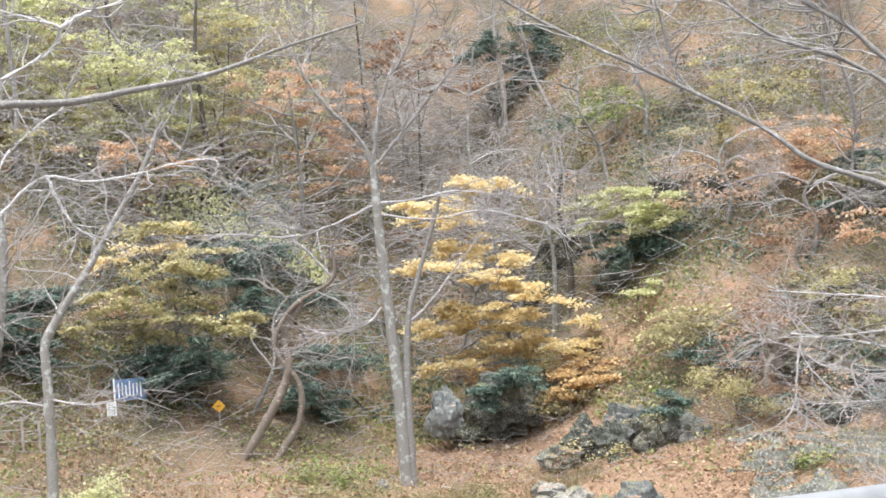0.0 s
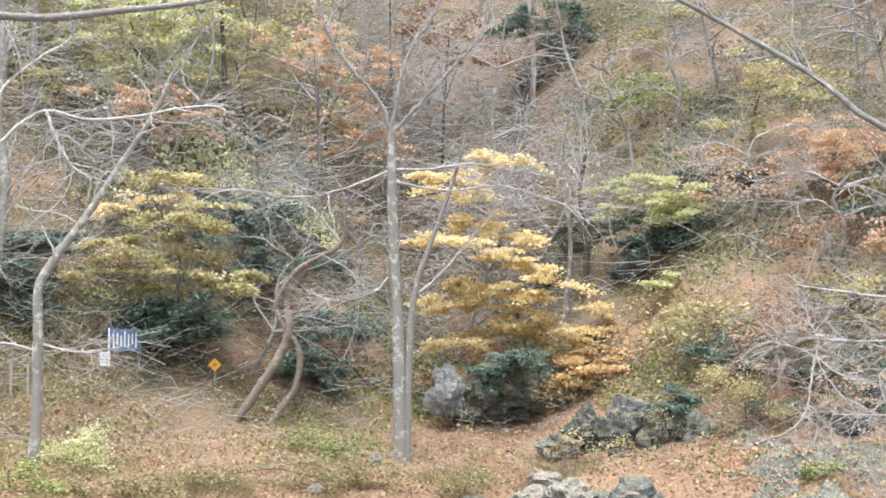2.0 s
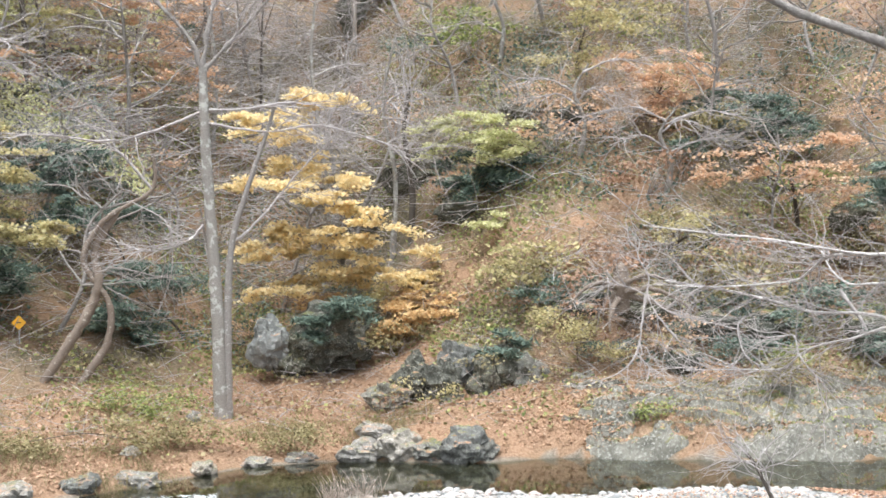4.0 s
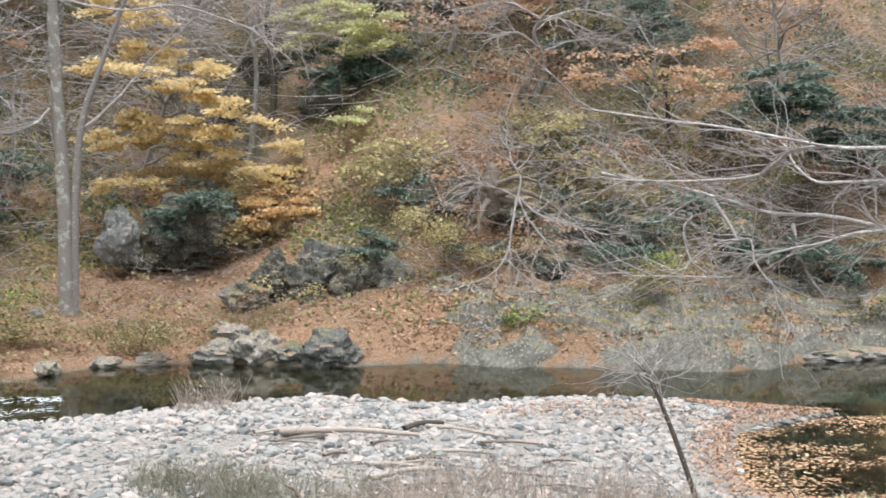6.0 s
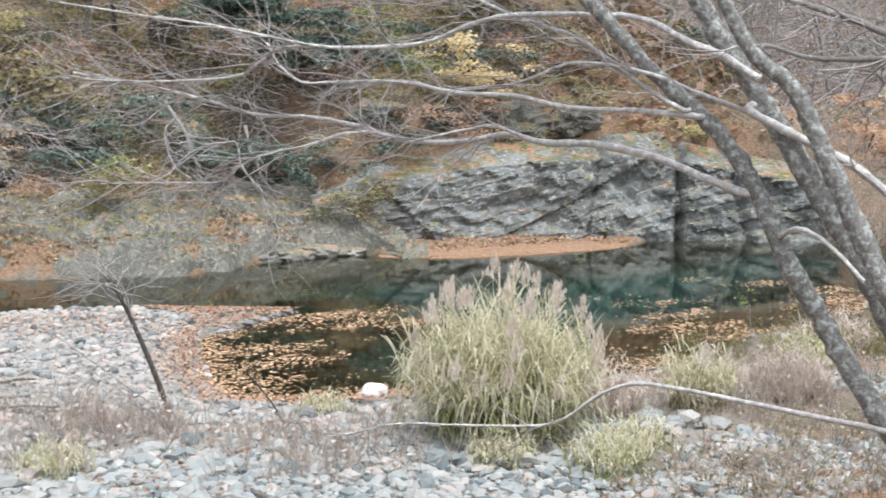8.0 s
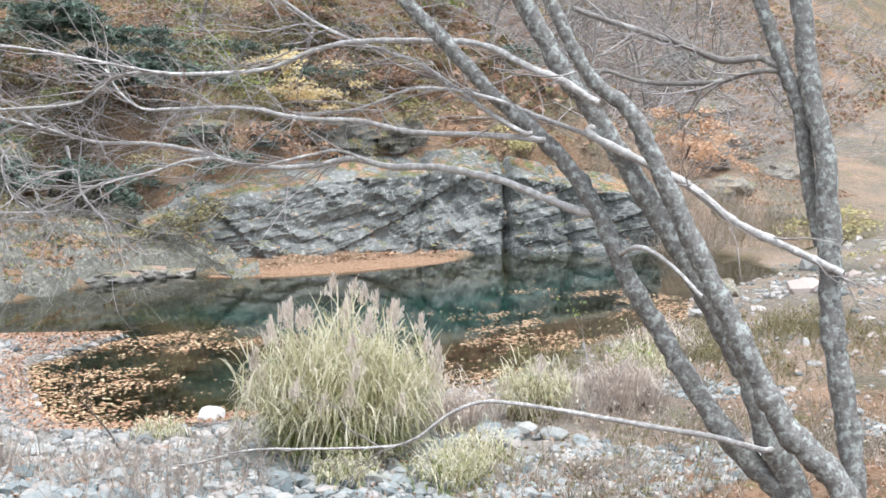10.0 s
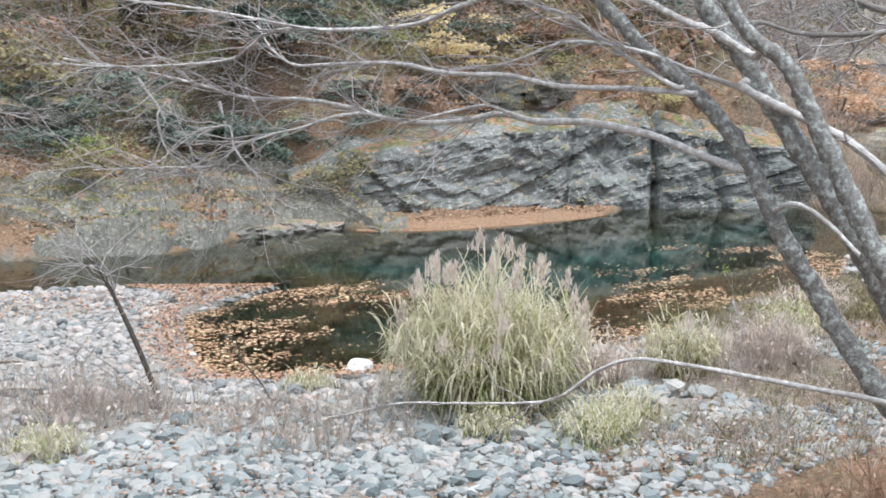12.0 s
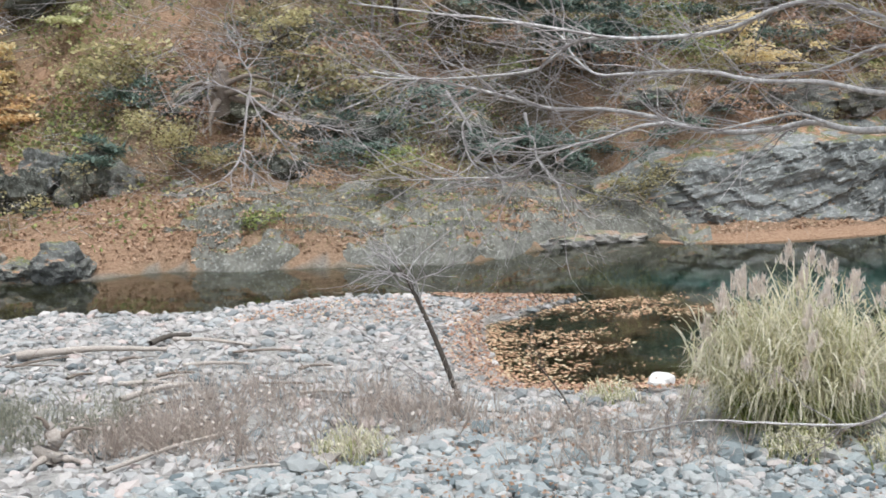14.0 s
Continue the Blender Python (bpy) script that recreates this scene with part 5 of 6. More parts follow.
# rocks in ROCK_SHADE, put in to darken the hollows
for i, (x, y, sx, sz) in enumerate([(5.6, 44.5, 1.1, 0.7), (4.1, 45.0, 0.8, 0.6), (9.2, 43.5, 1.0, 0.5), (10.9, 42.5, 0.9, 0.45), (6.7, 41.5, 0.8, 0.5)]):
    boulder("boulder", x, y, ground_z(x, y) + sz * 0.35, (sx, 0.8, sz), ROCK_SHADE, 210 + i, "dark rock added as the shade of a hollow in the wooded slope", turn=i * 51, sub=ICO3, amount=0.4, ridges=0.4)

# shrubs of the slope
shrubs = []
for k, (mat, label) in enumerate([(RUSSET, "russet-leaved shrub on the slope"), (OLIVE, "olive-green shrub on the slope"), (GOLDGREEN, "yellowing shrub on the slope"), (DARKGREEN, "dark evergreen shrub on the slope"), (ORANGE, "orange-brown shrub on the slope"), (GREEN, "green leafy shrub on the slope")]):
    t = base_at("slope_shrub", 0, 0, 0, label, "shrub", "shrubs on the slope")
    wood, leaf, tips = Soup(), Soup(), []
    for _ in range(5):
        a = rng.uniform(0, 6.28)
        grow(wood, wood, (0, 0, -0.1), (math.cos(a), math.sin(a), 1.1), 0.7, 0.02, 2, rng, tips, 0.1, 0.7, 3, 0.8)
    leaves(leaf, pads(rng, (0, 0, 0.7), (1.1, 1.1, 0.45), 22, 32, 0.06), 0.11, rng)
    part("stem", wood, TWIG, t)
    part("foliage", leaf, mat, t)
    shrubs.append(t)
n = 0
weights = [0.36, 0.2, 0.08, 0.12, 0.16, 0.08]
for _ in range(3000):
    x, y = rng.uniform(-20, 54), rng.uniform(28, 58)
    bank = np.interp(x, FAR[:, 0], FAR[:, 1])
    d = y - bank
    if d < (13.0 if x < -2 else 8.5 if x < 4 else 3.6) or (x > 28 and y < 26 + (x - 28) * 0.3) or (17.5 < x < 29 and d < 3.3):
        continue
    k = rng.choice(6, p=weights)
    m = pose(x, y, ground_z(x, y), 0, 0, rng.uniform(0, 360)) @ Matrix.Scale(rng.uniform(0.55, 1.45), 4)
    if n < 6:
        shrubs[n].matrix_basis = m
    else:
        o = copy_thing(shrubs[k], m)
        o.scale = m.to_scale()
    n += 1
    if n >= 232:
        break

# dark thicket along the foot of the slope above the bank slabs
for _ in range(64):
    x = rng.uniform(7.5, 29)
    bank = np.interp(x, FAR[:, 0], FAR[:, 1])
    y = bank + rng.uniform(3.6, 7.5) + (1.0 if x > 18 else 0.0)
    k = rng.choice(6, p=[0.16, 0.24, 0.1, 0.3, 0.04, 0.16])
    m = pose(x, y, ground_z(x, y) - 0.1, 0, 0, rng.uniform(0, 360)) @ Matrix.Scale(rng.uniform(0.45, 0.95), 4)
    o = copy_thing(shrubs[k], m)
    o.scale = m.to_scale()

# low growth along the cliff's brow
for _ in range(22):
    x = rng.uniform(18.3, 29)
    y = np.interp(x, FAR[:, 0], FAR[:, 1]) + rng.uniform(3.0, 4.4)
    k = rng.choice(6, p=[0.3, 0.22, 0.14, 0.16, 0.1, 0.08])
    m = pose(x, y, ground_z(x, y) - 0.08, 0, 0, rng.uniform(0, 360)) @ Matrix.Scale(rng.uniform(0.3, 0.6), 4)
    o = copy_thing(shrubs[k], m)
    o.scale = m.to_scale()


def scatter(name, label, category, mat, count, region, size, tilt, lift=0.02, keep=None):
    xs, ys = rng.uniform(region[0], region[1], count), rng.uniform(region[2], region[3], count)
    z, sd, side = height(xs, ys)
    ok = keep(xs, ys, z, sd, side)
    q = Soup()
    leaves(q, np.stack([xs[ok], ys[ok], np.maximum(z[ok], 0) + lift], 1), size, rng, tilt)
    return tagged(part(name, q, mat, None, label), "", category, "", "stuff")


scatter("leaf_litter", "russet fallen leaves covering the far bank", "leaves", LITTER, 260000, (-20, 44, 25, 54), 0.08, 0.5, 0.05, lambda x, y, z, sd, side: side & (sd > 0.2) & (waves(x * 1.3, y * 1.1) + rng.standard_normal(len(x)) * 0.35 > -0.5 + 1.0 * smooth_step(y - np.interp(x, FAR[:, 0], FAR[:, 1]), 6, 12)))
scatter("undergrowth", "low green plants among fallen leaves", "plants", GREEN, 90000, (-16, 24, 29, 54), 0.11, 1.2, 0.1, lambda x, y, z, sd, side: side & (sd > 0.5) & (rng.uniform(size=len(x)) < 0.12 + 0.88 * smooth_step(y - np.interp(x, FAR[:, 0], FAR[:, 1]), np.where(x < 5, 7, 3), np.where(x < 5, 10, 6))) & (waves(x * 0.8 + 3, y * 0.9 - 2) + rng.standard_normal(len(x)) * 0.25 > np.where(x < 9, 0.12, 0.3)))
scatter("undergrowth", "olive undergrowth among fallen leaves", "plants", OLIVE, 95000, (-16, 30, 28, 56), 0.11, 1.2, 0.12, lambda x, y, z, sd, side: side & (sd > 0.5) & (rng.uniform(size=len(x)) < 0.15 + 0.85 * smooth_step(y - np.interp(x, FAR[:, 0], FAR[:, 1]), np.where(x < 5, 7, 3), np.where(x < 5, 10, 6))) & (waves(x * 0.9 - 5, y * 0.7 + 4) + rng.standard_normal(len(x)) * 0.25 > np.where(x < 9, -0.15, 0.12)))
scatter("leaf_litter", "russet leaves on the near embankment", "leaves", RUSSET, 36000, (2, 16, 1.5, 8.5), 0.06, 0.5, 0.03, lambda x, y, z, sd, side: ~side & (rng.uniform(size=len(x)) < 0.7 * smooth_step(-y, -7.8, -4.5)))
scatter("leaf_litter", "russet leaves among the near cobbles", "leaves", RUSSET, 15000, (3.5, 22, 7, 13.5), 0.045, 0.6, 0.07, lambda x, y, z, sd, side: ~side & (sd > 0) & (waves(x * 1.5, y * 1.7) + 0.4 * rng.standard_normal(len(x)) > 0.25))
scatter("leaf_litter", "russet leaves lying on the gravel", "leaves", WET_LEAF, 52000, (5, 13.6, 14, 24.5), 0.052, 0.4, 0.1, lambda x, y, z, sd, side: ~side & (sd > 0) & ((np.hypot((x - 8.2) / 2.0, (y - 21.6) / 1.2) < 1) & (rng.uniform(size=len(x)) < 0.16) | (rng.uniform(size=len(x)) < 0.85 * smooth_step(-sd, -0.85, -0.1)) & (x > 8.0) & (y < 22.9) | (x > 10.6) & (y > 20) & (rng.uniform(size=len(x)) < 0.7)))
scatter("floating_leaves", "orange-yellow leaves floating on the still inlet", "leaves", AFLOAT, 46000, (8.5, 24, 13.5, 21.5), 0.066, 0.03, 0.012, lambda x, y, z, sd, side: (sd < -0.02) & (waves(x * 1.6, y * 3.2) + 0.42 * rng.standard_normal(len(x)) > 0.38 - 0.9 * smooth_step(sd, -0.7, 0) * (y > 15.5) + 0.22 * np.maximum(-sd - 1.4, 0) + 0.03 * np.maximum(x - 13, 0)))


def brushwood(label, count, region, keep, length=1.3, r=0.009, lift=1.0):
    """Fine bare twigs that stand and lie all over the slope."""
    xs, ys = rng.uniform(region[0], region[1], count), rng.uniform(region[2], region[3], count)
    z, sd, side = height(xs, ys)
    ok = keep(xs, ys, z, sd, side)
    q = Soup()
    for x, y, zz in zip(xs[ok], ys[ok], z[ok]):
        a = rng.uniform(0, 6.28)
        ll = length * rng.uniform(0.5, 1.5)
        d = np.array([math.cos(a), math.sin(a) * 0.7, rng.uniform(-0.15, 0.5)])
        p0 = np.array([x, y, zz + rng.uniform(0, lift)])
        bend = rng.standard_normal(3) * 0.18 * ll
        pts = [p0, p0 + d * ll * 0.35 + bend * 0.6, p0 + d * ll * 0.7 + bend, p0 + d * ll + bend * rng.uniform(0.2, 1.4)]
        rr = r * rng.uniform(0.6, 1.5)
        tube(q, pts, [rr, rr * 0.8, rr * 0.55, rr * 0.2], 3)
    return tagged(part("brushwood", q, TWIG, None, label), "", "twigs", "", "stuff")


brushwood("pale bare brushwood over the wooded slope", 22000, (-18, 58, 27, 60), lambda x, y, z, sd, side: side & (y - np.interp(x, FAR[:, 0], FAR[:, 1]) > np.where(x < 8, 9.5, 3.4)) & (waves(x * 0.5, y * 0.6) + 0.5 * rng.standard_normal(len(x)) > -0.4), 1.5, 0.01, 1.8)
brushwood("fine bare twigs over the leafy bank", 1800, (-14, 19, 29, 38), lambda x, y, z, sd, side: side & (sd > 1.5), 0.9, 0.006, 0.5)
brushwood("pale fine twigs of the crowded upper wood", 8500, (-20, 4, 42, 58), lambda x, y, z, sd, side: side & (waves(x * 0.6, y * 0.5) + 0.5 * rng.standard_normal(len(x)) > -0.3), 1.7, 0.016, 4.5)
scatter("undergrowth", "pale yellow-green leaves through the upper wood", "leaves", LIME, 50000, (-24, -3, 43, 60), 0.15, 1.2, 1.9, lambda x, y, z, sd, side: side & (waves(x * 0.5 + 4, y * 0.6) + 0.4 * rng.standard_normal(len(x)) > 0.1))
scatter("undergrowth", "dark green low plants on the lower slope", "plants", DARKGREEN, 60000, (-16, 22, 32, 50), 0.12, 1.2, 0.15, lambda x, y, z, sd, side: side & (y - np.interp(x, FAR[:, 0], FAR[:, 1]) > np.where(x < -2, 13, np.where(x < 6, 9, 4))) & (waves(x * 0.7 + 1, y * 0.8 + 6) + rng.standard_normal(len(x)) * 0.22 > 0.32))
scatter("leaf_litter", "pale yellow leaves among the undergrowth", "leaves", GOLDGREEN, 30000, (-16, 30, 29, 54), 0.11, 0.9, 0.2, lambda x, y, z, sd, side: side & (sd > 1) & (waves(x * 1.2 + 7, y * 1.0 + 1) + rng.standard_normal(len(x)) * 0.25 > 0.55))
brushwood("grey bare brushwood in the upstream valley", 8000, (28, 80, 24, 76), lambda x, y, z, sd, side: side & (y > 25 + (x - 28) * 0.3), 2.4, 0.018, 2.5)
scatter("leaf_litter", "russet leaves over the upstream slope", "leaves", RUSSET, 60000, (27, 80, 25, 76), 0.26, 0.8, 0.3, lambda x, y, z, sd, side: side & (y > 25 + (x - 28) * 0.3) & (waves(x * 0.5, y * 0.6) + 0.4 * rng.standard_normal(len(x)) > -0.1))
scatter("undergrowth", "dark undergrowth over the upstream slope", "plants", OLIVE, 26000, (27, 80, 25, 76), 0.28, 1.1, 0.3, lambda x, y, z, sd, side: side & (y > 25 + (x - 28) * 0.3) & (waves(x * 0.6 + 2, y * 0.5 + 1) + 0.3 * rng.standard_normal(len(x)) > 0.1))

# ---- signs on the far terrace ----
def paint(name, colour, rough=0.5, metal=0.0, wear=0.85):
    m, n, l, b = material(name, rough, 0.4)
    b.inputs["Metallic"].default_value = metal
    v = noise_tex(n, l, 8, 6, 0.7)
    l.new(mix(n, l, ramp(n, l, v, [(0.45, (0, 0, 0)), (0.75, (1, 1, 1))]), colour, tuple(c * wear for c in colour)), b.inputs["Base Color"])
    return m


BLUE, WHITE, SIGN_ORANGE, STEEL = paint("blue_board", (0.1, 0.17, 0.3)), paint("white_paint", (0.75, 0.76, 0.76), 0.45), paint("orange_sign_paint", (0.9, 0.48, 0.04)), paint("grey_steel", (0.3, 0.31, 0.32), 0.5, 0.6)
RAIL_WHITE = paint("weathered_white_rail_paint", (0.25, 0.255, 0.26), 0.6, 0.0, 0.8)
BOLT = paint("dark_bolt", (0.06, 0.06, 0.06), 0.5, 0.7)


def box(soup, centre, size, bevel=0.0):
    bm = bmesh.new()
    bmesh.ops.create_cube(bm, size=1.0, matrix=Matrix.Translation(centre) @ Matrix.Diagonal((*size, 1)))
    if bevel:
        bmesh.ops.bevel(bm, geom=bm.edges[:], offset=bevel, segments=2, affect="EDGES")
    bm.verts.index_update()
    soup.add([v.co[:] for v in bm.verts], [[v.index for v in f.verts] for f in bm.faces if len(f.verts) == 4])
    tri = [[v.index for v in f.verts] for f in bm.faces if len(f.verts) == 3]
    if tri:
        soup.f.extend((np.array(tri) + soup.n - len(bm.verts)).tolist())
    bm.free()


def one_box(name, centre, size, mat, parent, label="", bevel=0.006):
    q = Soup()
    box(q, centre, size, bevel)
    return part(name, q, mat, parent, label, smooth=False)


sign = base_at("notice_board", -8.45, 35.7, ground_z(-8.45, 35.7), "blue notice board with pale lettering on wooden posts", "sign")
zb = 4.0 - sign.location.z
board = one_box("board", (0, 0, zb), (0.88, 0.05, 0.62), BLUE, sign)
for i in range(7):
    one_box("text_bar", (-0.33 + i * 0.105, -0.03, zb + (0.03 if i % 2 else -0.02)), (0.035, 0.008, 0.42 - 0.06 * (i % 3)), WHITE, board, "pale unreadable lettering", 0.0)
one_box("frame", (-0.46, -0.005, zb), (0.05, 0.07, 0.68), WHITE, sign)
for px in (-0.35, 0.35):
    one_box("post", (px, 0.04, zb * 0.5 - 0.2), (0.07, 0.07, zb + 0.3), BROWNWOOD, sign)
sign = base_at("notice_sign", -9.0, 35.6, ground_z(-9.0, 35.6), "small white notice sign on a post", "sign")
zb = 3.47 - sign.location.z
board = one_box("board", (0, 0, zb), (0.28, 0.03, 0.4), WHITE, sign)
for i in range(4):
    one_box("text_bar", (0, -0.018, zb + 0.12 - i * 0.07), (0.18, 0.006, 0.012), STEEL, board, "grey unreadable lettering", 0.0)
one_box("post", (0, 0.03, zb * 0.5 - 0.1), (0.05, 0.04, zb + 0.2), BROWNWOOD, sign)
sign = base_at("warning_sign", -6.1, 36.8, ground_z(-6.1, 36.8), "small orange diamond warning sign on a thin post", "sign")
zb = 3.27 - sign.location.z
p = one_box("plate", (0, 0, 0), (0.28, 0.02, 0.28), SIGN_ORANGE, sign)
p.location, p.rotation_euler = (0, 0, zb), (0, radians(45), 0)
one_box("text_bar", (0, -0.014, zb), (0.12, 0.006, 0.02), BOLT, sign, "dark unreadable mark", 0.0)
one_box("post", (0, 0.03, zb * 0.5 - 0.1), (0.04, 0.03, zb + 0.2), STEEL, sign)
for x in (-10.95, -10.5):
    z = ground_z(x, 33.3)
    o = base_at("stake", x, 33.3, z, "short weathered white wooden stake in leaf litter", "post", "white stakes")
    q = Soup()
    limb(q, [(0, 0, -0.2), (0.01, 0, 0.4), (0, 0, 0.85)], 0.045, 0.04, 7, 4, 0.06, rng)
    part("stake_body", q, DEADWOOD, o)

# ---- the guard rail along the road ----
rail_a, rail_b = np.array([-4.28, -1.37]), np.array([1.81, 0.49])
along = rail_b - rail_a
length = float(np.linalg.norm(along))
rail = base_at("guard_rail", *rail_a, 2.9, "white-painted corrugated steel guard rail beside the road", "guard rail")
rail.rotation_euler = (0, 0, math.atan2(along[1], along[0]))
prof = [(y, z + 0.1) for y, z in [(0.0, 0.9), (-0.03, 0.898), (-0.055, 0.88), (-0.075, 0.84), (-0.08, 0.81), (-0.06, 0.78), (-0.015, 0.755), (-0.005, 0.735), (-0.015, 0.715), (-0.06, 0.69), (-0.08, 0.66), (-0.075, 0.63), (-0.055, 0.59), (-0.03, 0.572), (0.0, 0.57)]]
prof += [(y + 0.006, z) for y, z in reversed(prof)]
prof = np.array(prof)
q = Soup()
n = len(prof)
xs = np.linspace(0, length, 14)
q.add(np.vstack([np.column_stack([np.full(n, x), prof]) for x in xs]), [(i * n + k, i * n + (k + 1) % n, (i + 1) * n + (k + 1) % n, (i + 1) * n + k) for i in range(len(xs) - 1) for k in range(n)])
part("beam", q, RAIL_WHITE, rail)
for x in (0.6, 2.6, 4.6, 5.9):
    q = Soup()
    tube(q, [(x, 0.09, -0.9), (x, 0.09, 0.0), (x, 0.09, 0.96), (x, 0.09, 0.97)], [0.07, 0.07, 0.07, 0.01], 12)
    part("post", q, RAIL_WHITE, rail)
v, f = ICO2
for x in (4.85, 4.70, 2.0, 2.14):
    q = Soup()
    q.add(v * np.array([0.013, 0.012, 0.013]) + np.array([x, -0.079, 0.945]), f)
    part("bolt", q, BOLT, rail, "dark round bolt head")

# ---- the near trees on the embankment ----
def rooted(pts, stems):
    """The course of a branch, begun inside the stem that it leaves."""
    line = np.vstack([spline(q, 8) for q in stems])
    near_by = line[np.argmin(np.linalg.norm(line - np.array(pts[0]), axis=1))]
    gap = np.linalg.norm(near_by - np.array(pts[0]))
    return [tuple(near_by)] + pts if 0.02 < gap < 0.4 else pts


near = base_at("riverside_tree", 6.17, 3.7, ground_z(6.17, 3.7), "bare leaning multi-stemmed tree with lichen-spotted bark on embankment", "tree")
for pts, r0, r1 in ((STEM_A[::-1], 0.07, 0.036), (STEM_B[::-1], 0.082, 0.044), (STEM_C[::-1], 0.075, 0.03)):
    q = Soup()
    top = np.array(pts[-1]) + (np.array(pts[-1]) - np.array(pts[-2])) * 4
    limb(q, pts + [tuple(top)], r0, r1, 12, 8, 0.06, rng)
    child("stem", q, BARK_NEAR, near)
tw = Soup()
for pts, r0, r1, n, start in (
    (BRANCH_TOP, 0.022, 0.0045, 16, 0.45), (BRANCH_MID, 0.019, 0.005, 14, 0.3), (BRANCH_MIDB, 0.012, 0.0044, 16, 0.1), (BRANCH_LOW, 0.025, 0.0067, 26, 0.4), (BRANCH_LOWB, 0.011, 0.0037, 16, 0.2),
    (BRANCH_LOWC, 0.010, 0.0059, 3, 0.2), (BRANCH_HOOK, 0.007, 0.0030, 4, 0.2), (BRANCH_HOOKB, 0.007, 0.0030, 4, 0.2), (BRANCH_HANG, 0.007, 0.0030, 4, 0.2), (BRANCH_R, 0.025, 0.0192, 4, 0.2), (BRANCH_RB, 0.016, 0.0074, 6, 0.3),
    (BRANCH_STUB, 0.015, 0.010, 0, 0.2), (BRANCH_WAVE, 0.018, 0.0030, 5, 0.6), (BRANCH_MIDC, 0.016, 0.0074, 14, 0.2), (BRANCH_MIDD, 0.012, 0.0052, 9, 0.2), (OVER_R, 0.016, 0.006, 12, 0.3), (OVER_RB, 0.014, 0.009, 8, 0.2), (OVER_RC, 0.012, 0.007, 8, 0.2)):
    q = Soup()
    over = pts is OVER_R or pts is OVER_RB or pts is OVER_RC
    c = limb(q, rooted(pts, (STEM_A,) if pts is BRANCH_STUB else (STEM_A, STEM_B, STEM_C)), r0, r1, 8, 6, 0.07, rng)
    b = child("branch", q, BARK_GREY if over else PALE_BRANCH, near)
    if n:
        tw = Soup()
        sprays(tw, c, int(n * 1.5), 0.6, 0.0046, rng, 0.0, 2, 3, start, 0.35, 0.24)
        part("twig_spray", tw, TWIG, b)
other = base_at("riverside_tree", STEM_D[-1][0], STEM_D[-1][1], ground_z(STEM_D[-1][0], STEM_D[-1][1]), "upright bare tree with lichen-spotted bark on embankment", "tree")
tw = Soup()
for pts, r0, r1 in ((STEM_D[::-1], 0.066, 0.05), (STEM_E[::-1], 0.045, 0.035)):
    q = Soup()
    top = np.array(pts[-1]) + (np.array(pts[-1]) - np.array(pts[-2])) * 3
    limb(q, pts + [tuple(top)], r0, r1, 12, 8, 0.06, rng)
    child("stem", q, BARK_NEAR, other)
for pts, r0, r1 in ((BRANCH_HI, 0.022, 0.014), (BRANCH_HIB, 0.018, 0.009)):
    q = Soup()
    c = limb(q, rooted(pts, (STEM_D, STEM_E)), r0, r1, 8, 6, 0.07, rng)
    child("branch", q, BARK_GREY, other)
    sprays(tw, c, 7, 0.5, 0.006, rng, 0.0, 2, 3, 0.2, 0.5)
child("crown", tw, TWIG, other)
left = base_at("roadside_tree", -8.2, 8.5, ground_z(-8.2, 8.5), "bare grey tree with a long limb over the river bank", "tree")
q = Soup()
limb(q, [(-8.2, 8.5, 0.0), (-8.1, 8.5, 3), (-8.2, 8.6, 6.2), (-8.0, 8.6, 10)], 0.16, 0.08, 10, 8, 0.04, rng)
child("trunk", q, BARK_GREY, left)
q, tw = Soup(), Soup()
c = limb(q, [(-8.15, 8.6, 5.6)] + OVER_L[1:], 0.05, 0.012, 8, 6, 0.04, rng)
child("limb", q, BARK_GREY, left)
sprays(tw, c, 10, 0.9, 0.008, rng, 0.1, 2, 3, 0.45, 0.5)
child("crown", tw, TWIG, left)

# ---- the bar: sapling, grasses, wood and stones ----
sap = base_at("sapling", 7.14, 14.72, ground_z(7.14, 14.72), "leaning leafless grey sapling on the cobble bar", "sapling")
q, tw = Soup(), Soup()
c = limb(q, [(7.2, 14.7, 0.1), (7.14, 14.72, 0.2), (6.87, 14.85, 1.05), (6.58, 14.98, 1.81), (6.4, 15.05, 2.1)], 0.045, 0.02, 8, 6, 0.04, rng)
child("trunk", q, BARK_DARK, sap)
for _ in range(17):
    i = int(rng.uniform(0.6, 1) * (len(c) - 1))
    grow(tw, tw, c[i], (-0.6 + rng.uniform(-0.5, 0.8), rng.uniform(-0.4, 0.4), rng.uniform(-0.2, 0.8)), 0.8, 0.011, 1, rng, [], -0.06, 0.45, 4, 0.8)
for a, b in (((6.6, 14.9, 0.75), (5.7, 14.9, 1.5)), ((6.9, 14.8, 0.4), (5.9, 14.8, 1.2))):
    cc = spline([(7.1, 14.73, 0.35), a, b])
    tube(tw, cc, np.linspace(0.012, 0.004, len(cc)), 4)
child("crown", tw, TWIG, sap)

twiggy = base_at("dead_shoot", 7.85, 13.0, ground_z(7.85, 13.0), "thin dark leaning dead shoot among dry weeds", "sapling")
q = Soup()
c = limb(q, [(7.85, 13.0, 0.3), (7.7, 13.1, 0.5), (7.62, 13.3, 0.75), (7.5, 13.6, 1.02)], 0.018, 0.006, 6, 5, 0.06, rng)
child("stem", q, BARK_DARK, twiggy)
q = Soup()
sprays(q, c, 6, 0.4, 0.005, rng, 0.1, 1, 3, 0.5)
child("twig_spray", q, BARK_DARK, twiggy)


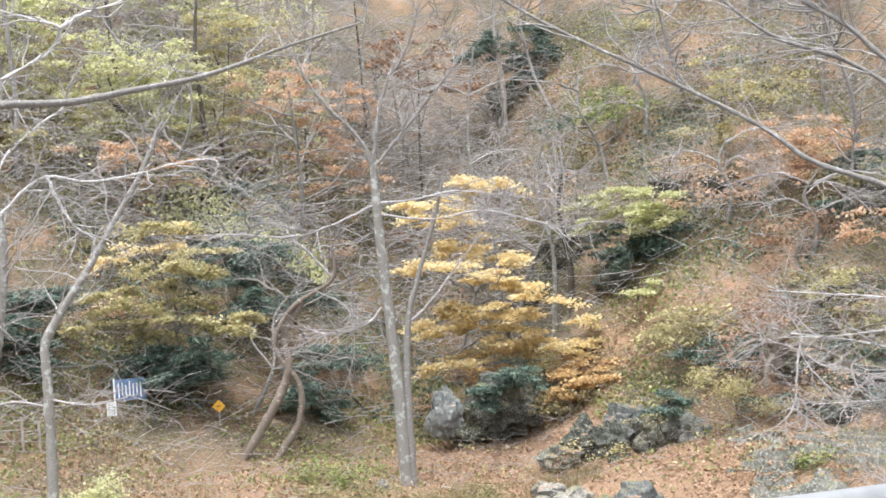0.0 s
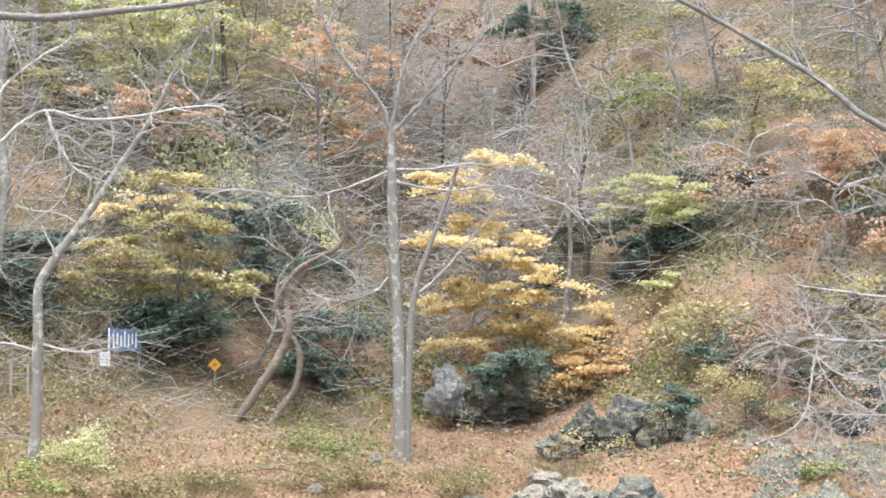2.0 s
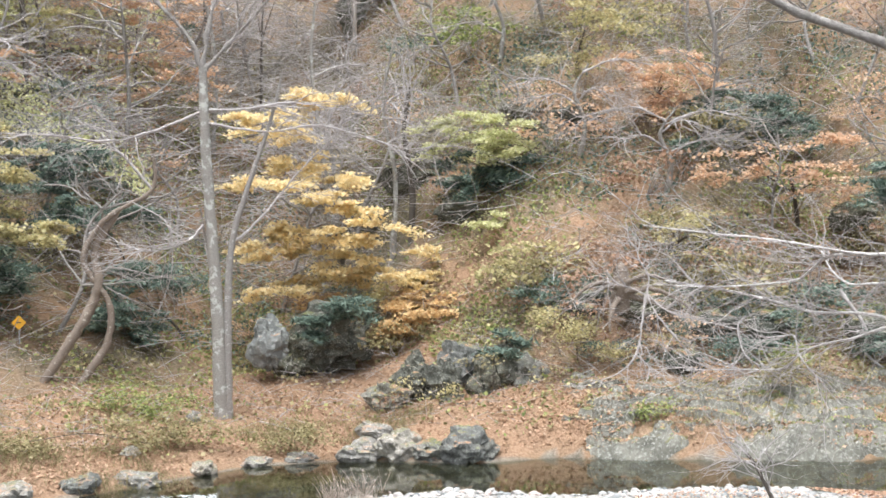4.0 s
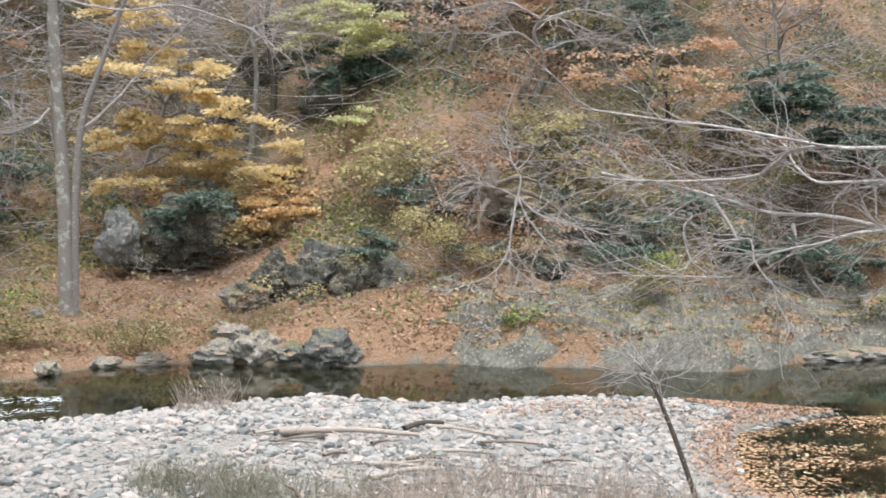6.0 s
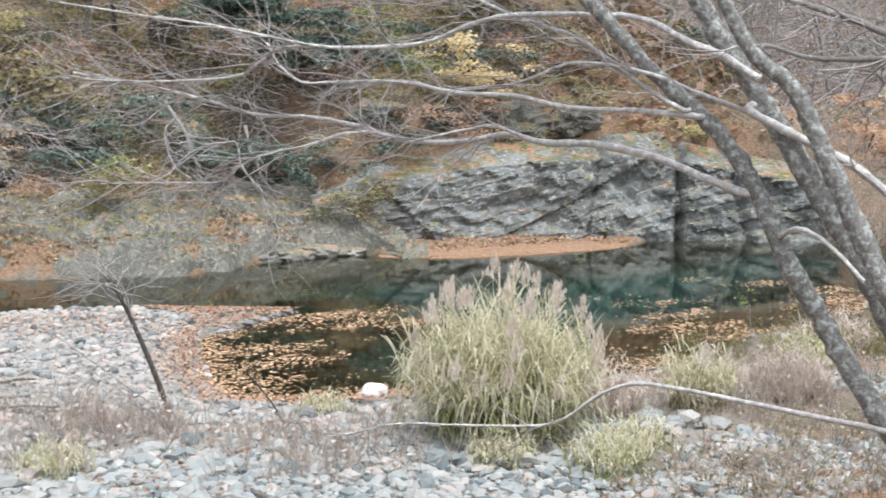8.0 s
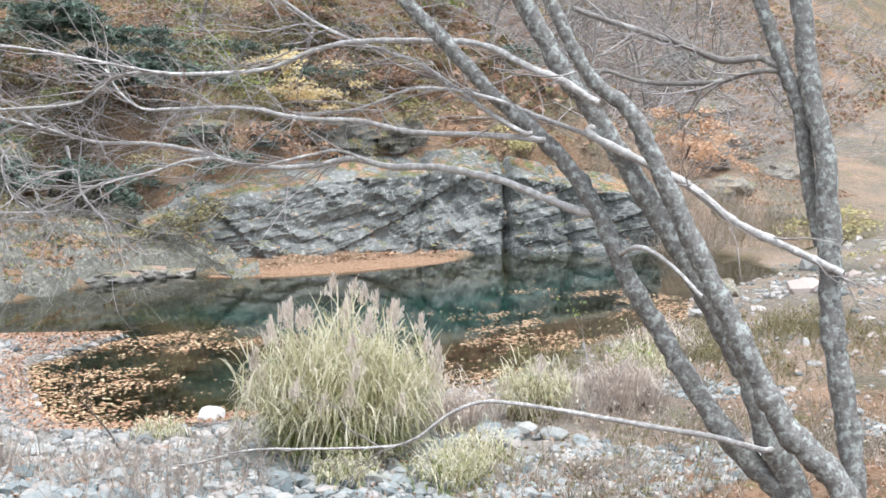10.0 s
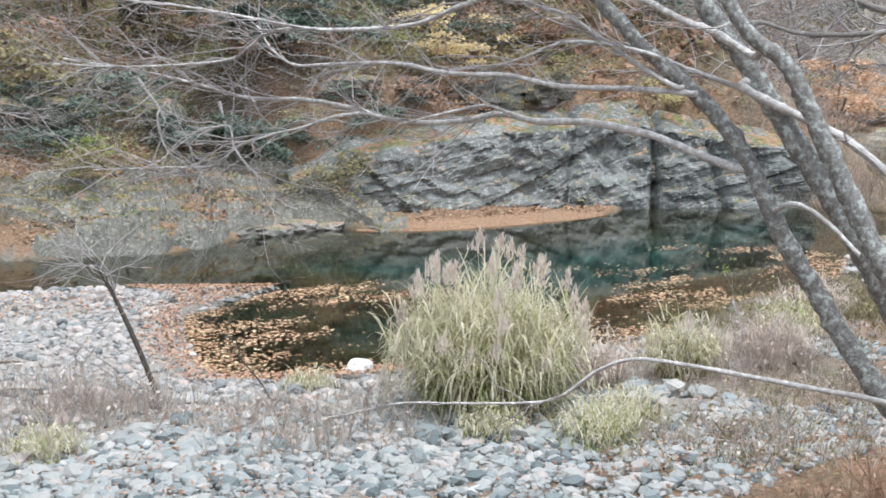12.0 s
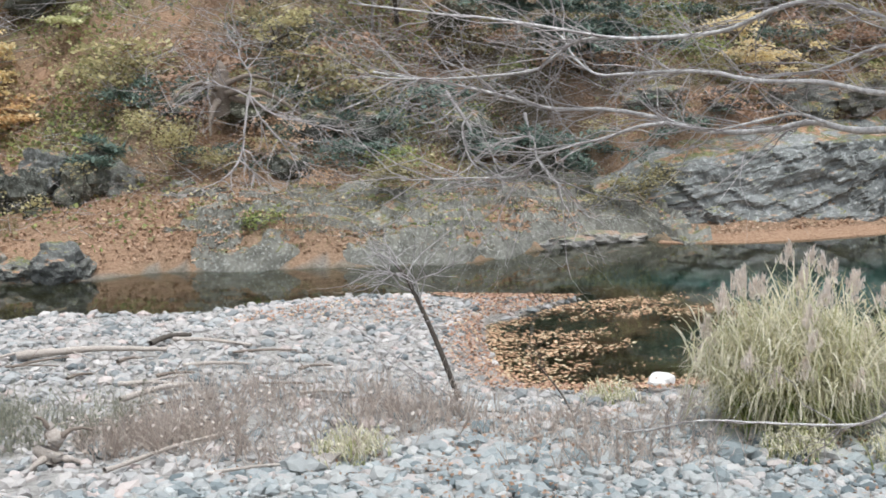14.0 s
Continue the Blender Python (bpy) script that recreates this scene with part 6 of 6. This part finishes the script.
def arch(soup, roots, radius, tall, spread, width, seg=7):
    """Long blades that rise steeply, lean away from the clump's heart and hang over at the tip."""
    n = len(roots)
    rr = np.hypot(roots[:, 0], roots[:, 1]) / radius
    a = np.arctan2(roots[:, 1], roots[:, 0]) + rng.standard_normal(n) * 0.7
    h = tall * (rng.uniform(0.6, 1.16, n) if tall > 1 else rng.uniform(0.3, 1.3, n)) * (1 - 0.5 * rr**2)
    reach = spread * tall * (0.12 + 0.26 * rr) * rng.uniform(0.5, 1.4, n)
    ahead = np.stack([np.cos(a), np.sin(a), np.zeros(n)], 1)
    side = np.stack([-np.sin(a), np.cos(a), np.zeros(n)], 1) * width * 0.5
    fall, turn = rng.uniform(0.8, 4.5, n), rng.uniform(0.4, 0.75, n)
    wander = rng.standard_normal((n, 3)) * 0.15 * tall * np.array([1, 1, 0.2])
    rows = []
    for k in range(seg + 1):
        t = k / seg
        sag = fall * np.maximum(0, t - turn) ** 2
        rise = h * (1.3 * t - 0.3 * t**2 - sag)
        c = roots + ahead * (reach * (0.3 * t + 0.7 * t**2))[:, None] + wander * t**2
        c = c + np.array([0, 0, 1.0]) * rise[:, None]
        w = min(1.0, 0.5 + 2 * t) * (1 - t) ** 0.5 + 0.04
        rows += [c - side * w, c + side * w]
    v = np.stack(rows, 1).reshape(-1, 3)
    m = 2 * (seg + 1)
    i = np.arange(n)[:, None] * m
    soup.add(v, np.vstack([np.hstack([i + 2 * k, i + 2 * k + 1, i + 2 * k + 3, i + 2 * k + 2]) for k in range(seg)]))


def grass_clump(name, x, y, radius, tall, count, label, plumes=0, spread=1.0, mat=STRAW, low=None):
    z = ground_z(x, y)
    t = base_at(name, x, y, z, label, "grass")
    q = Soup()
    a, r = rng.uniform(0, 6.28, count), radius * np.sqrt(rng.uniform(0, 1, count))
    roots = np.stack([r * np.cos(a), r * np.sin(a), np.zeros(count) - 0.02], 1)
    arch(q, roots[: count // 5], radius, tall * 1.0, spread * 0.7, 0.02)
    arch(q, roots[: count // 4], radius, tall * 0.8, spread, 0.02)
    part("foliage", q, mat, t)
    if low:
        q = Soup()
        arch(q, roots[: count // 2] * 0.95, radius, tall * 0.72, spread * 0.8, 0.024)
        part("young_foliage", q, low, t, "fresh green blades")
    q = Soup()
    culms = int(count * 3.6)
    a, r = rng.uniform(0, 6.28, culms), np.sqrt(rng.uniform(0, 1, culms))
    t0 = rng.uniform(0.12, 1.0, culms) ** 0.8
    lean = 0.95 * r * t0
    up = tall * rng.uniform(0.78, 1.06, culms) * (1 - 0.36 * r**2) * t0
    flare = radius * r * 0.45 + up * np.sin(lean)
    foot = np.stack([flare * np.cos(a), flare * np.sin(a), up * np.cos(lean) * 0.97], 1)
    a2 = a + rng.standard_normal(culms) * 1.7
    ahead = np.stack([np.cos(a2), np.sin(a2), np.zeros(culms)], 1)
    side = np.stack([-np.sin(a2), np.cos(a2), np.zeros(culms)], 1) * 0.5 * 0.017
    ll = tall * rng.uniform(0.08, 0.26, culms)
    rise, drop = rng.uniform(0.2, 2.2, culms), rng.uniform(0.3, 2.4, culms)
    rows = []
    for k in range(6):
        g = k / 5
        c = foot + ahead * (ll * g)[:, None] + np.array([0, 0, 1.0]) * (ll * (rise * g - drop * g**2))[:, None]
        c[:, 2] = np.maximum(c[:, 2], 0.01)
        w = min(1.0, 0.5 + 2 * g) * (1 - g) ** 0.5 + 0.04
        rows += [c - side * w, c + side * w]
    v = np.stack(rows, 1).reshape(-1, 3)
    i = np.arange(culms)[:, None] * 12
    q.add(v, np.vstack([np.hstack([i + 2 * k, i + 2 * k + 1, i + 2 * k + 3, i + 2 * k + 2]) for k in range(5)]))
    part("drooping_leaves", q, mat, t, "short arching dry leaves")
    for k in range(plumes):
        aa, rr = rng.uniform(0, 6.28), radius * math.sqrt(rng.uniform(0.0, 1.2))
        ox, oy = rr * math.cos(aa), rr * math.sin(aa)
        far = rr / radius
        h = tall * rng.uniform(1.05, 1.16) * (1 - 0.36 * far**2) * math.cos(0.8 * far)
        out = 0.45 * rr + tall * (1 - 0.36 * far**2) * math.sin(0.8 * far)
        lx, ly = out * math.cos(aa) + rng.uniform(-0.08, 0.08), out * math.sin(aa)
        q = Soup()
        tube(q, [(ox * 0.8, oy * 0.8, 0), (ox, oy, h * 0.6), (lx, ly, h)], [0.005, 0.004, 0.003], 4)
        m = 80
        tt = rng.uniform(0, 1, m)
        base = np.stack([lx + 0.05 * tt, np.full(m, ly), h - 0.1 + 0.2 * tt], 1) + rng.standard_normal((m, 3)) * np.array([0.04, 0.04, 0.01]) * (1.2 - tt)[:, None]
        blades(q, base, 0.09, 0.06, 0.016, rng, 2, 0.8)
        part("plume", q, PLUME, t, "feathery pinkish-grey seed plume")
    return t


grass_clump("pampas_clump", 9.34, 11.35, 0.66, 1.6, 1900, "large straw-green clump of plumed grass beside the pool", 40, 1.0, STRAW, GREEN)
grass_clump("grass_clump", 11.9, 10.9, 0.36, 0.8, 320, "straw-coloured grass clump on cobble shore", 3, 0.9, STRAW, OLIVE)
grass_clump("grass_clump", 13.2, 10.6, 0.45, 0.7, 240, "pale dry grass clump on cobble shore", 2, 0.9, DRYWEED)
grass_clump("grass_clump", 10.9, 11.3, 0.4, 0.7, 220, "pale dry grass clump beside larger clump", 1, 0.9, DRYWEED)
grass_clump("grass_clump", 9.3, 9.6, 0.5, 0.5, 170, "low straw grass tuft among cobbles", 0, 0.8, STRAW, GREEN)
grass_clump("grass_clump", 9.95, 9.9, 0.5, 0.5, 150, "low straw grass tuft among cobbles", 0, 0.8, STRAW, OLIVE)
grass_clump("grass_clump", 8.6, 10.4, 0.4, 0.4, 140, "low green-straw grass tuft among cobbles", 0, 0.8, STRAW, GREEN)
grass_clump("grass_clump", 9.0, 14.4, 0.4, 0.35, 110, "short grass tuft at the inlet edge", 0, 0.7, STRAW, GREEN)
grass_clump("grass_clump", 4.9, 12.7, 0.5, 0.4, 130, "short yellow-green grass tuft among dry weeds", 0, 0.7, STRAW, LIME)
grass_clump("grass_clump", 14.6, 11.4, 0.45, 0.65, 200, "pale dry grass clump on the shore", 0, 0.9, STRAW, OLIVE)
grass_clump("grass_clump", 16.5, 12.5, 0.6, 0.7, 320, "low dry grass clump on the shore", 0, 0.9, DRYWEED, GREEN)
bush = base_at("shore_sprig", 12.5, 10.5, ground_z(12.5, 10.5), "sparse green-leaved sprig above dry grass", "plant")
q, lf, tips = Soup(), Soup(), []
for a in (-0.5, 0.1, 0.7):
    grow(q, q, (0, 0, 0), (a, 0.1, 1.4), 0.9, 0.008, 1, rng, tips, 0.2, 0.5, 3, 1.0)
leaves(lf, np.repeat(np.array(tips), 10, 0) + rng.standard_normal((len(tips) * 10, 3)) * 0.07, 0.05, rng, 1.0)
part("stem", q, TWIG, bush)
part("foliage", lf, GREEN, bush)


def weed_patch(label, mat, x, y, rx, ry, count, tall):
    a, r = rng.uniform(0, 6.28, count), np.sqrt(rng.uniform(0, 1, count))
    xs, ys = x + rx * r * np.cos(a), y + ry * r * np.sin(a)
    z = height(xs, ys)[0]
    q = Soup()
    clump = waves(xs * 2.3, ys * 2.9) + rng.standard_normal(count) * 0.4 > -0.2
    xs, ys, z = xs[clump], ys[clump], z[clump]
    hh = tall * rng.uniform(0.3, 1.25, len(xs))
    for x0, y0, z0, h in zip(xs[::2], ys[::2], z[::2], hh[::2]):
        d = np.array([rng.uniform(-0.5, 0.5), rng.uniform(-0.4, 0.4), 1.0])
        p0 = np.array([x0, y0, z0 - 0.02])
        for _ in range(3):
            e = d + rng.standard_normal(3) * np.array([0.35, 0.35, 0.1])
            s0 = p0 + d * h * rng.uniform(0, 0.4)
            tube(q, [s0, s0 + e * h * 0.35, s0 + e * h * 0.6 + rng.standard_normal(3) * 0.03], [0.0045, 0.0035, 0.0015], 3)
    top = np.stack([xs, ys, z + hh * rng.uniform(0.1, 0.9, len(xs))], 1)
    leaves(q, top + rng.standard_normal((len(top), 3)) * np.array([0.1, 0.1, tall * 0.12]), 0.035, rng, 1.5, 1.6)
    return tagged(part("weeds", q, mat, None, label), "", "weeds", "", "stuff")


weed_patch("dry brown weeds growing through cobbles", DRYWEED, 4.9, 14.3, 1.8, 2.0, 1250, 0.6)
weed_patch("dry brown weeds beside the sapling", DRYWEED, 6.2, 13.8, 1.0, 0.9, 260, 0.45)
weed_patch("grey-green weeds on the gravel bar", GREYWEED, 2.4, 15.6, 1.1, 0.8, 900, 0.5)
weed_patch("grey-green weeds on the gravel bar", GREYWEED, 1.4, 16.8, 1.0, 0.7, 600, 0.45)
weed_patch("dry weeds near the stump", DRYWEED, 3.3, 14.6, 0.8, 0.6, 800, 0.35)
weed_patch("dry brown weeds below the grass clumps", DRYWEED, 8.2, 11.8, 2.3, 1.5, 1500, 0.4)
weed_patch("pale dry weeds along the shore", DRYWEED, 12.6, 10.9, 2.2, 1.0, 1400, 0.5)
weed_patch("dry weeds on the embankment foot", DRYWEED, 11.0, 8.6, 2.5, 0.8, 700, 0.3)
weed_patch("dry brown twiggy weeds by the rapids", DRYWEED, 1.9, 23.6, 0.6, 0.5, 500, 0.6)
weed_patch("olive weeds on the far shore", OLIVE, 18, 13.0, 4.0, 1.6, 1500, 0.5)
weed_patch("dry grass on the far terrace", OLIVE, -5.5, 28.2, 4.5, 1.2, 1800, 0.4)
weed_patch("grey-green grass over the far terrace", OLIVE, -6.5, 30.0, 5.0, 2.2, 1700, 0.4)
weed_patch("low green plants on the far terrace", GREEN, -1.5, 32.8, 4.0, 1.6, 600, 0.25)
weed_patch("dry grass on the far bank", OLIVE, 2.2, 32.0, 2.5, 0.8, 1200, 0.4)
weed_patch("pale dry scrub on the upstream gravel", DRYWEED, 32.5, 23.0, 3.0, 2.0, 1800, 1.1)
weed_patch("olive scrub on the upstream gravel", OLIVE, 34.5, 22.0, 3.5, 2.5, 1500, 1.0)
weed_patch("dry grass and weeds among the near stones", DRYWEED, 12.5, 8.2, 3.0, 1.6, 1500, 0.3)
weed_patch("olive weeds among the near stones", OLIVE, 11.2, 8.6, 2.6, 1.2, 700, 0.28)
weed_patch("olive scrub along the near shore", OLIVE, 17.5, 11.0, 4.0, 1.6, 1500, 0.45)
weed_patch("russet ferns under the near trees", RUSSET, 7.6, 5.4, 0.9, 0.8, 700, 0.5)


def log(x0, y0, x1, y1, r, label, mat=DEADWOOD, name="driftwood"):
    z0, z1 = ground_z(x0, y0) + r + 0.05, ground_z(x1, y1) + r + 0.05
    t = base_at(name, x0, y0, z0, label, "driftwood")
    q = Soup()
    mid = ((x0 + x1) / 2, (y0 + y1) / 2 + r * 1.5, (z0 + z1) / 2 + r * 0.6)
    c = limb(q, [(x0, y0, z0), mid, (x1, y1, z1)], r, r * 0.55, 8, 7, 0.08, rng)
    child("log_body", q, mat, t)
    q = Soup()
    sprays(q, c, 1, 0.35, r * 0.3, rng, 0.2, 0, 1)
    child("stub", q, mat, t)


log(2.7, 19.9, 4.7, 19.4, 0.06, "bleached driftwood log lying across gravel bar")
log(3.4, 16.5, 4.5, 17.0, 0.045, "bleached forked driftwood on gravel")
log(3.6, 17.5, 4.3, 17.1, 0.035, "thin bleached driftwood stick on gravel")
log(5.0, 20.2, 5.9, 19.2, 0.035, "thin bleached stick on gravel bar")
log(4.6, 20.0, 5.3, 20.3, 0.05, "dark wet stick on gravel bar", BARK_DARK)
log(2.6, 13.5, 4.2, 14.3, 0.03, "thin pale branch among dry weeds")
log(3.4, 12.7, 4.4, 12.5, 0.02, "thin pale twig among cobbles")
log(0.3, 33.2, 1.4, 31.9, 0.025, "pale fallen stick on the leafy bank")
log(6.6, 12.2, 8.1, 12.9, 0.015, "thin dry stalk lying among weeds", DRYWEED)
log(0.4, 26.5, 1.1, 27.2, 0.06, "dark snag lodged in the shallows", BARK_DARK)
stump = base_at("stump", 2.24, 14.3, ground_z(2.24, 14.3), "broken pale driftwood stump with dark hollow on cobbles", "stump")
q = Soup()
limb(q, [(-0.05, 0, -0.1), (0.0, 0, 0.12), (0.03, 0.02, 0.3), (-0.02, 0.02, 0.42)], 0.12, 0.06, 10, 6, 0.2, rng)
part("stump_body", q, DEADWOOD, stump)
for pts, r in (([(0.02, 0, 0.24), (0.14, -0.02, 0.34), (0.3, 0.02, 0.36), (0.42, 0.05, 0.31)], 0.035), ([(0.0, -0.04, 0.1), (0.16, -0.1, 0.08), (0.34, -0.12, -0.02)], 0.05), ([(-0.04, 0, 0.1), (-0.18, -0.06, 0.06), (-0.3, -0.05, -0.05)], 0.05), ([(0.0, 0.02, 0.36), (-0.08, 0, 0.5), (-0.16, 0.02, 0.54)], 0.03)):
    q = Soup()
    limb(q, pts, r, r * 0.35, 7, 5, 0.15, rng)
    part("root", q, BROWNWOOD if r < 0.04 else DEADWOOD, stump)
for _ in range(16):
    x, y, turn, reach = rng.uniform(2.2, 6.2), rng.uniform(15.8, 20.6), rng.uniform(-0.5, 0.5), rng.uniform(0.35, 1.0)
    log(x, y, x + reach * math.cos(turn), y + reach * math.sin(turn), rng.uniform(0.012, 0.03), "thin bleached flood-wood stick on the gravel bar", DEADWOOD if rng.uniform() < 0.7 else BROWNWOOD)

# squared stones of an old weir
weir = base_at("stone_weir", -1.85, 19.1, ground_z(-1.85, 19.1), "row of pale squared stone blocks beside the rapids", "weir")
BLOCK = rock_material("pale_dressed_stone", (0.27, 0.255, 0.24), (0.43, 0.415, 0.39), (0.52, 0.51, 0.48), 1.8)
zw = 0.65 - weir.location.z
for k, (bx, by) in enumerate([(-0.36, 1.5), (-0.13, 0.75), (0.06, 0.05), (0.23, -0.7), (0.35, -1.45)]):
    o = one_box("block", (0, 0, 0), (0.74, 0.62, 0.75), BLOCK, weir, "", 0.05)
    o.location, o.rotation_euler = (bx, by, zw - 0.36 - 0.03 * k), (rng.uniform(-0.04, 0.04), rng.uniform(-0.04, 0.04), rng.uniform(-0.1, 0.1))
slab = one_box("slab", (0, 0, 0), (1.5, 0.5, 0.2), BLOCK, weir, "long flat capping slab", 0.05)
slab.location, slab.rotation_euler = (-0.65, 2.3, zw - 0.1), (0, 0.03, 0.1)
# broken water where the stream runs past the blocks, its glints painted as pale flecks
glint_flecks = Soup()
n = 2600
fx, fy = rng.uniform(-4.2, -0.6, n), rng.uniform(23.9, 26.6, n)
ok = (waves(fx * 1.4, fy * 3.0) + 0.4 * rng.standard_normal(n) > 0.15) & (shore_distance(fx, fy) < -0.1)
leaves(glint_flecks, np.stack([fx, fy, np.full(n, 0.025)], 1)[ok], 0.05, rng, 0.12, 3.0)
tagged(part("white_water_glints", glint_flecks, paint("foam_and_glint_paint", (0.62, 0.68, 0.72), 0.35), None, "pale flecks painting white water and its glints in the small rapids"), "", "water", "", "stuff")
boulder("white_stone", 10.1, 14.95, 0.18, (0.2, 0.17, 0.15), paint("white_quartz", (0.7, 0.69, 0.67), 0.8), 7, "bright white stone at the inlet edge", "stone", sub=ICO3, amount=0.15, ridges=0.1)

# ---- cobbles ----
def stone_spots(count, region, smin, smax, keep):
    xs, ys = rng.uniform(region[0], region[1], count), rng.uniform(region[2], region[3], count)
    z, sd, side = height(xs, ys)
    ok = (~side) & keep(xs, ys, sd)
    s = smin * (smax / smin) ** (rng.uniform(0, 1, count) ** 2.2)
    return np.stack([xs, ys, z, s], 1)[ok]


def stones_into(soup, spots, shape):
    v, f = shape
    for x, y, z, sz in spots:
        k = v * (1 + 0.3 * rng.standard_normal((len(v), 1)).clip(-1, 1) * 0.5)
        k = k * np.array([rng.uniform(0.7, 1.2), rng.uniform(0.55, 1.0), rng.uniform(0.38, 0.75)]) * sz
        a, t = rng.uniform(0, 6.28), rng.uniform(-0.5, 0.5)
        ca, sa, ct, st = math.cos(a), math.sin(a), math.cos(t), math.sin(t)
        k = k @ np.array([[ca, sa, 0], [-sa, ca, 0], [0, 0, 1]]) @ np.array([[ct, 0, st], [0, 1, 0], [-st, 0, ct]])
        soup.add(k + np.array([x, y, z + sz * 0.12]), f)


q = Soup()
stones_into(q, stone_spots(17000, (-4, 13.5, 12.5, 25.6), 0.03, 0.15, lambda x, y, sd: sd > -0.05), ICO1)
near_stones = Soup()
stones_into(near_stones, stone_spots(19000, (1.0, 15, 7.6, 13.0), 0.025, 0.13, lambda x, y, sd: (sd > 0) & ((x < 9.5) | (waves(x * 0.9, y * 1.4) > -0.05))), ICO1)
stones_into(q, stone_spots(1500, (14, 30, 8, 19), 0.04, 0.14, lambda x, y, sd: sd > -0.1), ICO1)
stones_into(q, stone_spots(900, (22, 60, 14, 40), 0.1, 0.5, lambda x, y, sd: sd > 0), ICO1)
tagged(part("river_cobbles", q, STONE, None, "grey and pale rounded river cobbles on the bar", smooth=False), "", "cobbles", "", "stuff")
tagged(part("river_cobbles", near_stones, STONE_COOL, None, "blue-grey angular cobbles below the embankment", smooth=False), "", "cobbles", "", "stuff")
v, f = ICO2
shapes = []
for k in range(10):
    u = Soup()
    u.add(lumpy(v, 0.4, 1.2, 200 + k, 0.3) * np.array([1.0, 0.75, 0.5]), f)
    me = u.mesh("cobble", False)
    me.materials.append(STONE_COOL)
    shapes.append(me)
near_spots = stone_spots(520, (3.2, 11.5, 9.4, 13.0), 0.1, 0.21, lambda x, y, sd: (sd > 0) & (y < 12.9 - 0.13 * (x - 3)) & (y > 12.4 - 0.42 * (x - 3) * 0.9))[:250]
for i, (x, y, z, sz) in enumerate(near_spots):
    o = new("cobble", shapes[i % 10])
    o.parent = ground
    o.location, o.rotation_euler = (x, y, z + sz * 0.2), (rng.uniform(-0.3, 0.3), rng.uniform(-0.3, 0.3), rng.uniform(0, 6.28))
    o.scale = (sz, sz * rng.uniform(0.8, 1.1), sz * rng.uniform(0.7, 1.1))
for x, y, sz in ((5.3, 12.6, 0.2), (6.0, 12.9, 0.2), (6.5, 13.0, 0.2), (5.7, 12.5, 0.2), (4.3, 12.5, 0.24), (8.1, 10.7, 0.22), (6.1, 12.4, 0.18), (7.6, 13.7, 0.2), (7.2, 14.2, 0.22)):
    o = new("cobble", shapes[int(sz * 100) % 10])
    o.parent = ground
    o.location, o.rotation_euler = (x, y, ground_z(x, y) + sz * 0.25), (0.1, 0.05, x * 3)
    o.scale = (sz, sz, sz)

weed_patch("mossy weeds in cracks of the bank rocks", OLIVE, 12.2, 29.6, 3.8, 1.3, 1500, 0.3)
weed_patch("rusty dry weeds among the bank rocks", RUSSET, 11.6, 29.9, 4.2, 1.4, 1500, 0.28)
weed_patch("green weeds among the bank rocks", GREEN, 16.6, 29.4, 2.2, 0.9, 700, 0.3)
